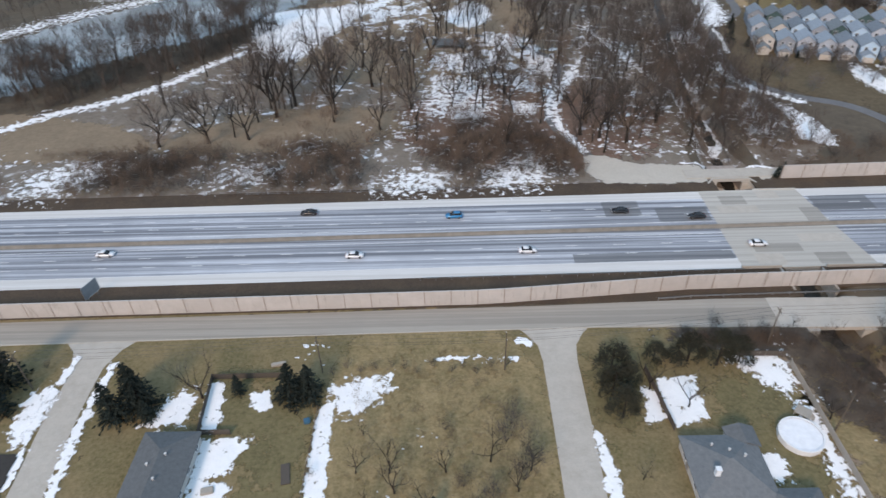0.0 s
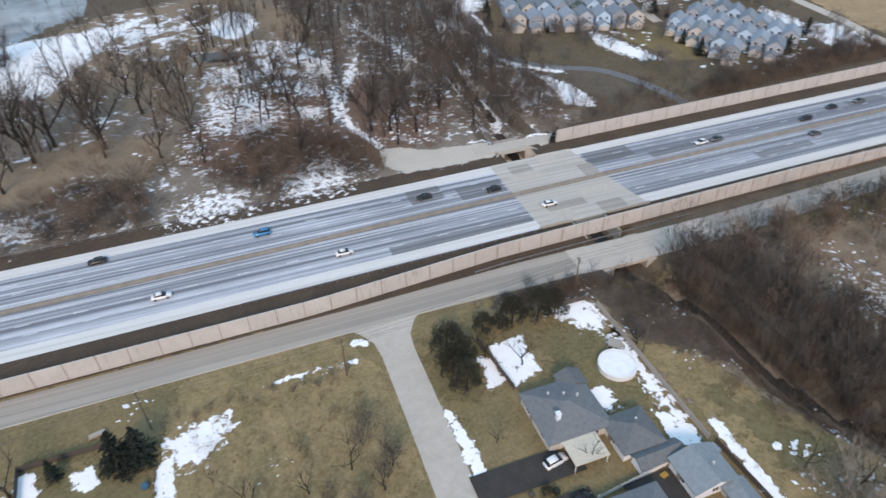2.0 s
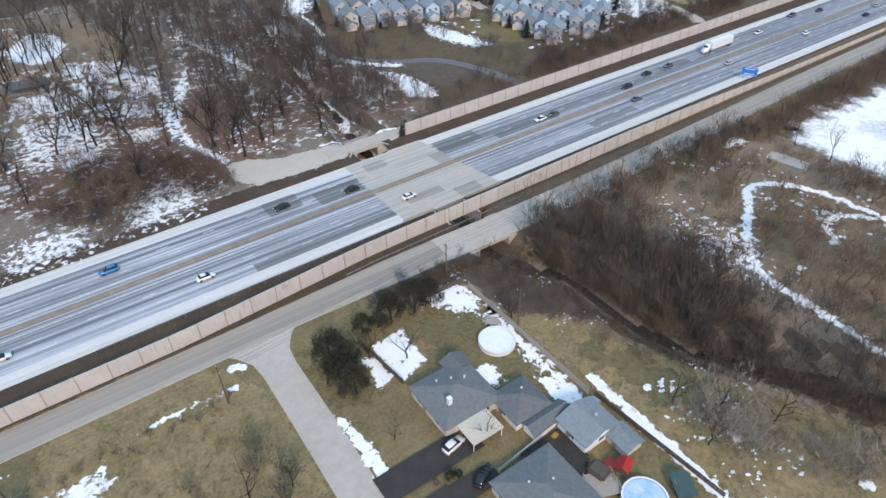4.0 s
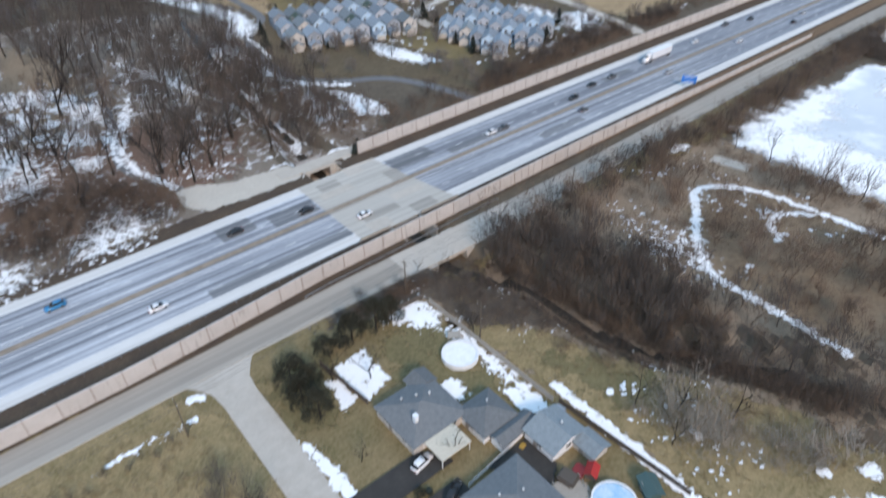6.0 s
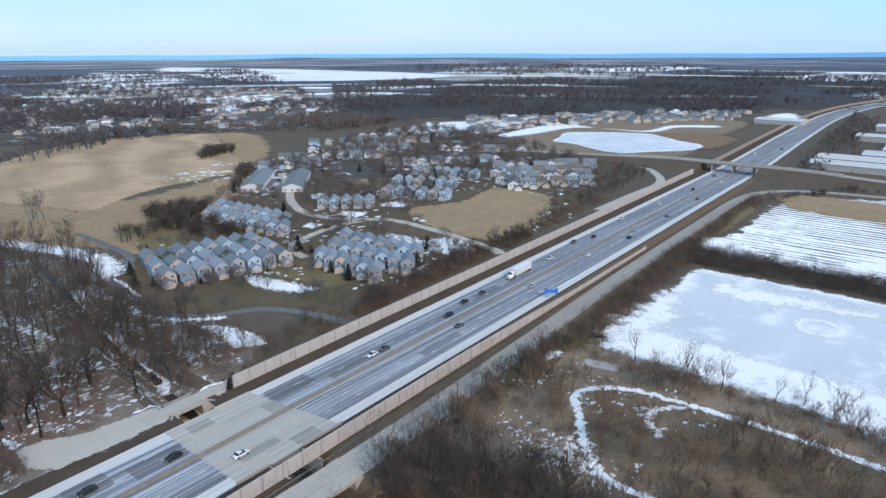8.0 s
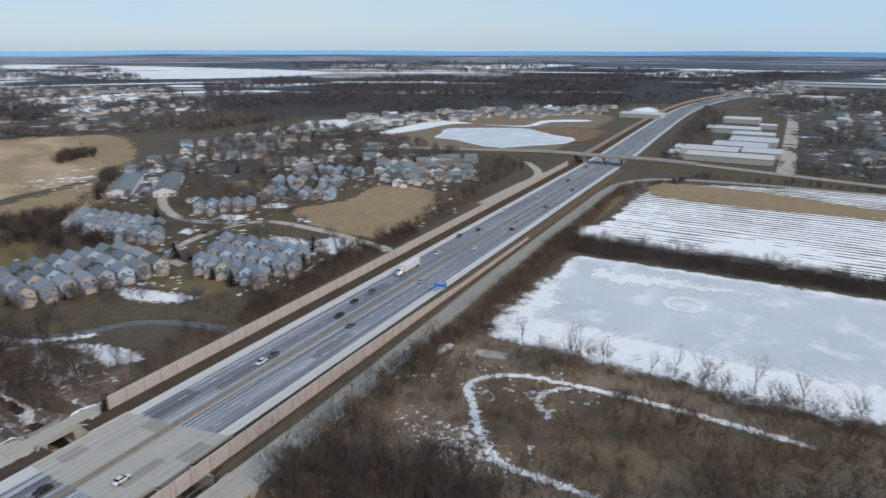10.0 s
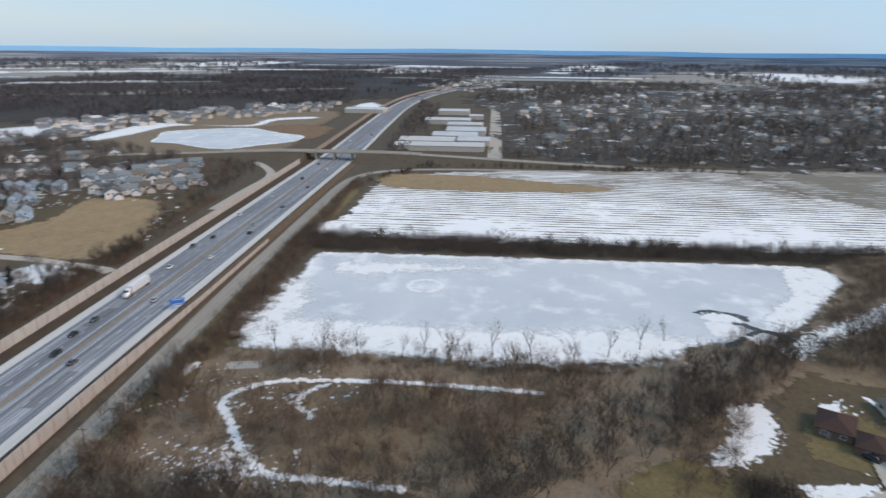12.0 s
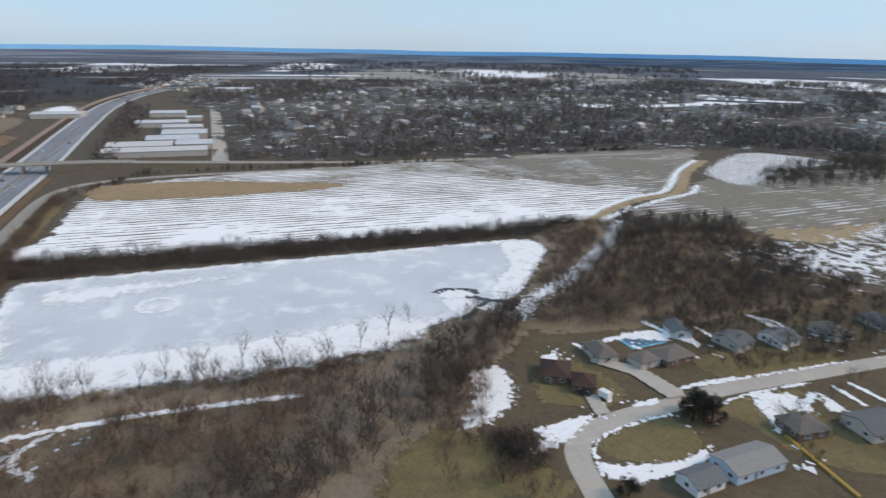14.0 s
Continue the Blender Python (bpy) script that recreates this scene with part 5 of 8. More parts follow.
sel = (HIGHWAY[:, 0] > 592) & (HIGHWAY[:, 0] < 1700)
ribbon("wall_far", HIGHWAY[sel], 27.3, 26.9, 4.2, M_POST, 4.3, "long brownish noise wall beyond the overpass", "noise wall")
ribbon("verge_far", HIGHWAY[sel], 26.8, 17.5, 0.2, M_VERGE, 0.3, "dark weedy strip along the far highway", "verge")

# ---- bare trees, brush and evergreens ----


def limb_rings(V, F, pts, radii, sides):
    """A tapered tube along points."""
    base = len(V)
    for p, r in zip(pts, radii):
        for j in range(sides):
            a = 6.2832 * j / sides
            V.append((p[0] + r * math.cos(a), p[1] + r * math.sin(a), p[2] + (0.3 * r * math.sin(2 * a))))
    for i in range(len(pts) - 1):
        for j in range(sides):
            a, b = base + i * sides + j, base + i * sides + (j + 1) % sides
            F.append((a, b, b + sides))
            F.append((a, b + sides, a + sides))


def blade(V, F, p, d, length, width, rg):
    """A twig: one long thin triangle."""
    d = d / np.linalg.norm(d)
    s = np.cross(d, rg.normal(0, 1, 3))
    s = s / (np.linalg.norm(s) + 1e-6) * width * 0.5
    k = len(V)
    V += [tuple(p - s), tuple(p + s), tuple(p + d * length)]
    F.append((k, k + 1, k + 2))


def forked(seed, height, kids, low=0.22, thick=0.4, wide=0.8, lift=0.35, tubes=2, twig=0.05):
    """Wood and twigs of a bare tree that forks again and again: thick limbs as tubes, thin ones as slivers."""
    rg = np.random.default_rng(seed)
    WV, WF, TV, TF = [], [], [], []

    def branch(p, d, length, r, level):
        d = d / np.linalg.norm(d)
        bend = d + np.array([0, 0, lift * 0.5]) + rg.normal(0, 0.16, 3)
        bend /= np.linalg.norm(bend)
        mid = p + d * length * 0.5
        tip = mid + bend * length * 0.5
        if level < tubes:
            limb_rings(WV, WF, [p, mid, tip], [r * (1.25 if level == 0 else 1), r * 0.8, r * (0.62 if level < 2 else 0.3)], 6 if level == 0 else 3)
        else:
            blade(TV, TF, p, tip - p, float(np.linalg.norm(tip - p)), max(2 * r, twig), rg)
        if level == len(kids):
            return
        n = kids[level]
        for i in range(n):
            u = rg.uniform(0.8, 1.0) if level == 0 and i < n - 1 else rg.uniform(0.4, 1.0)
            q = p + (mid - p) * (u * 2) if u < 0.5 else mid + (tip - mid) * (u * 2 - 1)
            a = i * 2.4 + rg.uniform(-0.6, 0.6) + seed
            out = np.array([math.cos(a), math.sin(a), 0.0]) * wide * rg.uniform(0.6, 1.25)
            e = bend * 0.7 + out + np.array([0, 0, lift])
            if level == 0:
                new_length = height * (1 - low) * 0.46 * rg.uniform(0.75, 1.15)
            else:
                new_length = length * rg.uniform(0.5, 0.75)
            branch(q, e, new_length, r * 0.55, level + 1)

    branch(np.array([0, 0, -0.3]), np.array([rg.normal(0, 0.06), rg.normal(0, 0.06), 1.0]), height * low + 0.3, thick, 0)
    return WV, WF, TV, TF


def forked_mesh(name, *args, **kw):
    WV, WF, TV, TF = forked(*args, **kw)
    return fast_mesh(name + "_trunk", WV, WF, M_BARK), fast_mesh(name + "_crown", TV, TF, M_TWIG)


OAKS = [forked_mesh("oak", 11 + i, 24 + 1.5 * i, (5, 4, 4, 4), 0.2, 0.55, 0.85, 0.34, 3, 0.09) for i in range(5)]
TALLS = [forked_mesh("tall_tree", 31 + i, 22 + i, (4, 4, 4, 3), 0.34, 0.28, 0.5, 0.5, 2, 0.08) for i in range(5)]
SLIMS = [forked_mesh("slim_tree", 41 + i, 13 + i, (4, 4, 3, 2), 0.3, 0.17, 0.55, 0.45, 2, 0.06) for i in range(3)]
YARDS = [forked_mesh("yard_tree", 51 + i, 10 + i, (4, 3, 3, 3), 0.2, 0.2, 0.75, 0.4, 3, 0.045) for i in range(4)]
BUSHES = [forked_mesh("bush_tree", 61 + i, 5.2 + i * 0.6, (10, 4, 4, 2), 0.06, 0.08, 0.7, 0.4, 1, 0.045) for i in range(3)]
rng = np.random.default_rng(21)


def tree(kind, x, y, s=1.0, name="bare_tree", label="tall bare deciduous tree with grey branches", group=""):
    trunk, crown = kind[int(rng.integers(len(kind)))]
    ob = tagged(new(name), label, "tree", group)
    ob.matrix_basis = Matrix.Translation((x, y, float(ground_z((x, y))[0]))) @ pose(0, 0, 0, 0, 0, rng.uniform(0, 360)) @ Matrix.Scale(s * rng.uniform(0.9, 1.1), 4)
    part("trunk", trunk, ob)
    part("crown", crown, ob)
    return ob


OPEN = [(CREEK, 1.3), (FRONTAGE, 6.5), (curve_through([(21.9, 100), (21.7, 40), (22, 0)], 8), 5), (curve_through([(-77.6, 100), (-75.2, 60)], 8), 6),
        (curve_through([(143, 387), (141, 321), (124, 299), (112.5, 250), (126, 219.5), (147, 205), (157, 172)], 6), 4.0),
        (curve_through([(125.4, 20), (127, 44), (128.8, 54), (139, 64.5), (157, 77), (172, 66), (175, 16), (173, -16)], 5), 3.0),
        (curve_through([(560, 260), (553, 206), (512, 187), (380, 177)], 10), 6), (OVER, 9),
        (curve_through([(262, 174), (265, 178), (270, 198), (276, 229), (277, 266), (261, 289), (256, 320), (272, 356), (334, 448)], 8), 5),
        (curve_through([(105, -77), (127, -84), (135.3, -120), (137.6, -170), (130, -420)], 8), 6),
        (curve_through([(56, 262), (36, 218), (36, 199), (43, 181)], 6), 2.5)]
UNIT_ROWS = [((132.7, 267.6), (184.7, 253.3), 8), ((136.1, 282.8), (189.4, 270.0), 8), ((140.7, 299.3), (191.8, 287.1), 8), ((227, 251.6), (229.5, 203), 7), ((211.6, 243.3), (214, 195), 7),
             ((196.4, 236), (197, 200), 6), ((209.4, 357), (217.8, 294), 9), ((226, 371), (231, 309), 8), ((275, 326), (297, 304), 5), ((328, 317), (346, 277), 6), ((361, 338), (380, 298), 6), ((406, 355), (419, 306), 7)]
OPEN += [(np.array(r[:2], float), 8.5) for r in UNIT_ROWS] + [(np.array([(273, 404), (321, 452)], float), 10), (np.array([(291, 379), (339, 427)], float), 10)]
MEADOW_LINES = [np.array(p, float) for p in ([(305, 276), (400, 270), (396, 222), (340, 196), (284, 188), (281, 232)], [(391, 447), (411, 433), (378, 374), (350, 343), (341, 367)], [(272, 392), (326, 446), (338, 436), (284, 382)])]
POND_LINE = np.array([(197, 88), (292, 91), (303, 80), (305, -150), (284, -154), (236, -116), (221, -72), (198, -48), (194, 11)])
FIELD_LINE = np.array([(334, 96), (440, 103), (470, 90), (528, -40), (545, -200), (480, -216), (400, -300), (334, -212)])
LOT_LINE = np.array([(41, 179), (40, 160), (97, 160), (97, 169), (57, 173)])


def clear(q, houses=True):
    """Which places are free of roads, water and fields."""
    ok = ~inside_of(POND_LINE, q) & ~inside_of(FIELD_LINE, q) & ~inside_of(LOT_LINE, q)
    for ln in MEADOW_LINES:
        ok &= ~inside_of(ln, q)
    band = np.abs(q[:, 1] - hy(q[:, 0]))
    ok &= ~((band < 22.5) & (q[:, 0] < 640))
    ok &= off_line(HIGHWAY[::3], q) > 20
    for ln, w in OPEN:
        ok &= off_line(ln[::2] if len(ln) > 30 else ln, q) > w
    return ok


def strew(poly, count, clumpy=0.0, grain=28.0):
    """Random places within an outline."""
    poly = np.array(poly, float)
    lo, hi = poly.min(0), poly.max(0)
    got = []
    total = 0
    while total < count:
        q = rng.random((count * 3, 2)) * (hi - lo) + lo
        if clumpy:
            w = np.array([noise.noise((a / grain, b / grain, 3.0)) for a, b in q])
            q = q[w > clumpy * (rng.random(len(q)) - 0.5)]
        q = q[inside_of(poly, q)]
        q = q[clear(q)]
        if not len(q):
            break
        got.append(q)
        total += len(q)
    return np.vstack(got)[:count] if got else np.zeros((0, 2))


def thicket(name, places, kinds, mat, scale_lo, scale_hi, label):
    """Many growths joined in one mesh."""
    Vs, Fs, k = [], [], 0
    pick = rng.integers(len(kinds), size=len(places))
    zz = ground_z(places)
    for (x, y), i, z in zip(places, pick, zz):
        V, F = kinds[i]
        a, s = rng.uniform(0, 6.283), rng.uniform(scale_lo, scale_hi)
        c, d = math.cos(a) * s, math.sin(a) * s
        W = np.empty_like(V)
        W[:, 0] = V[:, 0] * c - V[:, 1] * d + x
        W[:, 1] = V[:, 0] * d + V[:, 1] * c + y
        W[:, 2] = V[:, 2] * s * rng.uniform(0.8, 1.2) + z
        Vs.append(W)
        Fs.append(F + k)
        k += len(V)
    return tagged(new(name, fast_mesh(name, np.vstack(Vs), np.vstack(Fs), mat)), label, "woods", "", "stuff")


def joined(*args, **kw):
    WV, WF, TV, TF = forked(*args, **kw)
    return np.array(WV + TV, float), np.array(WF + [tuple(i + len(WV) for i in t) for t in TF], int)


def tangle(seed, height, width, count, wide):
    """A low bush of thin stems."""
    rg = np.random.default_rng(seed)
    V, F = [], []
    for i in range(count):
        p = np.array([rg.normal(0, width * 0.3), rg.normal(0, width * 0.3), 0.0])
        lift = rg.uniform(0, 0.55) * height
        d = np.array([rg.normal(0, 0.5), rg.normal(0, 0.5), 1.0])
        blade(V, F, p + d * lift, d + rg.normal(0, 0.35, 3), height * rg.uniform(0.35, 0.7), wide, rg)
    return np.array(V, float), np.array(F, int)


WOODS = [joined(71 + i, 19 + 1.5 * i, (4, 4, 4, 3), 0.3, 0.22, 0.55, 0.45, 1, 0.105) for i in range(5)]
LOWS = [joined(81 + i, 9.5 + i, (5, 4, 4, 2), 0.14, 0.13, 0.65, 0.45, 1, 0.085) for i in range(5)]
TANGLES = [tangle(91 + i, 3.2, 3.2, 60, 0.06) for i in range(4)]


def puff(seed, height, width, count, thin=0.05):
    """A far tree: a short trunk and a loose crown of slivers."""
    rg = np.random.default_rng(seed)
    V, F = [], []
    blade(V, F, np.zeros(3), np.array([0, 0, 1.0]), height, width * 0.12, rg)
    for i in range(count):
        a, r = rg.uniform(0, 6.283), math.sqrt(rg.random()) * width * 0.5
        h = height * rg.uniform(0.25, 0.85)
        r *= 1.0 - 0.5 * abs(h / height - 0.55)
        blade(V, F, np.array([r * math.cos(a) * 0.6, r * math.sin(a) * 0.6, h * 0.85]), np.array([math.cos(a), math.sin(a), 0.9]) + rg.normal(0, 0.4, 3), height * rg.uniform(0.22, 0.42), width * thin, rg)
    return np.array(V, float), np.array(F, int)


PUFFS = [puff(101 + i, 11 + i, 9.5, 130, 0.022) for i in range(5)]
FARPUFFS = [puff(111 + i, 13 + i, 15, 20, 0.085) for i in range(5)]

# the woods north of the highway: big oaks, then slimmer trees between
for x, y, s in ((-62, 211, 1.1), (-81, 192, 0.8), (-97, 190, 0.85), (-68, 194, 0.75), (-41, 212, 0.9), (-24, 199, 0.6), (-44, 226, 1.05), (-14, 215, 0.8), (-57, 220, 1.0),
                (0.6, 216, 0.7), (22, 211, 0.8), (43, 192, 0.95), (57, 186, 0.95), (49, 190, 0.75), (-36, 256, 1.0), (-5, 300, 0.9), (40, 290, 1.0), (-50, 240, 1.0), (-30, 236, 0.95),
                (-20, 246, 0.9), (6, 250, 0.8), (70, 200, 0.8), (62, 214, 0.9), (30, 258, 1.0), (-70, 232, 1.0), (-86, 205, 0.75), (16, 232, 0.8), (-8, 262, 0.9)):
    tree(OAKS, x, y, s * 1.14, "oak_tree", "broad bare oak with dark spreading limbs", "trees of the north woods")
for x, y in strew([(-130, 192), (-20, 190), (60, 178), (112, 186), (108, 258), (118, 330), (40, 350), (-60, 330), (-95, 280)], 100, 0.6):
    tree(TALLS, x, y, rng.uniform(0.75, 1.25), "bare_tree", "tall slim bare tree in winter woods", "trees of the north woods")
thicket("woods_river_bank", strew([(-190, 214), (-150, 222), (-105, 262), (-80, 308), (-92, 328), (-112, 300), (-160, 255), (-186, 236)], 190), WOODS, M_FARTREE, 0.7, 1.1, "dense bare woods along the river bank")
thicket("woods_creek_north", strew([(34, 190), (112, 176), (110, 258), (122, 330), (60, 380), (30, 330)], 90), WOODS, M_TWIG, 0.7, 1.15, "dense bare woods along the creek")
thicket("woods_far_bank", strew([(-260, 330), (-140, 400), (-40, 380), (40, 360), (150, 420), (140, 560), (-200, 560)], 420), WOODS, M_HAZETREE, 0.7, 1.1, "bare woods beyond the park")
thicket("woods_north_edge", strew([(-200, 158), (40, 158), (42, 182), (-10, 190), (-100, 184), (-200, 182)], 260, 0.5), LOWS, M_BRUSH, 0.4, 0.85, "low bare brush along the highway")
thicket("brush_north", strew([(-200, 156), (40, 157), (40, 190), (10, 215), (-30, 190), (-200, 184)], 900, 0.5), TANGLES, M_BRUSH, 0.4, 1.0, "tangled low brush along the highway")
thicket("brush_woods", strew([(-100, 200), (60, 180), (112, 186), (108, 330), (-60, 330), (-120, 255)], 380, 0.3), TANGLES, M_BRUSH, 0.4, 1.0, "low brush under the bare trees")
thicket("shrubs_north", strew([(-120, 162), (36, 162), (36, 186), (10, 204), (-20, 196), (-60, 186), (-120, 180)], 420, 0.5), TANGLES, M_TWIG, 0.9, 1.7, "dark bare shrubs along the highway")
thicket("saplings_north", strew([(-110, 196), (-20, 186), (60, 180), (62, 262), (-40, 300), (-90, 250)], 110), LOWS, M_BRUSH, 0.8, 1.35, "slim brown saplings between the big trees")
thicket("brush_creek_bend", strew([(88, 97), (112, 98), (120, 70), (114, 42), (104, 33), (98, 42), (95, 60), (95, 80), (90, 92)], 420), TANGLES, M_BRUSH, 0.7, 1.4, "dark tangled brush over the creek")
thicket("trees_creek_bend", strew([(88, 97), (112, 98), (120, 70), (114, 42), (104, 33), (98, 42), (95, 60), (95, 80), (90, 92)], 80), LOWS, M_TWIG, 0.7, 1.1, "dark bare trees over the creek")
thicket("brush_river_bank", strew([(-190, 214), (-150, 222), (-105, 262), (-80, 308), (-92, 328), (-112, 300), (-160, 255), (-186, 236)], 500), TANGLES, M_FARTREE, 0.6, 1.3, "dense brush along the river bank")
thicket("trees_far_bank", strew([(-230, 300), (-190, 346), (-120, 400), (-100, 440), (-260, 440)], 120), WOODS, M_FARTREE, 0.5, 0.9, "bare trees beyond the river")
thicket("woods_dense_north", strew([(38, 214), (78, 212), (90, 262), (104, 300), (116, 335), (84, 400), (30, 392), (30, 300)], 115), WOODS, M_TWIG, 0.7, 1.15, "dense grey-brown bare woods above the creek")
thicket("woods_behind_park", strew([(20, 372), (84, 396), (112, 350), (100, 430), (64, 540), (-10, 560), (-60, 400)], 300), WOODS, M_TWIG, 0.7, 1.1, "dense grey-brown bare woods behind the park")
thicket("brush_dense_north", strew([(60, 182), (112, 182), (106, 250), (116, 335), (84, 400), (30, 392), (34, 230)], 220), TANGLES, M_TWIG, 0.6, 1.3, "dark brush under the dense woods")
thicket("woods_creek_slope", strew([(86, 176), (116, 180), (108, 236), (106, 272), (112, 300), (96, 290), (86, 230)], 100), LOWS, M_TWIG, 0.8, 1.35, "dark bare trees on the creek's slope")
# along the north wall
thicket("brush_wall_north", strew([(94, 166), (140, 168), (200, 172), (280, 176), (420, 186), (420, 196), (280, 190), (160, 172), (130, 190), (100, 182)], 520), TANGLES, M_BRUSH, 0.5, 1.2, "brush behind the noise wall")
thicket("woods_wall_north", strew([(100, 168), (160, 171), (260, 178), (520, 196), (540, 240), (420, 206), (270, 188), (150, 186)], 190), LOWS, M_TWIG, 0.4, 0.9, "low bare trees behind the noise wall")
# the brush between creek and pond
SOUTH_BRUSH = [(94, 99), (160, 101), (190, 96), (190, 40), (189, -40), (216, -92), (202, -108), (168, -74), (140, -64), (124, -40), (106, 14), (96, 42), (90, 80)]
thicket("woods_south", strew(SOUTH_BRUSH, 400, 0.6), LOWS, M_BRUSH, 0.5, 1.15, "bare russet scrub woods beside the creek")
thicket("brush_south", strew(SOUTH_BRUSH, 850, 0.9), TANGLES, M_BRUSH, 0.5, 1.25, "tangled russet brush beside the creek")
thicket("woods_creek_south", strew([(88, 96), (104, 98), (122, 60), (128, 20), (150, -20), (196, -70), (215, -96), (200, -104), (160, -64), (118, -10), (98, 40), (90, 70)], 260), LOWS, M_TWIG, 0.7, 1.25, "dark bare trees along the creek")
for x, y in [(191, 72), (191, 55), (192, 44), (191.4, 29), (195, 22), (190, 8), (195.5, -1), (197, -14), (192, -28), (199, -40), (206, -52), (214, -62), (192, 84), (200, 92), (230, 91), (260, 94)]:
    tree(SLIMS, x, y, rng.uniform(0.7, 1.2), "bare_tree", "slim dark bare tree on the pond's shore", "trees on the pond shore")
thicket("brush_pond_shore", strew([(182, 98), (186, -44), (196, -52), (190, 0), (193, 90), (205, 95), (300, 95), (309, 100), (200, 100)], 420), TANGLES, M_BRUSH, 0.5, 1.0, "brush along the pond's shore")
thicket("brush_frontage", strew([(150, 101), (250, 106.5), (330, 108), (480, 107), (470, 98), (334, 98), (312, 90), (300, 93), (200, 90), (190, 96)], 900), TANGLES, M_BRUSH, 0.7, 1.6, "brush between pond and frontage road")
thicket("trees_frontage_pond", strew([(196, 97), (330, 104), (470, 106), (500, 96), (470, 96), (334, 97), (312, 92), (200, 91)], 90), LOWS, M_TWIG, 0.35, 0.65, "low bare trees between pond and frontage road")
thicket("trees_ramp", strew([(300, 194), (470, 198), (535, 226), (545, 262), (500, 262), (470, 238), (400, 214), (300, 192)], 130), LOWS, M_BRUSH, 0.45, 0.85, "dark bare trees inside the slip road's bend")
thicket("hedge_field", strew([(306, 108), (334, 104), (330, -60), (334, -212), (308, -160), (308, -60)], 1500), TANGLES, M_FARTREE, 0.8, 1.9, "dark hedge between pond and snow field")
thicket("hedge_trees", strew([(306, 108), (334, 104), (330, -60), (334, -212), (308, -160), (308, -60)], 120), LOWS, M_FARTREE, 0.4, 0.8, "low bare trees in the hedge")
thicket("woods_creek_east", strew([(208, -104), (240, -146), (296, -206), (330, -232), (300, -292), (220, -262), (186, -262), (184, -160), (192, -118)], 420), LOWS, M_TWIG, 0.6, 1.2, "dark bare woods along the creek")
thicket("brush_creek_east", strew([(208, -104), (240, -146), (296, -206), (330, -232), (300, -292), (220, -262), (186, -262), (184, -160), (192, -118)], 1300), TANGLES, M_BRUSH, 0.9, 1.9, "brush along the creek")
thicket("woods_field_island", strew([(384, -400), (405, -415), (440, -490), (456, -624), (360, -501), (364, -418)], 260), LOWS, M_FARTREE, 0.8, 1.3, "dark island of bare trees in the fields")
thicket("hedge_field_far", strew([(470, 98), (545, 66), (556, -210), (580, -420), (572, -420), (548, -210), (536, 60)], 220), PUFFS, M_FARTREE, 0.25, 0.5, "low bare trees beyond the field")
thicket("woods_court", strew([(100, -50), (122, -42), (148, -62), (140, -70), (122, -74), (104, -66)], 40), LOWS, M_BRUSH, 0.4, 0.8, "bare brush round the court")
# trees among the houses
M_TOWNTREE = plain("suburb_bare_crowns", (0.165, 0.143, 0.133), (0.12, 0.106, 0.10), 0.01, 0.95, 0, 0, False)
thicket("trees_condos", strew([(118, 240), (150, 330), (260, 400), (430, 300), (415, 208), (280, 186), (160, 176)], 230), PUFFS, M_TOWNTREE, 0.4, 0.8, "bare trees among the townhouses")
thicket("trees_suburb", strew([(290, 300), (440, 310), (540, 262), (585, 330), (640, 450), (700, 620), (560, 570), (330, 470), (260, 400)], 760), PUFFS, M_TOWNTREE, 0.5, 0.95, "bare trees among the houses")
thicket("trees_condos_west", strew([(184, 396), (232, 398), (212, 366), (205, 308), (192, 304), (178, 334)], 120), PUFFS, M_TWIG, 0.45, 0.85, "dense bare trees behind the townhouses")
thicket("brush_wall_condos", strew([(158, 172), (300, 178), (300, 186), (262, 192), (236, 192), (200, 186), (172, 184)], 700), TANGLES, M_BRUSH, 0.6, 1.3, "dark brush between noise wall and townhouses")
thicket("trees_wall_condos", strew([(158, 172), (300, 178), (300, 186), (262, 192), (236, 192), (200, 186), (172, 184)], 90), LOWS, M_TWIG, 0.5, 0.9, "dark bare trees between noise wall and townhouses")
thicket("brush_creek_lot", strew([(96, 172), (114, 182), (108, 260), (118, 300), (84, 284), (64, 204), (70, 180)], 380), TANGLES, M_BRUSH, 0.6, 1.3, "dark brush along the creek")
thicket("trees_creek_lot", strew([(96, 172), (114, 182), (108, 260), (118, 300), (84, 284), (64, 204), (70, 180)], 45), LOWS, M_BRUSH, 0.7, 1.2, "dark bare trees along the creek")
thicket("brush_pond_end", strew([(231, -120), (263, -146), (284, -162), (310, -167), (335, -215), (322, -224), (290, -192), (250, -150), (228, -122)], 420), TANGLES, M_BRUSH, 0.7, 1.5, "russet brush at the pond's end")
thicket("shrubs_court", strew([(121, -61), (135, -61), (135, -73), (121, -73)], 70), TANGLES, M_TWIG, 0.9, 1.7, "dense brown shrubs beside the court")
thicket("trees_court", strew([(142, -148), (184, -156), (184, -270), (142, -260)], 150), LOWS, M_TWIG, 0.45, 0.9, "small bare trees among the court's homes")
thicket("brush_court_yards", strew([(142, -148), (184, -156), (184, -270), (142, -260)], 160), TANGLES, M_TWIG, 0.5, 1.1, "dark shrubs among the court's homes")
thicket("trees_court_south", strew([(92, -130), (128, -140), (128, -230), (92, -230)], 40), LOWS, M_TWIG, 0.4, 0.8, "small bare trees south of the court")
thicket("brush_creek_east_bank", strew([(90, 92), (97, 92), (99, 62), (108, 36), (117, 12), (108, 12), (101, 36), (95.5, 58), (95.5, 80)], 420), TANGLES, M_BRUSH, 0.6, 1.2, "brush along the creek's bank")
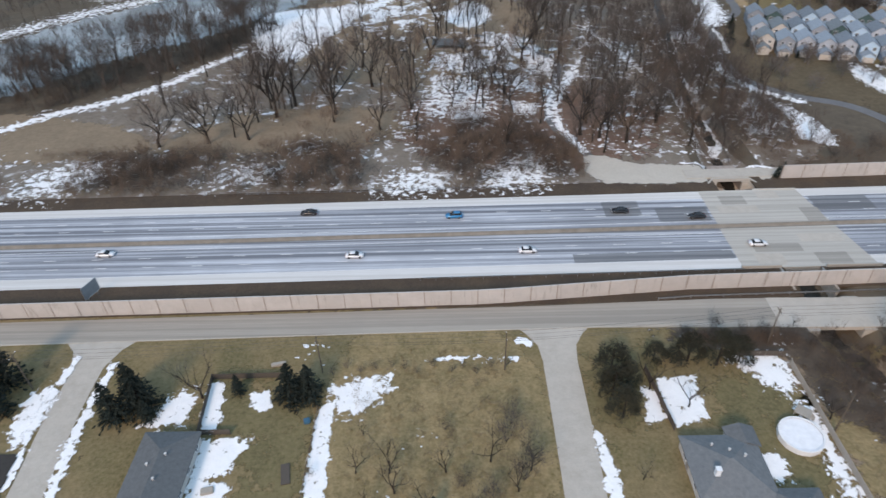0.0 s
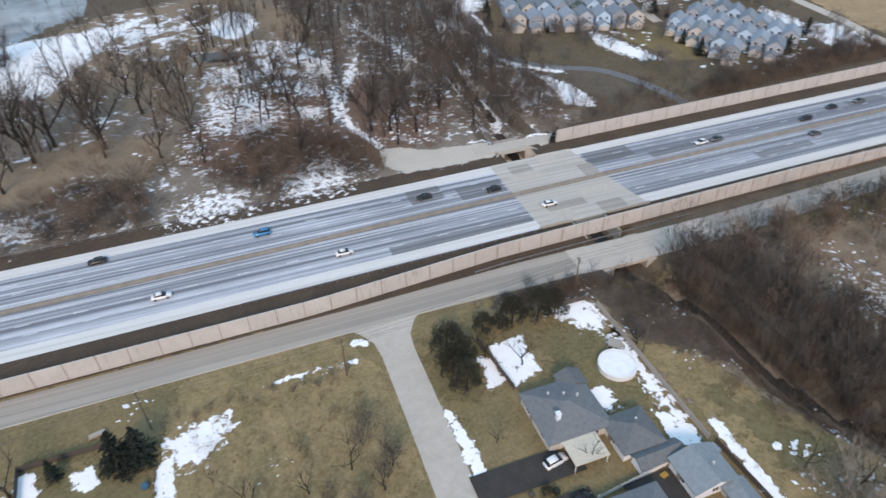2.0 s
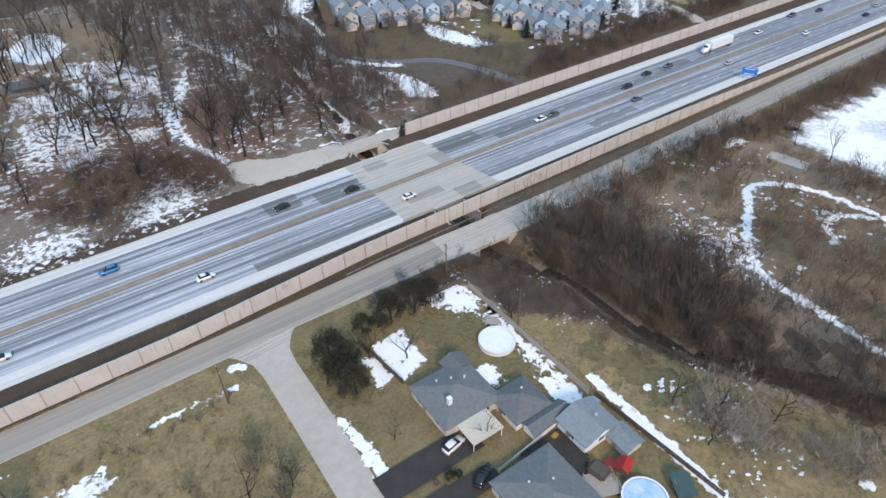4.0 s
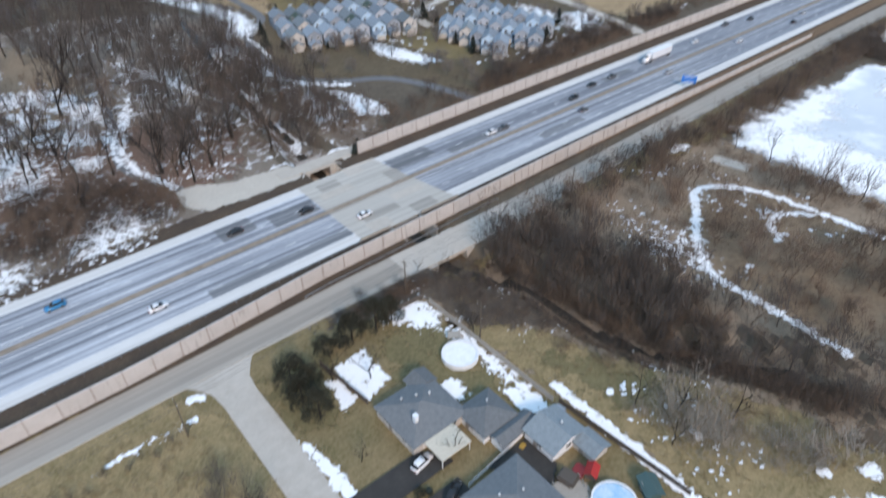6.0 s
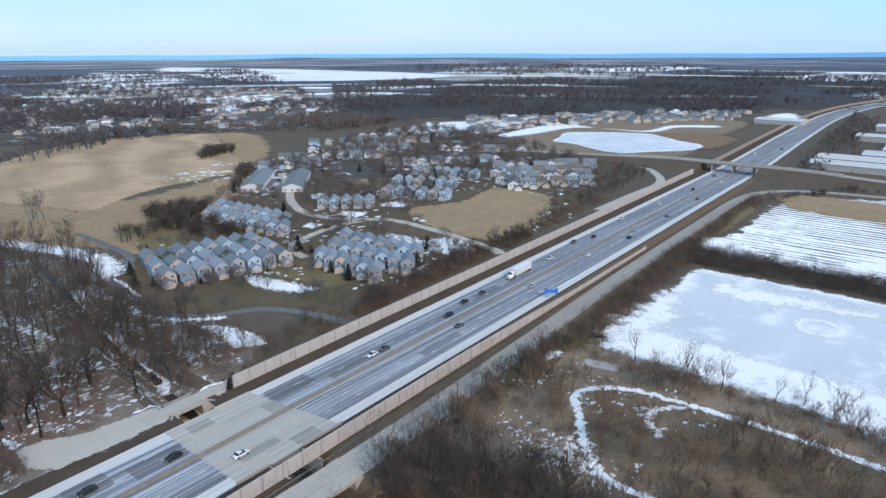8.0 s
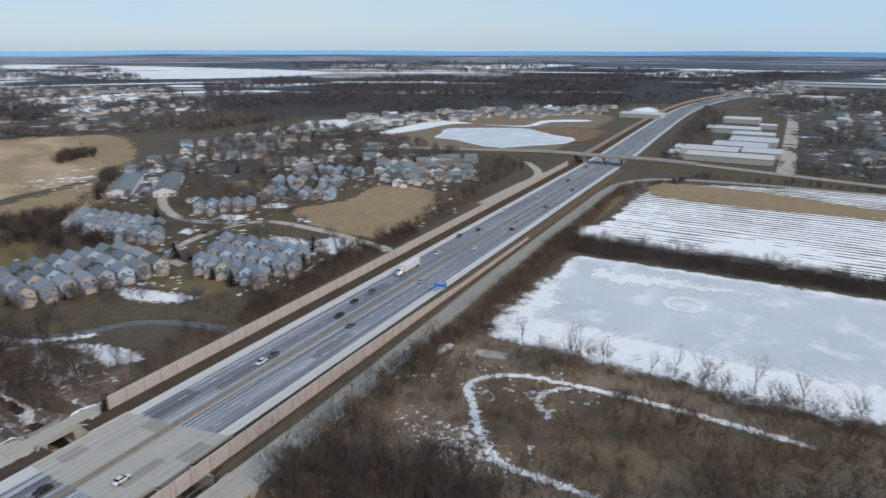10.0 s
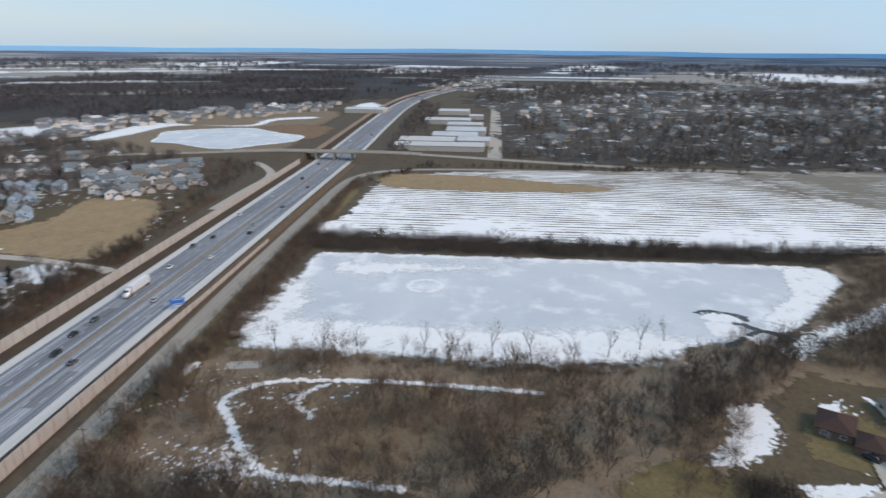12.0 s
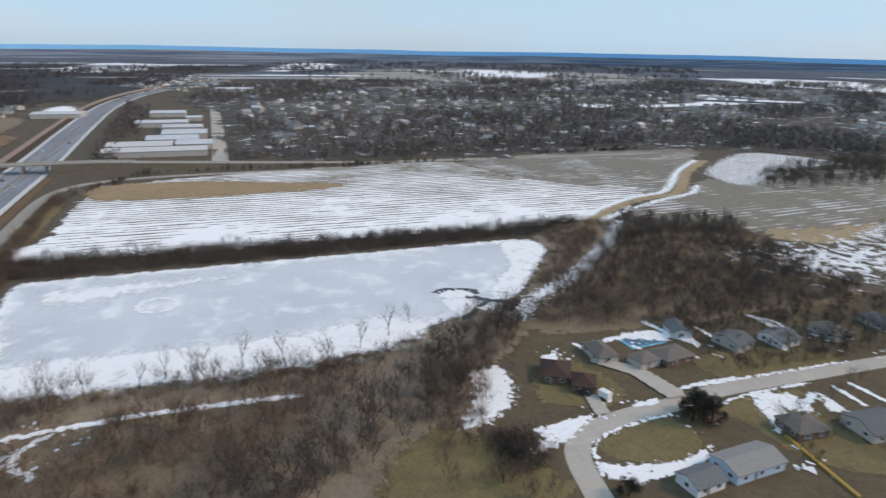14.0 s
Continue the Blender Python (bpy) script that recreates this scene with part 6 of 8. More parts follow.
thicket("trees_field_edge", strew([(140, 330), (160, 345), (215, 375), (300, 440), (330, 480), (318, 490), (280, 430), (200, 370), (140, 345)], 70), PUFFS, M_TWIG, 0.5, 0.9, "bare trees at the field's edge")
thicket("clump_field", strew([(330, 568), (378, 584), (386, 598), (360, 604), (340, 590)], 90), PUFFS, M_FARTREE, 0.5, 0.8, "dark clump of bare trees in the straw field")
thicket("brush_creek_banks", strew([(84, 97), (95, 97), (100, 62), (112, 36), (122, 12), (140, -14), (134, -20), (112, 8), (100, 32), (90, 48), (88, 80)], 380), TANGLES, M_TWIG, 0.5, 1.1, "dark brush hanging over the creek's banks")
thicket("trees_frontage", strew([(92, 99), (190, 101), (190, 93), (96, 91)], 60), LOWS, M_TWIG, 0.6, 1.0, "grey bare trees beside the frontage road")
# far woods and leafy suburbs
for key, pts, count, s0, s1 in (
        ("a", [(690, 782), (798, 623), (989, 424), (1145, 286), (1740, 370), (2000, 1072), (1780, 1388), (1296, 1462)], 2600, 0.8, 1.3),
        ("b", [(1300, 290), (1560, 150), (2300, 30), (3000, -200), (3200, 800), (2100, 900)], 1500, 0.8, 1.2),
        ("c", [(-300, 700), (150, 640), (420, 800), (640, 1040), (700, 1340), (200, 1900)], 2300, 0.8, 1.3),
        ("d", [(620, -30), (1020, -20), (1300, 50), (1700, -40), (2000, -500), (1900, -1500), (900, -1100), (610, -480)], 3800, 0.6, 1.1),
        ("e", [(500, -620), (900, -1100), (1900, -1500), (1500, -2600), (300, -1600)], 2400, 0.7, 1.2),
        ("f", [(420, 770), (700, 760), (1200, 1500), (2200, 3200), (900, 2900), (300, 1800)], 2300, 0.7, 1.1),
        ("g", [(2100, 900), (3200, 800), (4300, 1500), (3600, 3200), (2300, 2000)], 1100, 0.9, 1.5),
        ("h", [(2000, -300), (3200, -100), (4400, -900), (3400, -2800), (2000, -1700)], 1500, 0.9, 1.5),
        ("i", [(640, 60), (860, 120), (1200, 140), (1150, 100), (860, 90)], 130, 0.5, 0.8),
        ("j", [(604, 84), (700, 97), (860, 100), (1000, 108), (1000, 126), (860, 122), (700, 112), (604, 104)], 200, 0.4, 0.75),
        ("m", [(604, -300), (645, -470), (720, -900), (540, -760), (480, -650), (575, -490)], 420, 0.6, 1.0),
        ("k", [(578, -20), (640, 10), (650, -200), (640, -480), (590, -430), (578, -200)], 260, 0.5, 0.9),
        ("l", [(410, 800), (470, 740), (560, 640), (690, 640), (690, 782), (520, 900)], 420, 0.6, 1.0)):
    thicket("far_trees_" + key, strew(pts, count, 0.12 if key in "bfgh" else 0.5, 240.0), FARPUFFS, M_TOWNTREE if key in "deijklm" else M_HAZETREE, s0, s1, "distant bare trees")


def spruce_mesh(seed, height, width):
    """Whorls of drooping boughs round a stem, each a tapering tuft."""
    rg = np.random.default_rng(seed)
    V, F = [], []
    levels = 19
    for i in range(levels):
        t = i / (levels - 1)
        z = height * (0.06 + 0.9 * t)
        r = width * 0.5 * (1 - t) ** 0.85 + 0.12
        for j in range(int(15 - 8 * t)):
            a = rg.uniform(0, 6.283)
            d = np.array([math.cos(a), math.sin(a), rg.uniform(-0.35, 0.05)])
            L = r * rg.uniform(0.75, 1.15)
            o = np.array([0, 0, z + rg.normal(0, 0.02) * height])
            side = np.array([-d[1], d[0], 0.0])
            for m in range(17):
                u = rg.uniform(0.12, 1.0)
                p = o + d * L * u + np.array([0, 0, -0.12 * L * u * u])
                spray = d * 0.7 + side * rg.choice((-1, 1)) * rg.uniform(0.2, 1.0) + np.array([0, 0, rg.normal(-0.15, 0.25)])
                blade(V, F, p, spray, (0.28 + 0.3 * r / width) * rg.uniform(0.8, 1.5), rg.uniform(0.22, 0.38), rg)
    blade(V, F, np.array([0, 0, height * 0.9]), np.array([0, 0, 1.0]), height * 0.12, 0.25, rg)
    W, G = [], []
    limb_rings(W, G, [np.array([0, 0, -0.2]), np.array([0, 0, height * 0.95])], [width * 0.035, 0.03], 6)
    return fast_mesh("spruce_trunk", W, G, M_BARK), fast_mesh("spruce_crown", V, F, M_SPRUCE)


def cedar_mesh(seed, height, width):
    """A broad, ragged evergreen of many upswept tufts."""
    rg = np.random.default_rng(seed)
    V, F = [], []
    for i in range(26):
        a, u = rg.uniform(0, 6.283), rg.random() ** 0.8
        r = width * 0.34 * math.sqrt(max(0.02, 1 - u ** 2.2)) * rg.uniform(0.6, 1.2)
        c = np.array([r * math.cos(a), r * math.sin(a), height * (0.12 + 0.74 * u)])
        size = width * rg.uniform(0.11, 0.2)
        for j in range(130):
            n = rg.normal(0, 1, 3)
            n /= np.linalg.norm(n)
            blade(V, F, c + n * size * rg.uniform(0.4, 1.0), n + np.array([0, 0, 0.5]) + rg.normal(0, 0.35, 3), rg.uniform(0.25, 0.65), rg.uniform(0.07, 0.16), rg)
    W, G = [], []
    limb_rings(W, G, [np.array([0, 0, -0.2]), np.array([0, 0, height * 0.8])], [0.25, 0.05], 6)
    return fast_mesh("cedar_trunk", W, G, M_BARK), fast_mesh("cedar_crown", V, F, M_CEDAR)


CEDARS = [cedar_mesh(8, 7.5, 6.4), cedar_mesh(9, 6.5, 7.0)]
for x, y, s in ((31.6, 88.5, 1.25), (30.8, 82.5, 1.2), (31.6, 77.2, 1.15), (34.2, 85.2, 0.9), (41, 91.6, 0.8), (48, 91.2, 1.1), (53.6, 90, 1.3), (58.2, 90.6, 1.0), (44.6, 90.8, 0.8), (36, 51.6, 0.35), (126.5, -120.5, 1.45), (123.5, -124.5, 1.25), (128.5, -126, 1.15), (131, -122.5, 0.9), (104.7, -84, 0.9)):
    trunk, crown = CEDARS[int(rng.integers(2))]
    ob = tagged(new("cedar_tree"), "broad ragged dark olive cedar tree", "tree", "cedars")
    ob.matrix_basis = Matrix.Translation((x, y, 0)) @ pose(0, 0, 0, 0, 0, rng.uniform(0, 360)) @ Matrix.Scale(s, 4)
    part("trunk", trunk, ob)
    part("crown", crown, ob)
SPRUCES = [spruce_mesh(5, 11, 7.6), spruce_mesh(6, 9.5, 7.2), spruce_mesh(7, 10, 6.4)]
for x, y, s in ((-66, 78.5, 1.1), (-61.5, 81, 1.2), (-64.5, 84, 0.9), (-59.5, 78.5, 0.6), (-92, 88, 1.3), (-89.5, 80.5, 1.05), (-94, 82, 1.1), (-32.2, 82.6, 1.15), (-28.8, 83.4, 1.0), (-43.5, 84.8, 0.55),
                (-4, 58, 0.5), (-9, 56, 0.45), (121, 274, 0.85), (142, 255, 0.35), (404, 336, 0.9), (160, 245, 0.3),
                (229, 198, 0.4), (170, 244, 0.35), (136, 252, 0.3), (97.5, 163.5, 0.45), (95.6, 162.8, 0.35),
                (192.5, 348, 0.8), (150, 319, 0.5), (246, 330, 0.9), (217.5, 303, 0.7), (201, 260, 0.9), (203, 252, 0.5), (189, 221, 0.6), (187, 207, 0.8), (222, 196, 0.8), (246, 210, 0.8), (343, 405, 1.0), (353, 323, 0.9), (387, 378, 0.9), (305, 311, 0.8), (264, 412, 0.8), (128, 292, 0.7), (127, 269, 0.5), (420, 260, 0.9), (455, 330, 0.9), (500, 300, 0.9), (380, 400, 0.8), (480, 420, 1.0), (560, 470, 1.0)):
    trunk, crown = SPRUCES[int(rng.integers(3))]
    ob = tagged(new("evergreen_tree"), "dense dark green spruce tree", "tree", "evergreens")
    ob.matrix_basis = Matrix.Translation((x, y, 0)) @ pose(0, 0, 0, 0, 0, rng.uniform(0, 360)) @ Matrix.Scale(s, 4)
    part("trunk", trunk, ob)
    part("crown", crown, ob)
thicket("brush_bank", strew([(72, 96), (86, 96), (92, 70), (92, 50), (104, 30), (108, 6), (92, 8), (86, 40), (80, 60)], 260), TANGLES, M_BRUSH, 0.4, 0.9, "grey brush on the creek's bank")
thicket("brush_corner", strew([(48, 100.5), (74, 99.5), (74, 95), (50, 96)], 120), TANGLES, M_BRUSH, 0.4, 0.8, "low brush below the frontage road")
M_PALETWIG = plain("pale_grey_twigs", (0.34, 0.30, 0.26), (0.24, 0.21, 0.18), 0.8, 0.95, 0, 0, False)
thicket("trees_pale", np.array([(83, 31), (86.5, 27), (80.5, 27.5), (89, 32), (84.5, 35), (95, 12), (99, 8)]), LOWS, M_PALETWIG, 0.8, 1.15, "pale grey fuzzy trees on the creek's bank")
thicket("crowns_pale", np.array([(83, 31), (86.5, 27), (80.5, 27.5), (89, 32), (84.5, 35), (82, 23), (95, 12), (99, 8)]), TANGLES, M_PALETWIG, 1.6, 2.3, "pale grey fuzzy crowns on the creek's bank")
thicket("scrub_pale", strew([(78, 42), (88, 38), (92, 26), (100, 12), (92, 8), (82, 24)], 120), TANGLES, M_PALETWIG, 0.6, 1.3, "pale grey scrub on the creek's bank")
thicket("brush_bank_dark", strew([(44, 99.5), (82, 98), (90, 80), (92, 60), (82, 66), (71, 78), (70, 92), (54, 94.5)], 300), TANGLES, M_TWIG, 0.35, 0.85, "dark tangled brush on the bank below the road")
thicket("trees_bank_dark", strew([(56, 99.5), (82, 98), (90, 80), (90, 64), (72, 80), (70, 93), (58, 94.5)], 16), LOWS, M_TWIG, 0.4, 0.7, "small dark trees on the bank below the road")
# single yard trees and shrubs
for x, y, s in ((-12, 66, 0.9), (-2, 66, 0.85), (6, 68, 0.9), (13, 66, 0.7), (-18, 66, 0.8), (0, 54, 1.0), (-50.6, 83.6, 1.2), (38.3, 83.8, 0.9), (44.7, 79.4, 0.95), (32.2, 63.9, 0.55), (46, 54.5, 0.9), (74, 101.2, 0.5), (-17.4, 74, 0.5), (-10.9, 62, 0.9), (10.5, 62, 0.8), (-6, 60, 0.8),
                (-15, 58, 0.8), (4, 58, 0.7), (70, 76, 0.8), (80, 40, 1.0), (86, 34, 1.1), (92, 26, 1.0), (78, 30, 0.9), (150, -50, 0.9), (118, -58, 0.9), (128, -62, 0.8)):
    tree(YARDS, x, y, s, "yard_tree", "small bare yard tree with forking limbs", "yard trees")
for x, y, s in ((10.3, 76, 1.2), (-2, 75, 0.7), (-25, 89, 0.5), (-19.5, 89.4, 0.5), (-7.8, 89.3, 0.5), (-0.8, 89.2, 0.5), (4.4, 88.6, 0.45), (56, 100, 0.8), (62, 99, 0.8), (49, 98, 0.7), (66, 98, 0.9),
                (-26, 66, 0.6), (-86, 92, 0.5), (72, 97, 0.9), (75, 95, 0.8), (70, 96, 0.8), (125, -66, 1.3), (130, -66, 1.2), (122, -70, 1.1), (9, 72, 1.4), (13.5, 69, 1.5), (11.5, 64, 1.5), (6.5, 60, 1.3), (1, 63, 1.0), (-13, 90.8, 0.45), (-10.4, 90.2, 0.5), (-4.4, 90.6, 0.5), (1.8, 90.4, 0.5), (7.4, 90.3, 0.55), (10.6, 90.6, 0.5), (-22.4, 90.6, 0.5), (-16.4, 90.4, 0.5)):
    tree(BUSHES, x, y, s, "bare_bush", "bare grey-brown bush with many stems", "bushes")
TUFTS = [tangle(131 + i, 0.7, 0.9, 16, 0.09) for i in range(3)]
thicket("scrub_lot", strew([(-20, 92), (14, 92), (16, 50), (-20, 50)], 110), TANGLES, M_BRUSH, 0.25, 0.55, "low brown scrub in the meadow lot")
thicket("weed_tufts", strew([(-21, 98), (12, 98), (16, 50), (-21, 50)], 900), TUFTS, M_TUFT, 0.4, 1.1, "dry weed tufts in the meadow lot")
thicket("weed_tufts_creek", strew([(69, 92), (84, 92), (92, 60), (104, 30), (104, 0), (74, 20)], 700), TUFTS, M_TUFT, 0.5, 1.4, "dry weed tufts along the creek")
thicket("weed_tufts_verge", strew([(-180, 160), (30, 160), (30, 164), (-180, 163)], 300), TUFTS, M_TUFT, 0.5, 1.2, "dry weeds along the highway fence")

# ---- buildings ----
M_SHINGLE = plain("grey_shingles", (0.15, 0.163, 0.172), (0.112, 0.122, 0.13), 1.4, 0.9, 0, 0.5, True, vary=0.18)
M_PALESHINGLE = plain("pale_grey_shingles", (0.29, 0.285, 0.275), (0.235, 0.23, 0.222), 1.2, 0.9, 0, 0.4, True)
M_SHINGLE_WARM = plain("brown_grey_shingles", (0.17, 0.15, 0.135), (0.13, 0.115, 0.105), 1.4, 0.9, 0, 0.5, True, vary=0.15)
M_SHINGLE_BROWN = plain("dark_brown_shingles", (0.085, 0.05, 0.043), (0.06, 0.037, 0.033), 1.4, 0.9, 0, 0.5, True)
M_SHINGLE_BLUE = plain("blue_grey_shingles", (0.20, 0.235, 0.255), (0.145, 0.172, 0.19), 1.4, 0.9, 0, 0.5, True, vary=0.22)
M_SHINGLE_PALE = plain("pale_blue_shingles", (0.25, 0.30, 0.35), (0.175, 0.212, 0.246), 1.4, 0.9, 0, 0.5, True, vary=0.25)
M_SIDING = plain("white_siding", (0.70, 0.73, 0.76), (0.62, 0.65, 0.68), 0.5, 0.7, 0, 0.1, True, (1, 1, 8))
M_SIDING_BLUE = plain("pale_blue_siding", (0.42, 0.58, 0.72), (0.36, 0.52, 0.66), 0.5, 0.7, 0, 0.1, True, (1, 1, 8))
M_SIDING_GREEN = plain("dark_green_siding", (0.05, 0.10, 0.10), (0.04, 0.08, 0.08), 0.5, 0.7, 0, 0.1, True, (1, 1, 8))
M_SIDING_GREY = plain("blue_grey_siding", (0.36, 0.40, 0.45), (0.29, 0.325, 0.37), 0.5, 0.75, 0, 0.1, True, (1, 1, 8), 0.3)
M_SIDING_TAN = plain("warm_grey_siding", (0.54, 0.51, 0.48), (0.45, 0.43, 0.40), 0.5, 0.75, 0, 0.1, True, (1, 1, 8))
M_BRICK = plain("brown_brick", (0.20, 0.13, 0.10), (0.14, 0.095, 0.08), 2.0, 0.9, 0, 0.3, True, (1, 1, 5))
M_TRIM = plain("white_trim", (0.78, 0.79, 0.8), (0.7, 0.71, 0.72), 1.0, 0.6)
M_GLASS = plain("dark_window_glass", (0.03, 0.04, 0.05), (0.045, 0.055, 0.065), 0.4, 0.08, 0, 0)
M_DOOR = plain("painted_door", (0.25, 0.22, 0.2), (0.2, 0.18, 0.16), 1.0, 0.5)
M_METALROOF = plain("pale_metal_roof", (0.62, 0.60, 0.585), (0.52, 0.50, 0.49), 0.15, 0.55, 0, 0.1, True, (6, 0.3, 1))
M_FLATROOF = plain("white_flat_roof", (0.60, 0.62, 0.645), (0.46, 0.48, 0.50), 0.08, 0.7)
M_WOOD = plain("weathered_boards", (0.115, 0.098, 0.085), (0.075, 0.064, 0.056), 1.2, 0.9, 0, 0.3, True, (6, 6, 0.6))
M_PALEWOOD = plain("pale_boards", (0.40, 0.37, 0.33), (0.3, 0.275, 0.245), 1.2, 0.9, 0, 0.2, True, (6, 6, 0.6))
M_CANVAS = plain("cream_panel_roof", (0.60, 0.55, 0.46), (0.48, 0.43, 0.35), 0.7, 0.8, 0, 0.15, True, (1, 5, 1))
M_POOL_BLUE = plain("pool_blue", (0.12, 0.45, 0.62), (0.09, 0.38, 0.55), 0.4, 0.25, 0, 0.05)
M_POOL_COVER = plain("dark_pool_cover", (0.04, 0.14, 0.22), (0.03, 0.10, 0.17), 0.4, 0.4, 0, 0.05)
m, nt, bsdf, out = nodes_of("far_roofs")
isl = nt.nodes.new("ShaderNodeNewGeometry")
rr = nt.nodes.new("ShaderNodeMapRange")
rr.inputs["From Min"].default_value, rr.inputs["From Max"].default_value = 0.66, 0.92
nt.links.new(isl.outputs["Random Per Island"], rr.inputs["Value"])
nt.links.new(mixed(nt, rr.outputs["Result"], (0.15, 0.16, 0.175), (0.62, 0.65, 0.68)), bsdf.inputs["Base Color"])
bsdf.inputs["Roughness"].default_value = 0.85
M_FARROOF = m
M_PIPE = plain("pale_vent_pipe", (0.6, 0.6, 0.6), (0.45, 0.45, 0.45), 2.0, 0.5)


def roof_mesh(w, d, h, rise, hip, along_y, mat, over=0.45, thick=0.2):
    """A gable or hip roof over a w x d plan: two shells joined at the eaves."""
    def rot(p):
        return (p[1], p[0], p[2]) if along_y else p
    a, b = (d, w) if along_y else (w, d)
    ex, ey = a / 2 + over, b / 2 + over
    inset = min(ex, ey) if hip else 0.0
    if hip:
        inset = min(inset, ex - 0.02)
    V = []
    for dz in (0.0, -thick):
        low = h - rise * over / (b / 2) + dz
        V += [(-ex, -ey, low), (ex, -ey, low), (ex, ey, low), (-ex, ey, low), (-ex + inset, 0, h + rise + dz), (ex - inset, 0, h + rise + dz)]
    F = [(0, 1, 5, 4), (2, 3, 4, 5), (6, 10, 11, 7), (8, 11, 10, 9), (0, 6, 7, 1), (2, 8, 9, 3)]
    if hip:
        F += [(1, 2, 5), (3, 0, 4), (7, 11, 8), (9, 10, 6), (1, 7, 8, 2), (3, 9, 6, 0)]
    else:
        F += [(1, 7, 11, 5), (5, 11, 8, 2), (3, 9, 10, 4), (4, 10, 6, 0)]
    return mesh_of("roof", [rot(p) for p in V], F, mat)


def wall_mesh(w, d, h, rise, hip, along_y, mat):
    x, y = w / 2, d / 2
    V = [(-x, -y, -0.2), (x, -y, -0.2), (x, y, -0.2), (-x, y, -0.2), (-x, -y, h - 0.06), (x, -y, h - 0.06), (x, y, h - 0.06), (-x, y, h - 0.06)]
    F = [(0, 1, 5, 4), (1, 2, 6, 5), (2, 3, 7, 6), (3, 0, 4, 7), (4, 5, 6, 7)]
    if not hip:
        if along_y:
            V += [(0, -y, h + rise - 0.2), (0, y, h + rise - 0.2)]
            F += [(4, 5, 8), (6, 7, 9)]
        else:
            V += [(-x, 0, h + rise - 0.2), (x, 0, h + rise - 0.2)]
            F += [(7, 4, 8), (5, 6, 9)]
    return mesh_of("wall", V, F, mat)


def window(parent, x, y, z, w, h, face):
    """A framed window on a wall that faces 'face' (degrees round z from -y)."""
    at = pose(x, y, z, 0, 0, face)
    fr = part("window", box_mesh("window", M_TRIM, (-w / 2 - 0.1, w / 2 + 0.1, -0.06, 0.02, -0.1, 0.0), (-w / 2 - 0.1, w / 2 + 0.1, -0.06, 0.02, h, h + 0.1),
                                 (-w / 2 - 0.1, -w / 2, -0.06, 0.02, 0, h), (w / 2, w / 2 + 0.1, -0.06, 0.02, 0, h), (-0.03, 0.03, -0.05, 0.02, 0, h)), parent, "", at)
    part("pane", box_mesh("pane", M_GLASS, (-w / 2, w / 2, -0.03, 0.02, 0, h)), fr)


def house(name, x, y, w, d, h, rise, hip=True, along_y=False, roof=None, walls=None, turn=0.0, label="", group="", pipes=(), chimney=None, windows=True, door=True, category="house"):
    ob = tagged(new(name), label, category, group)
    ob.matrix_basis = pose(x, y, 0, 0, 0, turn)
    part("wall", wall_mesh(w, d, h, rise, hip, along_y, walls or M_SIDING), ob)
    rf = part("roof", roof_mesh(w, d, h, rise, hip, along_y, roof or M_SHINGLE), ob)
    if windows:
        for side in (-1, 1):
            for k in range(max(1, int(w / 4.5))):
                window(ob, -w / 2 + (k + 0.5) * w / max(1, int(w / 4.5)), side * d / 2, 1.0, 1.3, 1.1, 0 if side < 0 else 180)
            for k in range(max(1, int(d / 4.5))):
                window(ob, side * w / 2, -d / 2 + (k + 0.5) * d / max(1, int(d / 4.5)), 1.0, 1.3, 1.1, 90 if side > 0 else -90)
    if door:
        dr = part("door", box_mesh("door", M_DOOR, (-w / 2 - 0.07, -w / 2 + 0.02, -0.5 + d * 0.12, 0.45 + d * 0.12, 0, 2.05)), ob)
        part("handle", box_mesh("handle", M_STEEL, (-w / 2 - 0.13, -w / 2 - 0.06, 0.3 + d * 0.12, 0.36 + d * 0.12, 0.95, 1.1)), dr)
    for px, py, pz in pipes:
        part("vent_pipe", box_mesh("vent_pipe", M_PIPE, (px - 0.12, px + 0.12, py - 0.12, py + 0.12, pz - 0.3, pz + 0.35), (px - 0.2, px + 0.2, py - 0.2, py + 0.2, pz + 0.35, pz + 0.45)), rf)
    if chimney:
        cx, cy, cz = chimney
        part("chimney", box_mesh("chimney", M_SIDING, (cx - 0.4, cx + 0.4, cy - 0.4, cy + 0.4, cz - 1.2, cz + 0.9), (cx - 0.48, cx + 0.48, cy - 0.48, cy + 0.48, cz + 0.9, cz + 1.05)), ob)
    return ob


# the near homes
house("bungalow", 46.4, 64.6, 12.4, 11.8, 2.9, 2.1, True, False, M_SHINGLE, M_SIDING_TAN, 0, "grey hip-roofed bungalow beside the snowy drive", "near homes", ((0.5, 2.0, 4.4), (-2, 3.4, 3.9), (2.6, 0.6, 4.8)), (-3.0, -2.4, 4.6))
house("bungalow_wing", 50.9, 70.6, 4.6, 3.4, 2.9, 0.95, False, True, M_SHINGLE, M_SIDING_TAN, 0, "grey gabled rear wing of a bungalow", "near homes", (), None, False, False, "house wing")
house("garage", 55.6, 56.2, 8.0, 7.6, 2.7, 1.7, True, False, M_SHINGLE, M_SIDING, 0, "grey hip-roofed garage beside a bungalow", "near homes", ((1, 1, 3.9),), None, True, True, "garage")
house("lean_to", 57.2, 50.5, 8.6, 2.9, 2.3, 0.8, False, False, M_SHINGLE, M_SIDING, 1, "low dark-roofed lean-to shed", "near homes", (), None, False, False, "shed")
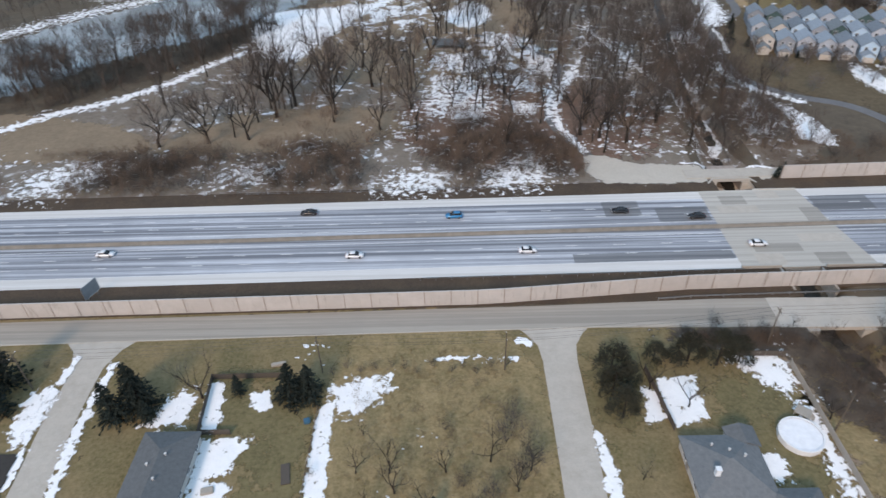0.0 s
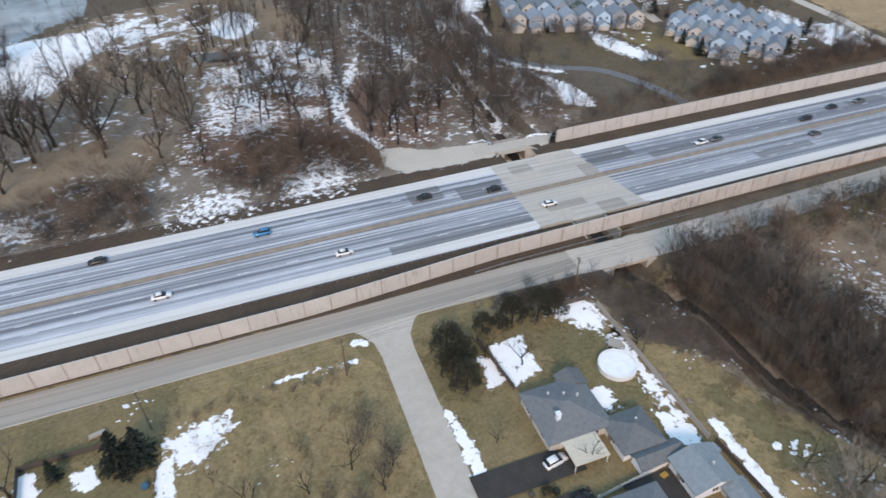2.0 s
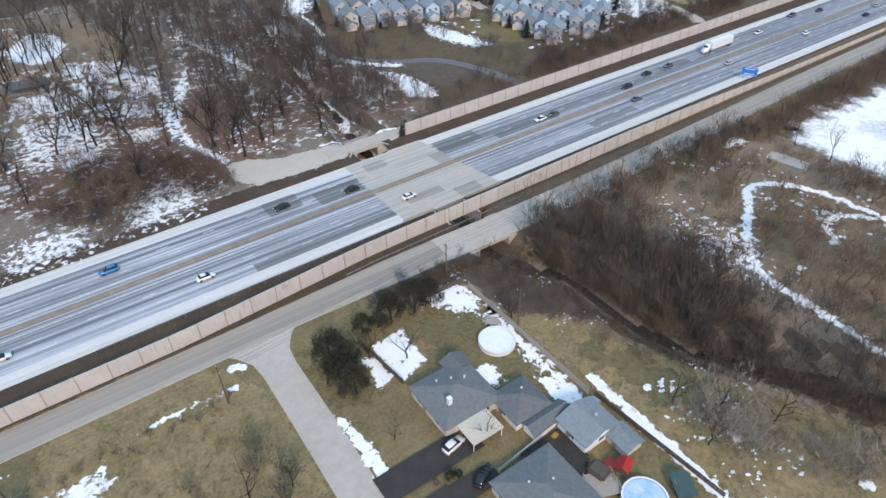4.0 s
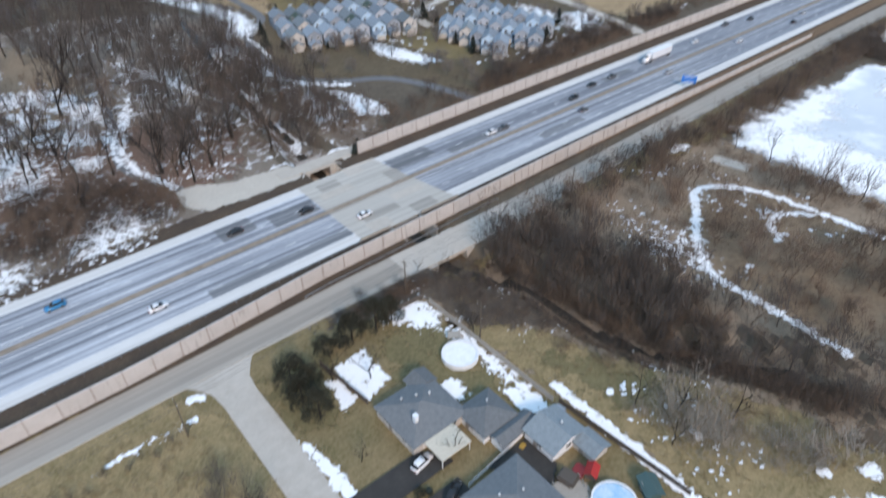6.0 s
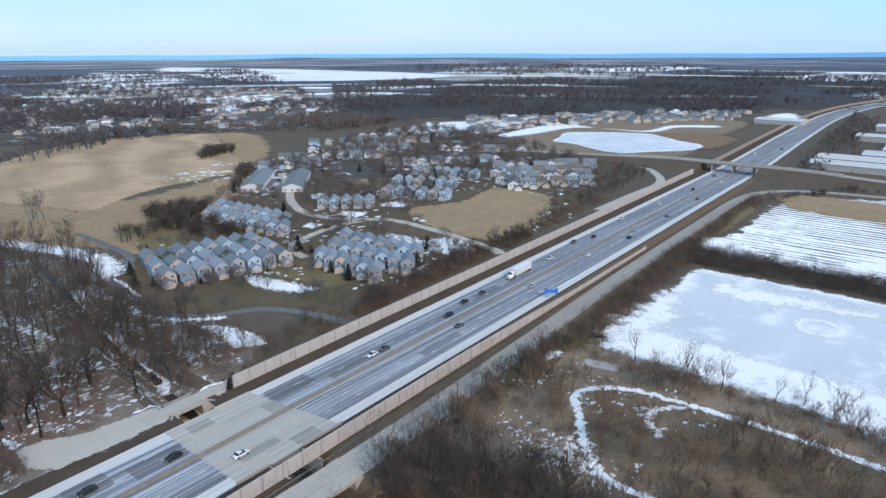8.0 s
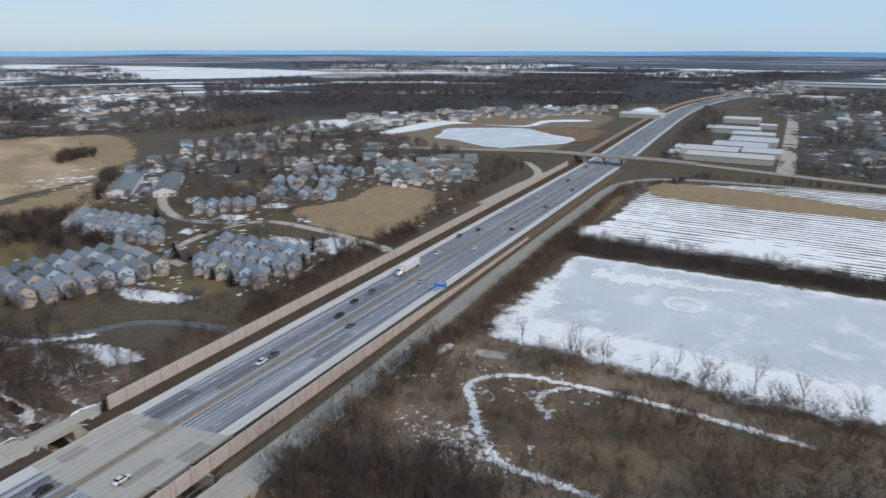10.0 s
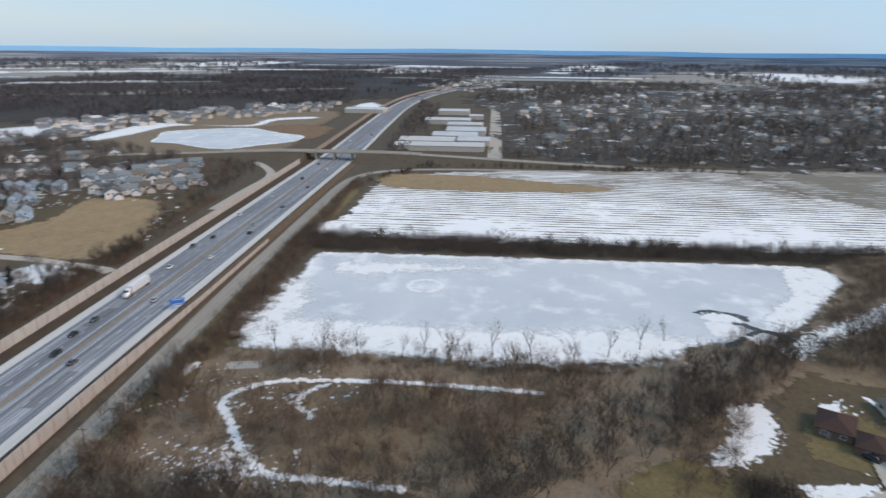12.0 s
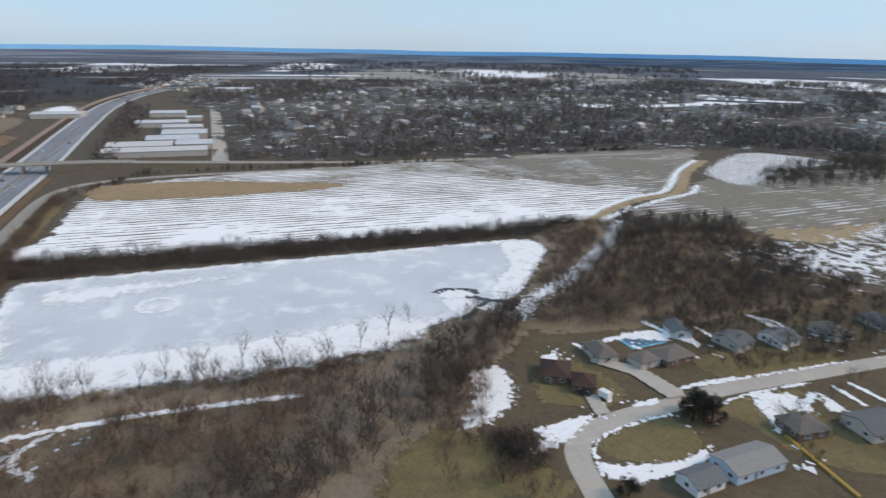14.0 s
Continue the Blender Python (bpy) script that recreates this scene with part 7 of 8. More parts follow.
house("garage", 62.4, 45.1, 8.2, 7.0, 2.8, 1.5, False, True, M_SHINGLE_BLUE, M_SIDING, 0, "blue-grey gabled garage with white walls", "near homes", ((1.2, -0.5, 4.0),), None, True, True, "garage")
house("garden_shed", 65.7, 39.1, 4.0, 4.6, 2.2, 0.9, False, True, M_SHINGLE_BLUE, M_SIDING_TAN, 0, "small blue-grey garden shed", "near homes", (), None, False, True, "shed")
house("garden_shed", 66.8, 27.0, 2.6, 3.6, 2.0, 0.6, False, True, M_SIDING_GREEN, M_SIDING_GREEN, -30, "small dark green garden shed beside a pool", "near homes", (), None, False, True, "shed")
house("bungalow", 46.6, 38.2, 12.6, 14.4, 2.9, 2.2, True, True, M_SHINGLE, M_SIDING_TAN, 0, "grey hip-roofed bungalow beside a dark drive", "near homes", ((-2, 3, 4.2), (1.5, 1, 4.6)), None)
house("bungalow", -52.3, 61.4, 9.6, 23.4, 2.9, 1.9, True, True, M_SHINGLE, M_SIDING_TAN, 0, "long dark grey hip-roofed ranch house", "near homes", ((1.2, 6, 4.4), (-1.4, 4, 4.4), (0.8, 1, 4.6), (-1.0, -3, 4.5)), None)
canopy = tagged(new("patio_canopy"), "square cream patio canopy on thin posts", "canopy")
canopy.matrix_basis = pose(45.6, 56.0, 0)
part("roof", box_mesh("roof", M_CANVAS, (-3.4, 3.4, -2.9, 2.9, 2.5, 2.68), (-3.45, 3.45, -2.95, -2.85, 2.4, 2.72), (-3.45, 3.45, 2.85, 2.95, 2.4, 2.72)), canopy)
for sx in (-3.2, 3.2):
    for sy in (-2.7, 2.7):
        part("post", box_mesh("post", M_TRIM, (sx - 0.06, sx + 0.06, sy - 0.06, sy + 0.06, 0, 2.5)), canopy)
for nm, pts, lab in (("driveway_main", [(25, 58.6), (40, 58.4), (44.5, 56), (44, 53.6), (25, 53.4)], "dark asphalt driveway"), ("driveway_rear", [(49, 48), (58, 48), (58.4, 41.4), (53.6, 38), (53, 46)], "dark asphalt yard behind a bungalow"),
                     ("driveway_second", [(25, 50.4), (43, 49.4), (43, 46.2), (25, 46.6)], "dark asphalt driveway"), ("driveway_west", [(-100, 70), (-81.6, 70.5), (-80, 58), (-100, 56)], "dark asphalt driveway")):
    patch(nm, pts, 0.3, M_DRIVE, 0.03, label=lab, category="driveway", smooth_line=False)

# round pools
def round_pool(x, y, r, h, fill, label):
    pool = tagged(new("round_pool"), label, "pool")
    pool.matrix_basis = pose(x, y, 0)
    n = 36
    ring = [(math.cos(6.28319 * i / n), math.sin(6.28319 * i / n)) for i in range(n)]
    V = [(c * r, s * r, 0) for c, s in ring] + [(c * r, s * r, h) for c, s in ring] + [(c * (r - 0.12), s * (r - 0.12), h) for c, s in ring] + [(c * (r - 0.12), s * (r - 0.12), 0.2) for c, s in ring]
    F = [(k * n + i, k * n + (i + 1) % n, (k + 1) * n + (i + 1) % n, (k + 1) * n + i) for k in range(3) for i in range(n)]
    part("pool_wall", mesh_of("pool_wall", V, F, M_SIDING), pool)
    V = [(c * q, s * q, z) for q, z in ((r + 0.08, h), (r + 0.08, h + 0.09), (r - 0.25, h + 0.09), (r - 0.25, h)) for c, s in ring]
    part("rim", mesh_of("rim", V, F, M_TRIM), pool, "white rim")
    V = [(0, 0, h - 0.12)] + [(c * (r - 0.2), s * (r - 0.2), h - 0.16) for c, s in ring]
    part("cover", mesh_of("cover", V, [(0, 1 + i, 1 + (i + 1) % n) for i in range(n)], fill), pool)
    for i in range(0, n, 3):
        c, s = ring[i]
        part("upright", box_mesh("upright", M_TRIM, (c * (r + 0.04) - 0.05, c * (r + 0.04) + 0.05, s * (r + 0.04) - 0.05, s * (r + 0.04) + 0.05, 0, h)), pool)
    return pool


round_pool(62.6, 71.9, 3.9, 1.25, M_SCRAP, "round above-ground pool covered with snow")
# pale blotches in the blue are white reflections put into the colour
M_POOL_GLINT = plain("glinting_pool_water", (0.16, 0.42, 0.66), (0.55, 0.66, 0.76), 0.5, 0.25, 0, 0.05)
round_pool(60.0, 29.2, 3.9, 1.2, M_POOL_GLINT, "round above-ground pool of blue water with painted white reflections")
deck = tagged(new("pool_deck"), "small snowy wooden pool deck with steps", "deck")
deck.matrix_basis = pose(65.4, 77.2, 0, 0, 0, -40)
for i in range(7):
    part("board", box_mesh("board", M_PALEWOOD, (-1.4, 1.4, -1.2 + i * 0.34, -0.9 + i * 0.34, 1.0, 1.05)), deck)
for i in range(3):
    part("step", box_mesh("step", M_PALEWOOD, (1.4 + i * 0.35, 1.75 + i * 0.35, -0.6, 0.6, 0.7 - 0.3 * i, 0.75 - 0.3 * i)), deck)
for sx, sy in ((-1.3, -1.1), (1.3, -1.1), (1.3, 1.1), (-1.3, 1.1)):
    part("post", box_mesh("post", M_PALEWOOD, (sx - 0.06, sx + 0.06, sy - 0.06, sy + 0.06, 0, 1.9)), deck)

terrace = tagged(new("garden_terrace"), "weathered wooden terrace beside a round pool", "terrace")
terrace.matrix_basis = pose(56.2, 35.4, 0, 0, 0, -20)
for i in range(14):
    part("board", box_mesh("board", M_PALEWOOD, (-2.6, 2.6, -2.4 + i * 0.34, -2.1 + i * 0.34, 0.7, 0.75)), terrace)
for sx in (-2.5, 2.5):
    for sy in (-2.2, 0.0, 2.2):
        part("post", box_mesh("post", M_PALEWOOD, (sx - 0.07, sx + 0.07, sy - 0.07, sy + 0.07, 0, 1.65)), terrace)
    part("rail", box_mesh("rail", M_PALEWOOD, (sx - 0.05, sx + 0.05, -2.3, 2.3, 1.55, 1.65)), terrace)
for i in range(3):
    part("step", box_mesh("step", M_PALEWOOD, (2.6 + i * 0.32, 2.92 + i * 0.32, -0.8, 0.8, 0.46 - 0.2 * i, 0.52 - 0.2 * i)), terrace)
swing = tagged(new("play_frame"), "red and blue garden play frame with a slide", "play frame")
swing.matrix_basis = pose(61.2, 35.2, 0, 0, 0, 25)
for sx in (-1.2, 1.2):
    for sy in (-0.9, 0.9):
        part("post", box_mesh("post", M_WOOD, (sx - 0.06, sx + 0.06, sy - 0.06, sy + 0.06, 0, 2.3)), swing)
part("platform", box_mesh("platform", M_WOOD, (-1.25, 1.25, -0.95, 0.95, 1.2, 1.28)), swing)
part("roof", roof_mesh(2.8, 2.2, 2.3, 0.8, False, False, plain("red_canvas", (0.42, 0.04, 0.035), (0.33, 0.03, 0.03), 0.8, 0.8), 0.1, 0.06), swing, "red canvas roof")
part("slide", mesh_of("slide", [(1.2, -0.35, 1.28), (1.2, 0.35, 1.28), (3.4, 0.35, 0.2), (3.4, -0.35, 0.2), (1.2, -0.35, 1.18), (1.2, 0.35, 1.18), (3.4, 0.35, 0.1), (3.4, -0.35, 0.1)],
                      [(0, 3, 2, 1), (4, 5, 6, 7), (0, 4, 7, 3), (1, 2, 6, 5), (2, 3, 7, 6), (0, 1, 5, 4)], M_POOL_BLUE), swing, "blue plastic slide")

# ---- fences ----
SLAT = {}


def fence(name, x0, y0, x1, y1, h, mat, label, step=2.4, boards=True):
    ob = tagged(new(name), label, "fence")
    L = math.hypot(x1 - x0, y1 - y0)
    ob.matrix_basis = pose(x0, y0, 0, 0, 0, math.degrees(math.atan2(y1 - y0, x1 - x0)))
    n = max(1, round(L / step))
    s = L / n
    key = (h, mat.name)
    if key not in SLAT:
        SLAT[key] = (box_mesh("board", mat, (0.01, 0.27, -0.012, 0.012, 0.06, h)), box_mesh("post", mat, (-0.06, 0.06, -0.07, 0.07, 0, h + 0.08)))
    for z in (0.35, h - 0.3):
        part("rail", box_mesh("rail", mat, (0, L, 0.013, 0.06, z, z + 0.09)), ob)
    if boards:
        k = int(L / 0.28)
        for i in range(k):
            part("board", SLAT[key][0], ob, "", pose(i * L / k, 0, -0.03 * (i % 3 == 0)))
    for i in range(n + 1):
        part("post", SLAT[key][1], ob, "", pose(i * s, 0.0, 0))
    return ob


fence("board_fence", 68.6, 51, 68.4, 89.6, 1.7, M_PALEWOOD, "long weathered grey board fence beside the creek bank")
fence("board_fence", 55, 92.4, 68.4, 92.0, 1.7, M_WOOD, "weathered board fence below the frontage road")
fence("board_fence", 40.4, 74, 38.6, 89, 1.7, M_WOOD, "dark board fence beside the snowy drive")
fence("board_fence", -49.8, 88.4, -35.6, 88.6, 1.6, M_WOOD, "dark board fence at the back of a yard")
fence("board_fence", -48.7, 74.8, -49.8, 88.2, 1.6, M_WOOD, "dark board fence at the side of a yard")
fence("board_fence", -48.3, 74.7, -42.6, 74.7, 1.6, M_WOOD, "dark board fence beside a ranch house")
fence("picket_fence", 43.6, 47.6, 58, 49.0, 1.2, M_TRIM, "white picket fence along a dark drive")
fence("board_fence", 71.4, 22, 69.4, 50, 1.5, M_WOOD, "weathered board fence along the snow strip")
fence("wire_fence", -26.9, 56, -26.9, 80, 1.1, M_WOOD, "low dark fence beside the meadow lot", 2.4, False)
fence("chain_fence", 25, 159.6, -60, 159.0, 1.2, M_STEEL, "low steel fence behind the highway verge", 3.0, False)

# ---- townhouses in staggered rows ----


def townhouse(walls, roof, full=True):
    """A two-storey unit, gable to the front (-y), with a lower gabled garage before it."""
    ob = tagged(new("townhouse"), "two-storey townhouse with a front gable and grey roof", "townhouse", "townhouses")
    part("wall", wall_mesh(6.6, 9.5, 5.4, 2.3, False, True, walls), ob)
    part("roof", roof_mesh(6.6, 9.5, 5.4, 2.3, False, True, roof, 0.35), ob)
    if full:
        part("garage_wall", wall_mesh(4.6, 5.0, 2.7, 1.5, False, True, walls), ob, "", pose(-0.8, -6.6, 0))
        part("garage_roof", roof_mesh(4.6, 5.0, 2.7, 1.5, False, True, roof, 0.3), ob, "", pose(-0.8, -6.6, 0))
        part("garage_door", box_mesh("garage_door", M_SIDING_TAN, (-2.0, 2.0, -0.08, 0.0, 0.05, 2.2)), ob, "", pose(-0.8, -9.1, 0))
        for wx in (-1.5, 1.5):
            window(ob, wx, -4.75, 3.6, 1.1, 1.2, 0)
        window(ob, 2.4, -4.75, 1.0, 1.0, 1.2, 0)
        for wy in (-2, 2.5):
            window(ob, -3.3, wy, 3.4, 1.0, 1.2, -90)
    return ob


def plain_house(walls, roof, wide, deep, across):
    """A two-storey house with a lower garage wing."""
    ob = tagged(new("suburban_house"), "two-storey house with a grey roof", "house", "suburban houses")
    part("wall", wall_mesh(wide, deep, 4.9, 2.4, False, across, walls), ob)
    part("roof", roof_mesh(wide, deep, 4.9, 2.4, False, across, roof, 0.4), ob)
    part("garage_wall", wall_mesh(5.4, 6, 2.7, 1.5, False, True, walls), ob, "", pose(wide / 2 - 1.0, -deep / 2 - 1.6, 0))
    part("garage_roof", roof_mesh(5.4, 6, 2.7, 1.5, False, True, roof, 0.35), ob, "", pose(wide / 2 - 1.0, -deep / 2 - 1.6, 0))
    for wx in (-2.4, 0.4):
        window(ob, wx, -deep / 2, 3.0, 1.2, 1.2, 0)
    return ob


PROTO = [townhouse(w, r) for w, r in ((M_SIDING_GREY, M_SHINGLE_PALE), (M_SIDING_BLUE, M_SHINGLE_PALE), (M_SIDING_GREEN, M_SHINGLE_BLUE), (M_SIDING_TAN, M_SHINGLE_BLUE), (M_SIDING_GREY, M_SHINGLE_PALE))]
SIMPLE = [plain_house(*a) for a in ((M_SIDING, M_SHINGLE_BLUE, 11, 8.5, False), (M_SIDING_TAN, M_SHINGLE_WARM, 10.5, 8, False), (M_SIDING, M_SHINGLE, 9, 11, True), (M_SIDING_BLUE, M_SHINGLE_BLUE, 11, 9, False))]
for o, lab in zip(PROTO, ("blue-grey", "pale blue", "dark green", "warm grey", "blue-grey")):
    o["label"] = lab + " two-storey townhouse with a gabled garage in front"
for o, lab in zip(SIMPLE, ("white", "warm grey", "white", "pale blue")):
    o["label"] = lab + " gabled two-storey house with a grey roof"
used_proto = set()


def put_unit(kinds, i, m):
    o = kinds[i]
    if o.name in used_proto:
        copy_thing(o, m)
    else:
        used_proto.add(o.name)
        o.matrix_basis = m


UNIT_FRONTS = []


def unit_row(x0, y0, x1, y1, turn, order, kinds=PROTO):
    n = len(order)
    for k, i in enumerate(order):
        t = k / max(1, n - 1)
        m = pose(x0 + (x1 - x0) * t, y0 + (y1 - y0) * t, 0, 0, 0, turn) @ pose(0, -1.4 if k % 2 else 0, 0)
        put_unit(kinds, i, m)
        UNIT_FRONTS.extend(tuple((m @ Vector((rng.uniform(-3.4, 3.4), rng.uniform(-11.5, -9.9), 0)))[:2]) for j in range(3))


ORDERS = ((3, 0, 0, 4, 0, 1, 0, 3), (0, 3, 1, 0, 2, 1, 0, 0), (0, 2, 0, 1, 0, 1, 2, 0), (0, 0, 1, 4, 0, 1, 0), (0, 1, 0, 0, 1, 0, 4), (1, 0, 3, 0, 1, 0), (0, 0, 1, 0, 1, 1, 0, 1, 0), (0, 1, 0, 0, 4, 1, 0, 2), (0, 1, 0, 4, 0), (3, 1, 2, 1, 3, 1), (1, 1, 3, 2, 1, 1), (1, 3, 1, 0, 1, 2, 1))
for ((x0, y0), (x1, y1), n), order in zip(UNIT_ROWS, ORDERS):
    turn = math.degrees(math.atan2(y1 - y0, x1 - x0))
    unit_row(x0, y0, x1, y1, -46 if turn < -80 else turn, order)
for x, y in ((297, 428), (315, 403)):
    house("apartment_block", x, y, 15, 66, 4.2, 2.6, False, True, M_SHINGLE_BLUE, M_SIDING, -45, "long low apartment block with a blue-grey roof", "apartment blocks", (), None, True, True, "apartment block")
for x0, y0, x1, y1, n, turn in ((404, 258, 452, 226, 6, -58), (418, 276, 476, 236, 7, -58),
                                (440, 296, 500, 248, 8, -58), (464, 312, 528, 262, 8, -58), (340, 478, 380, 458, 5, -50), (380, 500, 450, 440, 8, -50), (430, 520, 500, 460, 8, -50),
                                (470, 560, 560, 480, 9, -50), (540, 560, 620, 490, 8, -50), (420, 400, 500, 340, 8, -50), (520, 420, 560, 350, 6, -50)):
    for k in range(n):
        t = k / (n - 1)
        jx, jy = rng.normal(0, 1.6, 2)
        put_unit(SIMPLE, int(rng.integers(4)), pose(x0 + (x1 - x0) * t + jx, y0 + (y1 - y0) * t + jy, 0, 0, 0, turn + rng.normal(0, 6)))

thicket("shrubs_townhouses", np.array(UNIT_FRONTS), TANGLES, M_TWIG, 0.35, 0.75, "dark bare shrubs before the townhouses")

# homes round the court
house("bungalow", 161.5, -95.5, 11, 9, 2.9, 2.0, True, False, M_SHINGLE_BROWN, M_BRICK, -30, "brown-roofed brick house above the court", "court homes")
house("bungalow", 152.5, -100.5, 8.5, 7, 2.7, 1.7, True, False, M_SHINGLE_BROWN, M_BRICK, -30, "brown-roofed brick garage wing", "court homes")
house("bungalow", 169.5, -117, 12, 7.4, 2.8, 1.6, True, False, M_SHINGLE_WARM, M_SIDING_TAN, -4, "grey-brown hip-roofed house beside a blue pool", "court homes")
house("garage", 160, -128, 7, 8, 2.7, 1.3, True, True, M_SHINGLE_WARM, M_SIDING_TAN, 8, "low grey hip-roofed garage beside a pool", "court homes", (), None, False, True, "garage")
house("bungalow", 160, -139, 9, 12, 2.8, 1.6, True, True, M_SHINGLE_WARM, M_BRICK, 6, "grey-brown hip-roofed house on the court", "court homes")
house("bungalow", 177, -155, 10, 7, 2.6, 1.6, False, False, M_SHINGLE, M_SIDING, -20, "gabled white house with a dark roof", "court homes")
house("bungalow", 163, -168, 11, 9, 2.8, 1.8, False, True, M_SHINGLE, M_SIDING_TAN, 10, "dark grey gabled house on the court", "court homes")
house("bungalow", 160, -186, 10, 10, 2.8, 1.8, False, True, M_SHINGLE, M_SIDING, 8, "grey gabled house with snow at its eaves", "court homes")
house("bungalow", 159, -210, 12, 9, 2.8, 1.8, True, False, M_SHINGLE_WARM, M_SIDING_TAN, 0, "grey hip-roofed house on the court", "court homes")
house("bungalow", 160, -236, 12, 9, 2.8, 1.8, True, False, M_SHINGLE, M_SIDING_TAN, 0, "dark grey hip-roofed house on the court", "court homes")
house("bungalow", 104.6, -119, 9, 16, 3.0, 1.4, False, True, M_PALESHINGLE, M_SIDING_BLUE, 4, "pale grey low-pitched house with light blue walls", "court homes")
house("bungalow", 102.6, -103, 7, 9, 2.8, 1.5, False, True, M_SHINGLE, M_SIDING, 6, "small dark-roofed house beside the court", "court homes")
house("bungalow", 107, -167, 11, 14, 2.9, 1.9, False, True, M_SHINGLE, M_SIDING_TAN, -4, "dark grey gabled house south of the court", "court homes")
house("bungalow", 113, -146, 9, 10, 2.9, 1.6, True, True, M_SHINGLE_WARM, M_BRICK, -4, "brown-grey hip-roofed house south of the court", "court homes")
house("bungalow", 106, -192, 11, 13, 2.9, 1.8, True, True, M_SHINGLE, M_SIDING, -4, "grey hip-roofed house south of the court", "court homes")
pool = tagged(new("garden_pool"), "rectangular blue garden pool with a dark cover", "pool")
pool.matrix_basis = pose(175.2, -138, 0, 0, 0, 4)
part("coping", box_mesh("coping", M_POOL_BLUE, (-4.6, -3.6, -7.4, 7.4, 0, 0.2), (3.6, 4.6, -7.4, 7.4, 0, 0.2), (-3.6, 3.6, -7.4, -6.2, 0, 0.2), (-3.6, 3.6, 6.2, 7.4, 0, 0.2)), pool, "bright blue pool edge")
part("cover", box_mesh("cover", M_POOL_COVER, (-3.6, 3.6, -6.2, 6.2, 0, 0.14)), pool)
for nm, pts, lab in (("driveway_court", [(137, -96), (147, -98.5), (148, -101), (137.5, -99.6)], "pale concrete driveway"), ("driveway_pool", [(138.6, -122), (155, -120), (166, -112), (168, -114.5), (157, -125), (139, -128)], "pale concrete driveway")):
    patch(nm, pts, 0.4, M_STREET, 0.05, label=lab, category="driveway", smooth_line=False)
trailer = tagged(new("box_trailer"), "small white box trailer parked on a drive", "trailer")
trailer.matrix_basis = pose(144.6, -103.2, 0, 0, 0, 20)
part("body", box_mesh("body", M_TRIM, (-1.8, 1.8, -1.1, 1.1, 0.5, 2.5), (-1.75, 1.75, -1.05, 1.05, 2.5, 2.56)), trailer)
for sy in (-1.0, 1.0):
    part("wheel", box_mesh("wheel", M_DRIVE, (-0.35, 0.35, sy - 0.12, sy + 0.12, 0, 0.7)), trailer)
barrier = tagged(new("yellow_rail"), "low yellow wooden rail along a lawn", "rail")
barrier.matrix_basis = pose(0, 0, 0)
M_YELLOW = plain("yellow_paint", (0.42, 0.26, 0.05), (0.34, 0.2, 0.04), 1.0, 0.7)
ribbon("rail", [(112, -139.6), (105, -138.6), (98, -137.6), (87, -136)], 0.5, -0.5, 0.6, M_YELLOW, 0.6, parent=barrier)

# ---- warehouses beyond the overpass ----
for x, y, w, d, h, rf, lab in ((648, 57, 28, 90, 5.5, M_METALROOF, "long low warehouse with a pale metal roof"), (682, 73, 34, 58, 6, M_METALROOF, "long low warehouse with a pale metal roof"),
                               (688, 24, 34, 34, 6, M_FLATROOF, "white flat-roofed warehouse beyond the overpass"), (726, 46, 36, 50, 6, M_FLATROOF, "white flat-roofed warehouse beyond the overpass"), (772, 36, 40, 46, 6, M_FLATROOF, "white flat-roofed warehouse beyond the overpass"),
                               (828, 40, 30, 44, 6, M_FLATROOF, "white flat-roofed warehouse beyond the overpass"), (880, 66, 34, 60, 6, M_FLATROOF, "white flat-roofed warehouse beyond the overpass"), (1005, 66, 40, 46, 6, M_FLATROOF, "white flat-roofed warehouse beyond the overpass"),
                               (940, 30, 22, 20, 5, M_FLATROOF, "white flat-roofed shed beyond the overpass"), (1010, 205, 40, 60, 6, M_FLATROOF, "white flat-roofed store beside the highway"), (1500, -40, 60, 80, 8, M_FLATROOF, "distant white flat-roofed store"), (1900, -320, 80, 120, 9, M_STRAW, "distant tan flat-roofed store")):
    house("warehouse", x, y, w, d, h, 1.4, False, True, rf if rf is not M_STRAW else M_CANVAS, M_SIDING_TAN, 0, lab, "warehouses", (), None, False, True, "warehouse")

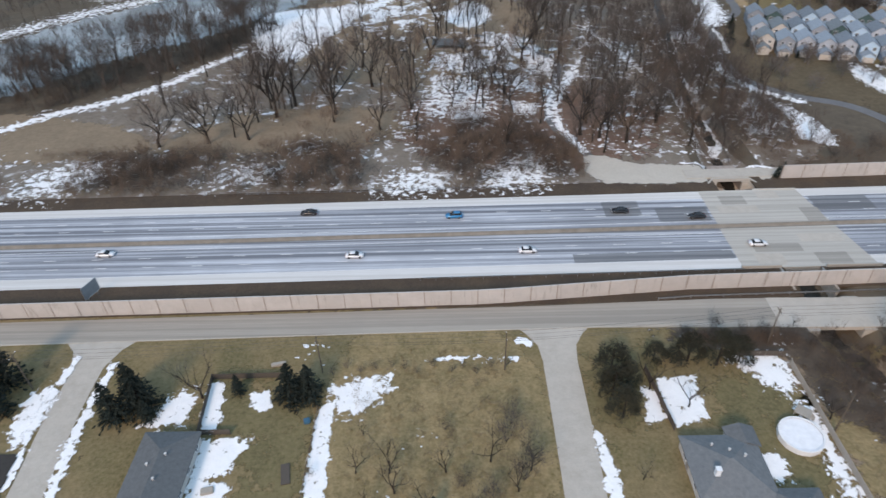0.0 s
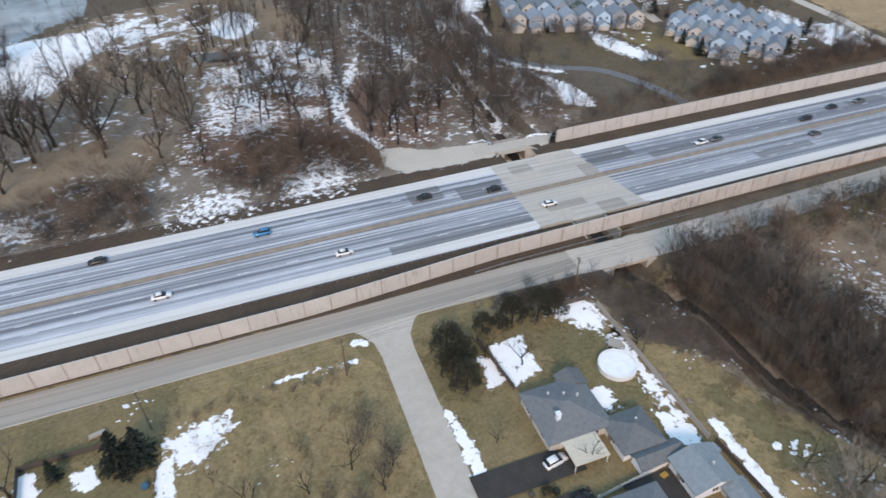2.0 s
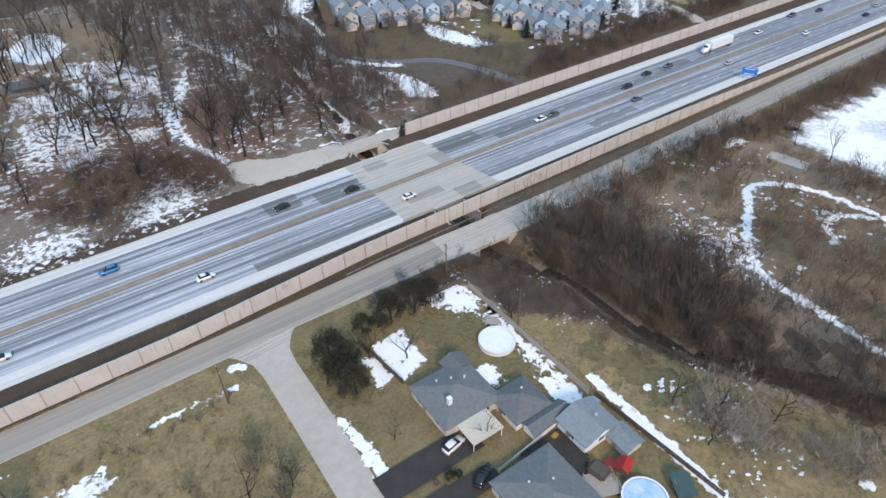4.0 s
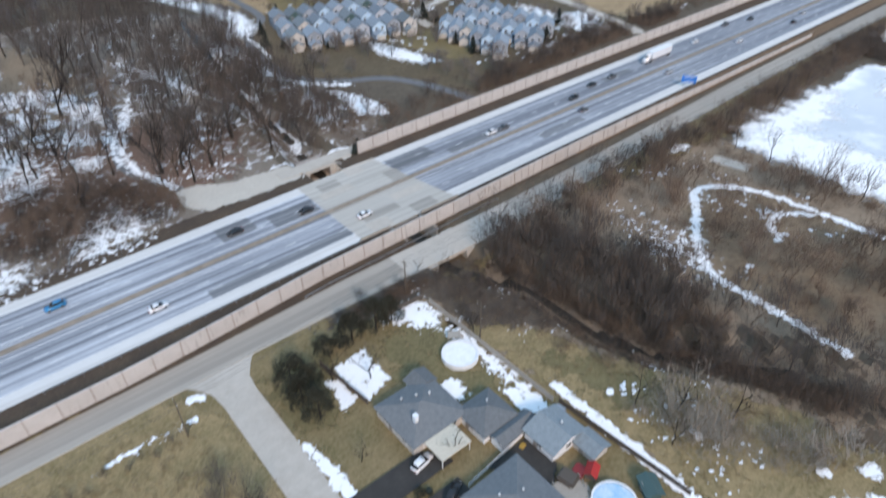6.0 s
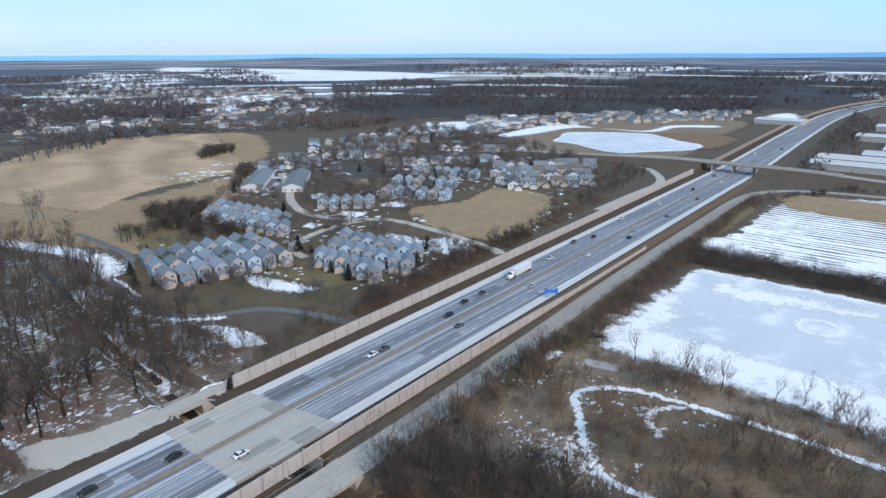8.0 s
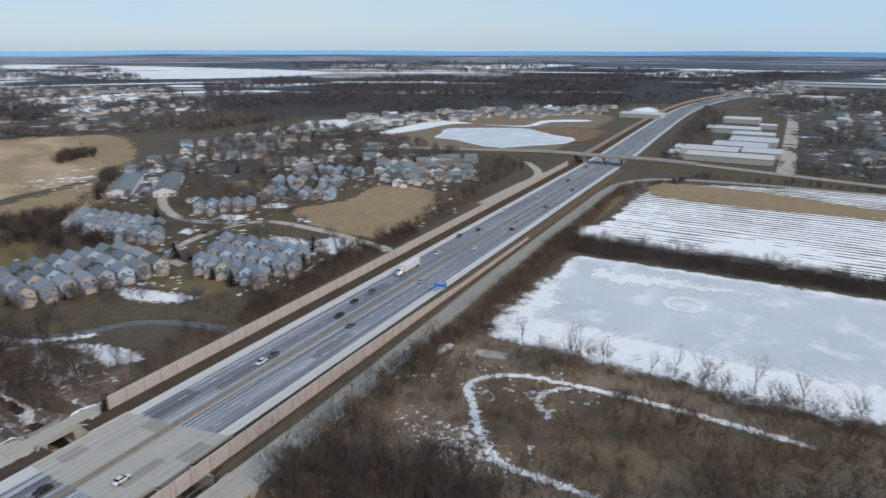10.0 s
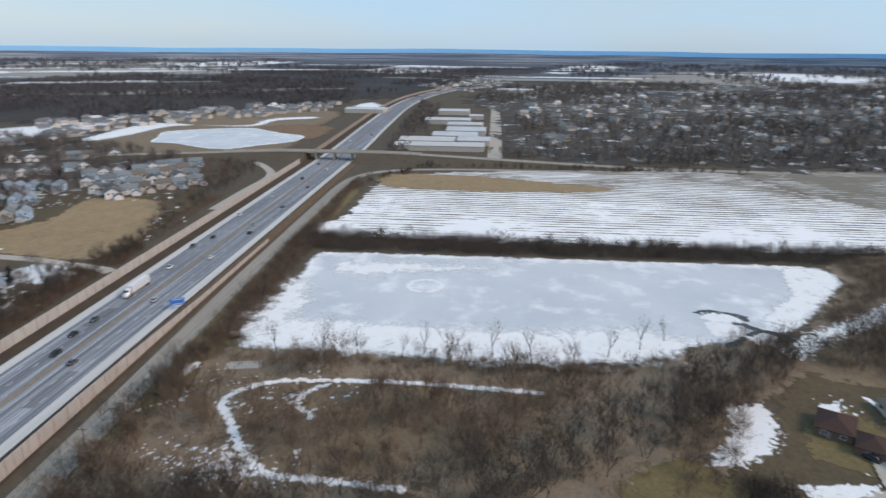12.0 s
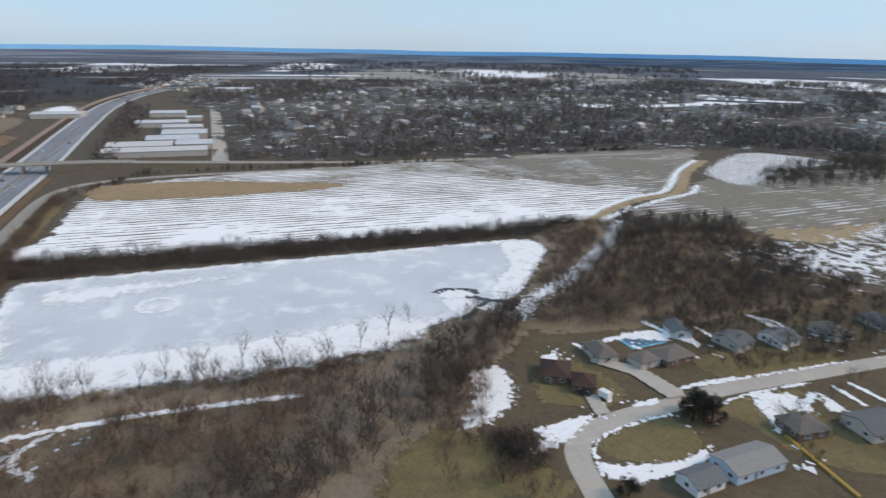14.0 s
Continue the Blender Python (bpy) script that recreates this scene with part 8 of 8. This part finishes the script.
# ---- far houses ----
for key, poly, count in (("a", [(640, -30), (1020, -20), (1700, -60), (2000, -500), (1900, -1500), (900, -1100), (610, -480)], 520), ("b", [(420, 770), (700, 760), (1200, 1500), (700, 2000), (150, 1100)], 300),
                         ("c", [(600, 440), (800, 600), (1050, 420), (1160, 280), (1000, 270), (800, 440), (700, 470)], 150), ("d", [(1500, 60), (1900, -40), (2200, 100), (1700, 220)], 90),
                         ("e", [(500, -620), (900, -1100), (1500, -1500), (900, -1500), (400, -900)], 200)):
    places = strew(poly, count)
    WV, WF, RV, RF = [], [], [], []
    for x, y in places:
        a, w, d, h, r = rng.uniform(0, 3.14), rng.uniform(5, 8), rng.uniform(4, 6), rng.uniform(3, 5.5), rng.uniform(1.5, 2.6)
        c, s = math.cos(a), math.sin(a)

        def at(px, py, pz):
            return (x + c * px - s * py, y + s * px + c * py, pz)
        k = len(WV)
        WV += [at(-w, -d, 0), at(w, -d, 0), at(w, d, 0), at(-w, d, 0), at(-w, -d, h), at(w, -d, h), at(w, d, h), at(-w, d, h), at(-w, 0, h + r), at(w, 0, h + r)]
        WF += [(k, k + 1, k + 5, k + 4), (k + 1, k + 2, k + 6, k + 9, k + 5), (k + 2, k + 3, k + 7, k + 6), (k + 3, k, k + 4, k + 8, k + 7)]
        k = len(RV)
        RV += [at(-w - 0.5, -d - 0.5, h - 0.2), at(w + 0.5, -d - 0.5, h - 0.2), at(w + 0.5, 0, h + r + 0.1), at(-w - 0.5, 0, h + r + 0.1), at(w + 0.5, d + 0.5, h - 0.2), at(-w - 0.5, d + 0.5, h - 0.2)]
        RF += [(k, k + 1, k + 2, k + 3), (k + 3, k + 2, k + 4, k + 5)]
    tagged(new("far_house_walls_" + key, mesh_of("far_house_walls", WV, WF, M_SIDING_TAN)), "walls of distant houses", "houses", "", "stuff")
    tagged(new("far_house_roofs_" + key, mesh_of("far_house_roofs", RV, RF, M_FARROOF)), "grey and snowy roofs of distant houses", "houses", "", "stuff")

# ---- vehicles ----
M_TYRE = plain("tyre_rubber", (0.02, 0.02, 0.02), (0.03, 0.03, 0.03), 3.0, 0.9)
M_CARGLASS = plain("car_glass", (0.015, 0.018, 0.022), (0.02, 0.024, 0.03), 0.5, 0.06, 0, 0)
M_LAMP = plain("lamp_lens", (0.75, 0.76, 0.78), (0.65, 0.66, 0.68), 1.0, 0.2, 0, 0)
M_TAIL = plain("red_lens", (0.4, 0.02, 0.02), (0.3, 0.015, 0.015), 1.0, 0.25, 0, 0)
PAINTS = {n: plain(n + "_car_paint", c, tuple(v * 0.9 for v in c), 0.4, 0.28, 0.1, 0) for n, c in
          (("white", (0.75, 0.76, 0.78)), ("black", (0.02, 0.021, 0.024)), ("blue", (0.02, 0.21, 0.42)), ("grey", (0.10, 0.105, 0.115)), ("red", (0.28, 0.02, 0.02)), ("silver", (0.42, 0.44, 0.46)))}


def loft(name, rings, mat):
    """A closed skin over rings of equal length."""
    n = len(rings[0])
    V = [p for r in rings for p in r]
    F = [(k * n + i, k * n + (i + 1) % n, (k + 1) * n + (i + 1) % n, (k + 1) * n + i) for k in range(len(rings) - 1) for i in range(n)]
    F += [tuple(range(n - 1, -1, -1)), tuple(len(V) - n + i for i in range(n))]
    me = mesh_of(name, V, F, mat, True)
    return me


def ring(x, w, z0, z1):
    return [(x, -w, z0), (x, -w * 1.02, (z0 + z1) / 2), (x, -w * 0.93, z1), (x, w * 0.93, z1), (x, w * 1.02, (z0 + z1) / 2), (x, w, z0)]


def wheel_mesh(r, w):
    V, F = [], []
    n = 14
    for y, q in ((-w, r * 0.55), (-w, r), (w, r), (w, r * 0.55)):
        V += [(q * math.cos(6.2832 * i / n), y, r + q * math.sin(6.2832 * i / n)) for i in range(n)]
    F = [(k * n + i, k * n + (i + 1) % n, (k + 1) * n + (i + 1) % n, (k + 1) * n + i) for k in range(3) for i in range(n)]
    V2 = [(r * 0.55 * math.cos(6.2832 * i / n), y, r + r * 0.55 * math.sin(6.2832 * i / n)) for y in (-w * 0.8, w * 0.8) for i in range(n)]
    F2 = [tuple(range(n)), tuple(range(2 * n - 1, n - 1, -1))]
    return mesh_of("tyre", V, F, M_TYRE, True), mesh_of("rim", V2, F2, M_STEEL)


TYRE, RIM = wheel_mesh(0.34, 0.11)


def car(name, paint, tall, label):
    ob = tagged(new(name), label, "car", "cars on the highway")
    L, H = (4.7, 1.72) if tall else (4.6, 1.45)
    belt = 1.02 if tall else 0.88
    p = PAINTS[paint]
    part("body", loft("body", [ring(-L / 2, 0.74, 0.42, belt * 0.82), ring(-L / 2 + 0.15, 0.86, 0.26, belt), ring(-0.9, 0.9, 0.22, belt + 0.03), ring(0.9, 0.9, 0.22, belt), ring(L / 2 - 0.5, 0.86, 0.24, belt * 0.86), ring(L / 2, 0.68, 0.4, belt * 0.66)], p), ob)
    back = -L / 2 + (0.25 if tall else 0.75)
    part("cabin_window", loft("cabin_window", [ring(back, 0.76, belt - 0.02, belt + 0.06), ring(back + 0.35, 0.7, belt - 0.02, H - 0.1), ring(0.25, 0.7, belt - 0.02, H - 0.06), ring(1.15, 0.74, belt - 0.04, belt + 0.04)], M_CARGLASS), ob)
    part("roof", loft("roof", [ring(back + 0.4, 0.6, H - 0.12, H - 0.04), ring(-0.5, 0.66, H - 0.08, H), ring(0.2, 0.62, H - 0.1, H - 0.03)], p), ob)
    for wx in (-1.38, 1.4):
        for wy in (-0.82, 0.82):
            wh = part("wheel", TYRE, ob, "", pose(wx, wy, 0))
            part("rim", RIM, wh)
    for wy in (-0.58, 0.58):
        part("headlight", box_mesh("headlight", M_LAMP, (L / 2 - 0.12, L / 2 + 0.01, wy - 0.16, wy + 0.16, 0.56, 0.68)), ob)
        part("tail_light", box_mesh("tail_light", M_TAIL, (-L / 2 - 0.01, -L / 2 + 0.1, wy - 0.16, wy + 0.16, 0.66, 0.8)), ob)
    return ob


made_cars = {}
CARS = [(0.5, 8.2, "blue", True), (19, -8.2, "white", False), (46, 8.2, "black", False), (66, 4.6, "black", False), (77.5, -8.2, "white", False), (139, 4.6, "white", False), (145, 4.6, "grey", False),
        (182, 4.6, "black", True), (197, 8.2, "black", False), (210, 8.2, "grey", False), (270, 8.2, "white", False), (286, -4.6, "white", False), (347, -4.6, "silver", False), (367, 11.9, "white", False),
        (319, 8.2, "black", False), (302, 11.9, "grey", True), (-90, -4.6, "white", False), (-25, -8.2, "white", False), (-40, 11.9, "black", False), (177, -4.6, "grey", False), (231, -4.6, "silver", False),
        (420, 8.2, "white", False), (450, -8.2, "red", False), (480, 4.6, "black", True), (520, -4.6, "white", False), (545, 8.2, "grey", False), (690, 8.2, "white", True), (740, -8.2, "black", False), (330, -8.2, "black", False), (390, -8.2, "grey", False)]


def put_car(paint, tall, m):
    key = (paint, tall)
    if key in made_cars:
        return copy_thing(made_cars[key], m)
    ob = car("car", paint, tall, "%s %s on the grey highway" % (paint, "tall crossover car" if tall else "saloon car"))
    ob.matrix_basis = m
    made_cars[key] = ob
    return ob


for x, lane, paint, tall in CARS:
    yy = hy(x) if x < 620 else float(np.interp(x, HIGHWAY[:, 0], HIGHWAY[:, 1]))
    put_car(paint, tall, pose(x, yy + lane, 0.165, 0, 0, 0.95 if lane < 0 else 180.95))
for x, y, turn, paint, tall in ((40.2, 56.4, 10, "white", True), (40.5, 48.2, 30, "black", True), (148.5, -98.2, 30, "black", True), (-95, 63, 80, "grey", False)):
    ob = put_car(paint, tall, pose(x, y, 0.08, 0, 0, turn))
    tagged(ob, "%s car parked on a driveway" % paint, "car", "parked cars")
for k, paint in enumerate(("white", "grey", "black", "silver", "white", "white", "grey", "black", "silver", "white")):
    ob = put_car(paint, False, pose(282 + 4.4 * k, 392 + 4.4 * k, 0.08, 0, 0, -45))
    tagged(ob, "%s car standing in a parking lot" % paint, "car", "parked cars")
for x, y, turn, paint in ((206, 276.5, 10, "white"), (218, 281.5, 10, "silver"), (196, 262, 80, "white"), (240, 282.5, 5, "black")):
    ob = put_car(paint, False, pose(x, y, 0.12, 0, 0, turn))
    tagged(ob, "%s car standing on a residential street" % paint, "car", "parked cars")
# the lorry
lorry = tagged(new("semi_truck"), "long white semi truck with a box trailer", "truck")
lorry.matrix_basis = pose(240, hy(240) + 8.2, 0.165, 0, 0, 180.95)
part("trailer", box_mesh("trailer", PAINTS["white"], (-9.5, 4.6, -1.28, 1.28, 1.15, 4.05), (-9.4, 4.5, -1.2, 1.2, 4.05, 4.1), (-9.0, 4.0, -0.5, 0.5, 0.9, 1.15)), lorry)
cab = part("cab", loft("cab", [ring(5.2, 1.15, 0.6, 3.7), ring(6.8, 1.2, 0.5, 3.6), ring(7.3, 1.15, 0.5, 2.0), ring(8.9, 1.0, 0.5, 1.7)], PAINTS["white"]), lorry)
part("windscreen", box_mesh("windscreen", M_CARGLASS, (6.85, 7.2, -1.0, 1.0, 2.1, 3.1)), cab)
BIGT, BIGR = wheel_mesh(0.52, 0.16)
for wx in (-8.4, -7.1, 4.9, 6.0, 8.1):
    for wy in (-1.05, 1.05):
        wh = part("wheel", BIGT, lorry, "", pose(wx, wy, 0))
        part("rim", BIGR, wh)

# ---- signs, rails, poles and wires ----
M_SIGNBLUE = plain("sign_blue", (0.02, 0.20, 0.62), (0.02, 0.17, 0.55), 0.5, 0.5)
M_SIGNBACK = plain("sign_back", (0.36, 0.38, 0.40), (0.28, 0.3, 0.32), 0.8, 0.5, 0.4)


def road_sign(x, y, turn, w, h, base, face, label, bars):
    ob = tagged(new("road_sign"), label, "sign")
    ob.matrix_basis = pose(x, y, 0, 0, 0, turn)
    pn = part("panel", box_mesh("panel", face, (-w / 2, w / 2, -0.04, 0.04, base, base + h)), ob)
    part("border", box_mesh("border", M_TRIM, (-w / 2, w / 2, -0.05, -0.042, base, base + 0.08), (-w / 2, w / 2, -0.05, -0.042, base + h - 0.08, base + h)), pn)
    for i in range(bars):
        z = base + h * (0.2 + 0.6 * i / max(1, bars - 1))
        part("text_bar", box_mesh("text_bar", M_TRIM, (-w * 0.34, w * 0.34, -0.052, -0.042, z - 0.12, z + 0.12)), pn)
    part("back", box_mesh("back", M_SIGNBACK, (-w / 2, w / 2, 0.042, 0.06, base, base + h)), pn)
    for px in (-w * 0.32, w * 0.32):
        part("post", box_mesh("post", M_STEEL, (px - 0.09, px + 0.09, 0.062, 0.25, 0, base + h * 0.9)), ob)
    return ob


road_sign(223.4, 122.6, -60, 5.4, 3.0, 2.0, M_SIGNBLUE, "large blue highway service sign on steel posts", 2)
road_sign(-85.6, 114.2, 70, 4.6, 3.6, 1.4, M_SIGNBACK, "large highway sign seen from its grey back", 0)
# guard rail on the south shoulder
rail = tagged(new("guard_rail"), "long galvanised steel guard rail on short posts", "guard rail")
POSTG = box_mesh("post", M_STEEL, (-0.07, 0.07, -0.1, 0.1, 0, 0.75))
for x in np.arange(-8, 70, 3.8):
    part("post", POSTG, rail, "", pose(x, hy(x) - 18.3, 0.05))
ribbon("beam", along(-8, 70), -18.12, -18.2, 0.82, M_STEEL, 0.32, parent=rail)
rail = tagged(new("guard_rail"), "galvanised steel guard rail beside the frontage road", "guard rail")
for x in np.arange(47, 112, 3.8):
    part("post", POSTG, rail, "", pose(x, float(south_wall_y(x)) - 3.0, 0.05))
xs = np.arange(47, 112.1, 4)
ribbon("beam", np.stack([xs, south_wall_y(xs) - 3.1], 1), 0.04, -0.04, 0.82, M_STEEL, 0.32, parent=rail)
# power poles and wires
POLES = [(-150, 84.5), (-86.4, 86.6), (-27.4, 89.7), (10.2, 89.6), (66, 95.4), (128, 98.5)]
M_POLE = plain("weathered_pole", (0.13, 0.105, 0.085), (0.09, 0.075, 0.06), 2.0, 0.95, 0, 0.3, True, (4, 4, 0.4))
pole_meshes = None
for x, y in POLES + [(69.6, 73.3)]:
    ob = tagged(new("power_pole"), "weathered wooden power pole with a crossarm", "pole", "power poles")
    ob.matrix_basis = pose(x, y, 0)
    if pole_meshes is None:
        V, F = [], []
        limb_rings(V, F, [np.array([0, 0, -0.3]), np.array([0, 0, 10.5])], [0.17, 0.11], 8)
        pole_meshes = (fast_mesh("shaft", V, F, M_POLE), box_mesh("crossarm", M_POLE, (-0.06, 0.06, -1.2, 1.2, 9.7, 9.85)), box_mesh("insulator", M_TRIM, (-0.05, 0.05, -0.05, 0.05, 9.85, 10.02)))
    part("shaft", pole_meshes[0], ob)
    arm = part("crossarm", pole_meshes[1], ob)
    for dy in (-1.05, 0.0, 1.05):
        part("insulator", pole_meshes[2], arm, "", pose(0, dy, 0))
M_WIRE = plain("cable", (0.07, 0.07, 0.07), (0.05, 0.05, 0.05), 1.0, 0.6)
for dy, z in ((-1.05, 10.0), (0.0, 10.0), (1.05, 10.0), (0.15, 8.2)):
    for (xa, ya), (xb, yb) in zip(POLES[:-1], POLES[1:]):
        cu = bpy.data.curves.new("power_line", "CURVE")
        cu.dimensions, cu.bevel_depth = "3D", 0.022
        sp = cu.splines.new("POLY")
        sp.points.add(12)
        for i in range(13):
            t = i / 12
            sp.points[i].co = (xa + (xb - xa) * t, ya + (yb - ya) * t + dy, z - 3.2 * t * (1 - t) * math.hypot(xb - xa, yb - ya) / 60, 1)
        cu.materials.append(M_WIRE)
        tagged(new("power_line", cu), "thin sagging overhead power line", "cable", "power lines")
# park pavilion
pav = tagged(new("park_pavilion"), "open park pavilion with a low grey roof", "pavilion")
pav.matrix_basis = pose(0.2, 276.5, 0, 0, 0, -8)
part("roof", roof_mesh(13, 7, 2.8, 1.2, False, False, M_SHINGLE, 0.6), pav)
part("floor_slab", box_mesh("floor_slab", M_STREET, (-6.5, 6.5, -3.5, 3.5, 0, 0.12)), pav)
for px in (-6, -2, 2, 6):
    for py in (-3.2, 3.2):
        part("post", box_mesh("post", M_WOOD, (px - 0.1, px + 0.1, py - 0.1, py + 0.1, 0.1, 2.75)), pav)
# culvert under the gravel track: a head wall with its opening, flared wings and a dark barrel
culvert = tagged(new("culvert_head"), "concrete culvert head wall with a dark square opening", "culvert", "", "structure")
part("head_wall", box_mesh("head_wall", M_CONCRETE, (76.4, 78.2, 161.6, 162.2, -4.6, 0.55), (85.6, 87.4, 161.6, 162.2, -4.6, 0.55), (78.2, 85.6, 161.6, 162.2, -0.5, 0.55)), culvert)
part("barrel", box_mesh("barrel", M_POST, (77.7, 78.2, 162.2, 171.0, -4.6, -0.6), (85.6, 86.1, 162.2, 171.0, -4.6, -0.6), (77.7, 86.1, 162.2, 171.0, -0.9, -0.55), (77.7, 86.1, 170.6, 171.0, -4.6, -0.9)), culvert)
for sx, x0 in ((-1, 76.6), (1, 87.2)):
    wing = [(x0, 161.6), (x0 + sx * 3.0, 158.2), (x0 + sx * 3.4, 158.5), (x0 + sx * 0.3, 162.1)]
    wv = [(x, y, -4.5) for x, y in wing] + [(x, y, 0.5 if i in (0, 3) else -0.35) for i, (x, y) in enumerate(wing)]
    part("wing_wall", mesh_of("wing_wall", wv, [(4, 5, 6, 7), (0, 1, 5, 4), (1, 2, 6, 5), (2, 3, 7, 6), (3, 0, 4, 7)], M_CONCRETE), culvert)
slot = tagged(new("creek_side_walls"), "stained concrete walls beside the creek between the bridges", "wall", "", "structure")
for x0 in (79.2, 89.2):
    part("wall", box_mesh("wall", M_STAINED, (x0, x0 + 0.6, 112.6, 120.6, -4.5, 0.12)), slot)
# odds and ends in the yards
bits = [(-28.5, 77.2, 1.2, 1.2, 0.9, M_POOL_COVER, "round_tub", "small dark blue tub in a yard"), (-30.5, 66, 1.6, 4.2, 0.25, M_WOOD, "garden_bed", "raised wooden garden bed"),
        (52.8, 45.6, 1.6, 1.0, 0.9, M_YELLOW, "garden_tractor", "small orange garden tractor on asphalt"), (56.6, 47.4, 1.4, 1.0, 0.6, M_YELLOW, "wheelbarrow", "orange wheelbarrow beside a fence"),
        (60.4, 37.2, 2.6, 2.2, 1.0, PAINTS["red"], "tarp_stack", "stack under a red tarpaulin"), (63.2, 35.6, 1.2, 1.0, 0.9, M_POOL_BLUE, "storage_bin", "blue plastic storage bin"),
        (57.6, 37.4, 3.0, 3.4, 1.6, M_WOOD, "woodpile", "stack of weathered timber"), (68.0, 48.6, 1.6, 2.2, 1.1, M_STEEL, "scrap_pile", "heap of grey scrap beside a garage"),
        (-43.5, 62.8, 2.2, 1.4, 0.6, M_PALEWOOD, "patio_table", "pale patio table in snow"), (37.6, 51.2, 1.2, 1.2, 1.0, M_SPRUCE, "shrub", "small round evergreen shrub"),
        (-37, 92, 3.0, 1.0, 0.6, M_PALEWOOD, "bench", "pale bench behind a yard fence"), (33.5, 52.2, 0.9, 0.9, 0.5, M_WOOD, "planter", "low dark planter beside a bungalow")]
for x, y, w, d, h, mm, nm, lab in bits:
    bm = bmesh.new()
    box(bm, -w / 2, w / 2, -d / 2, d / 2, 0, h)
    bmesh.ops.bevel(bm, geom=list(bm.edges), offset=min(w, d, h) * 0.2, segments=2, affect="EDGES")
    ob = tagged(new(nm, bm_mesh(nm, bm, mm)), lab, nm.replace("_", " "))
    ob.matrix_basis = pose(x, y, 0.02, 0, 0, 12)
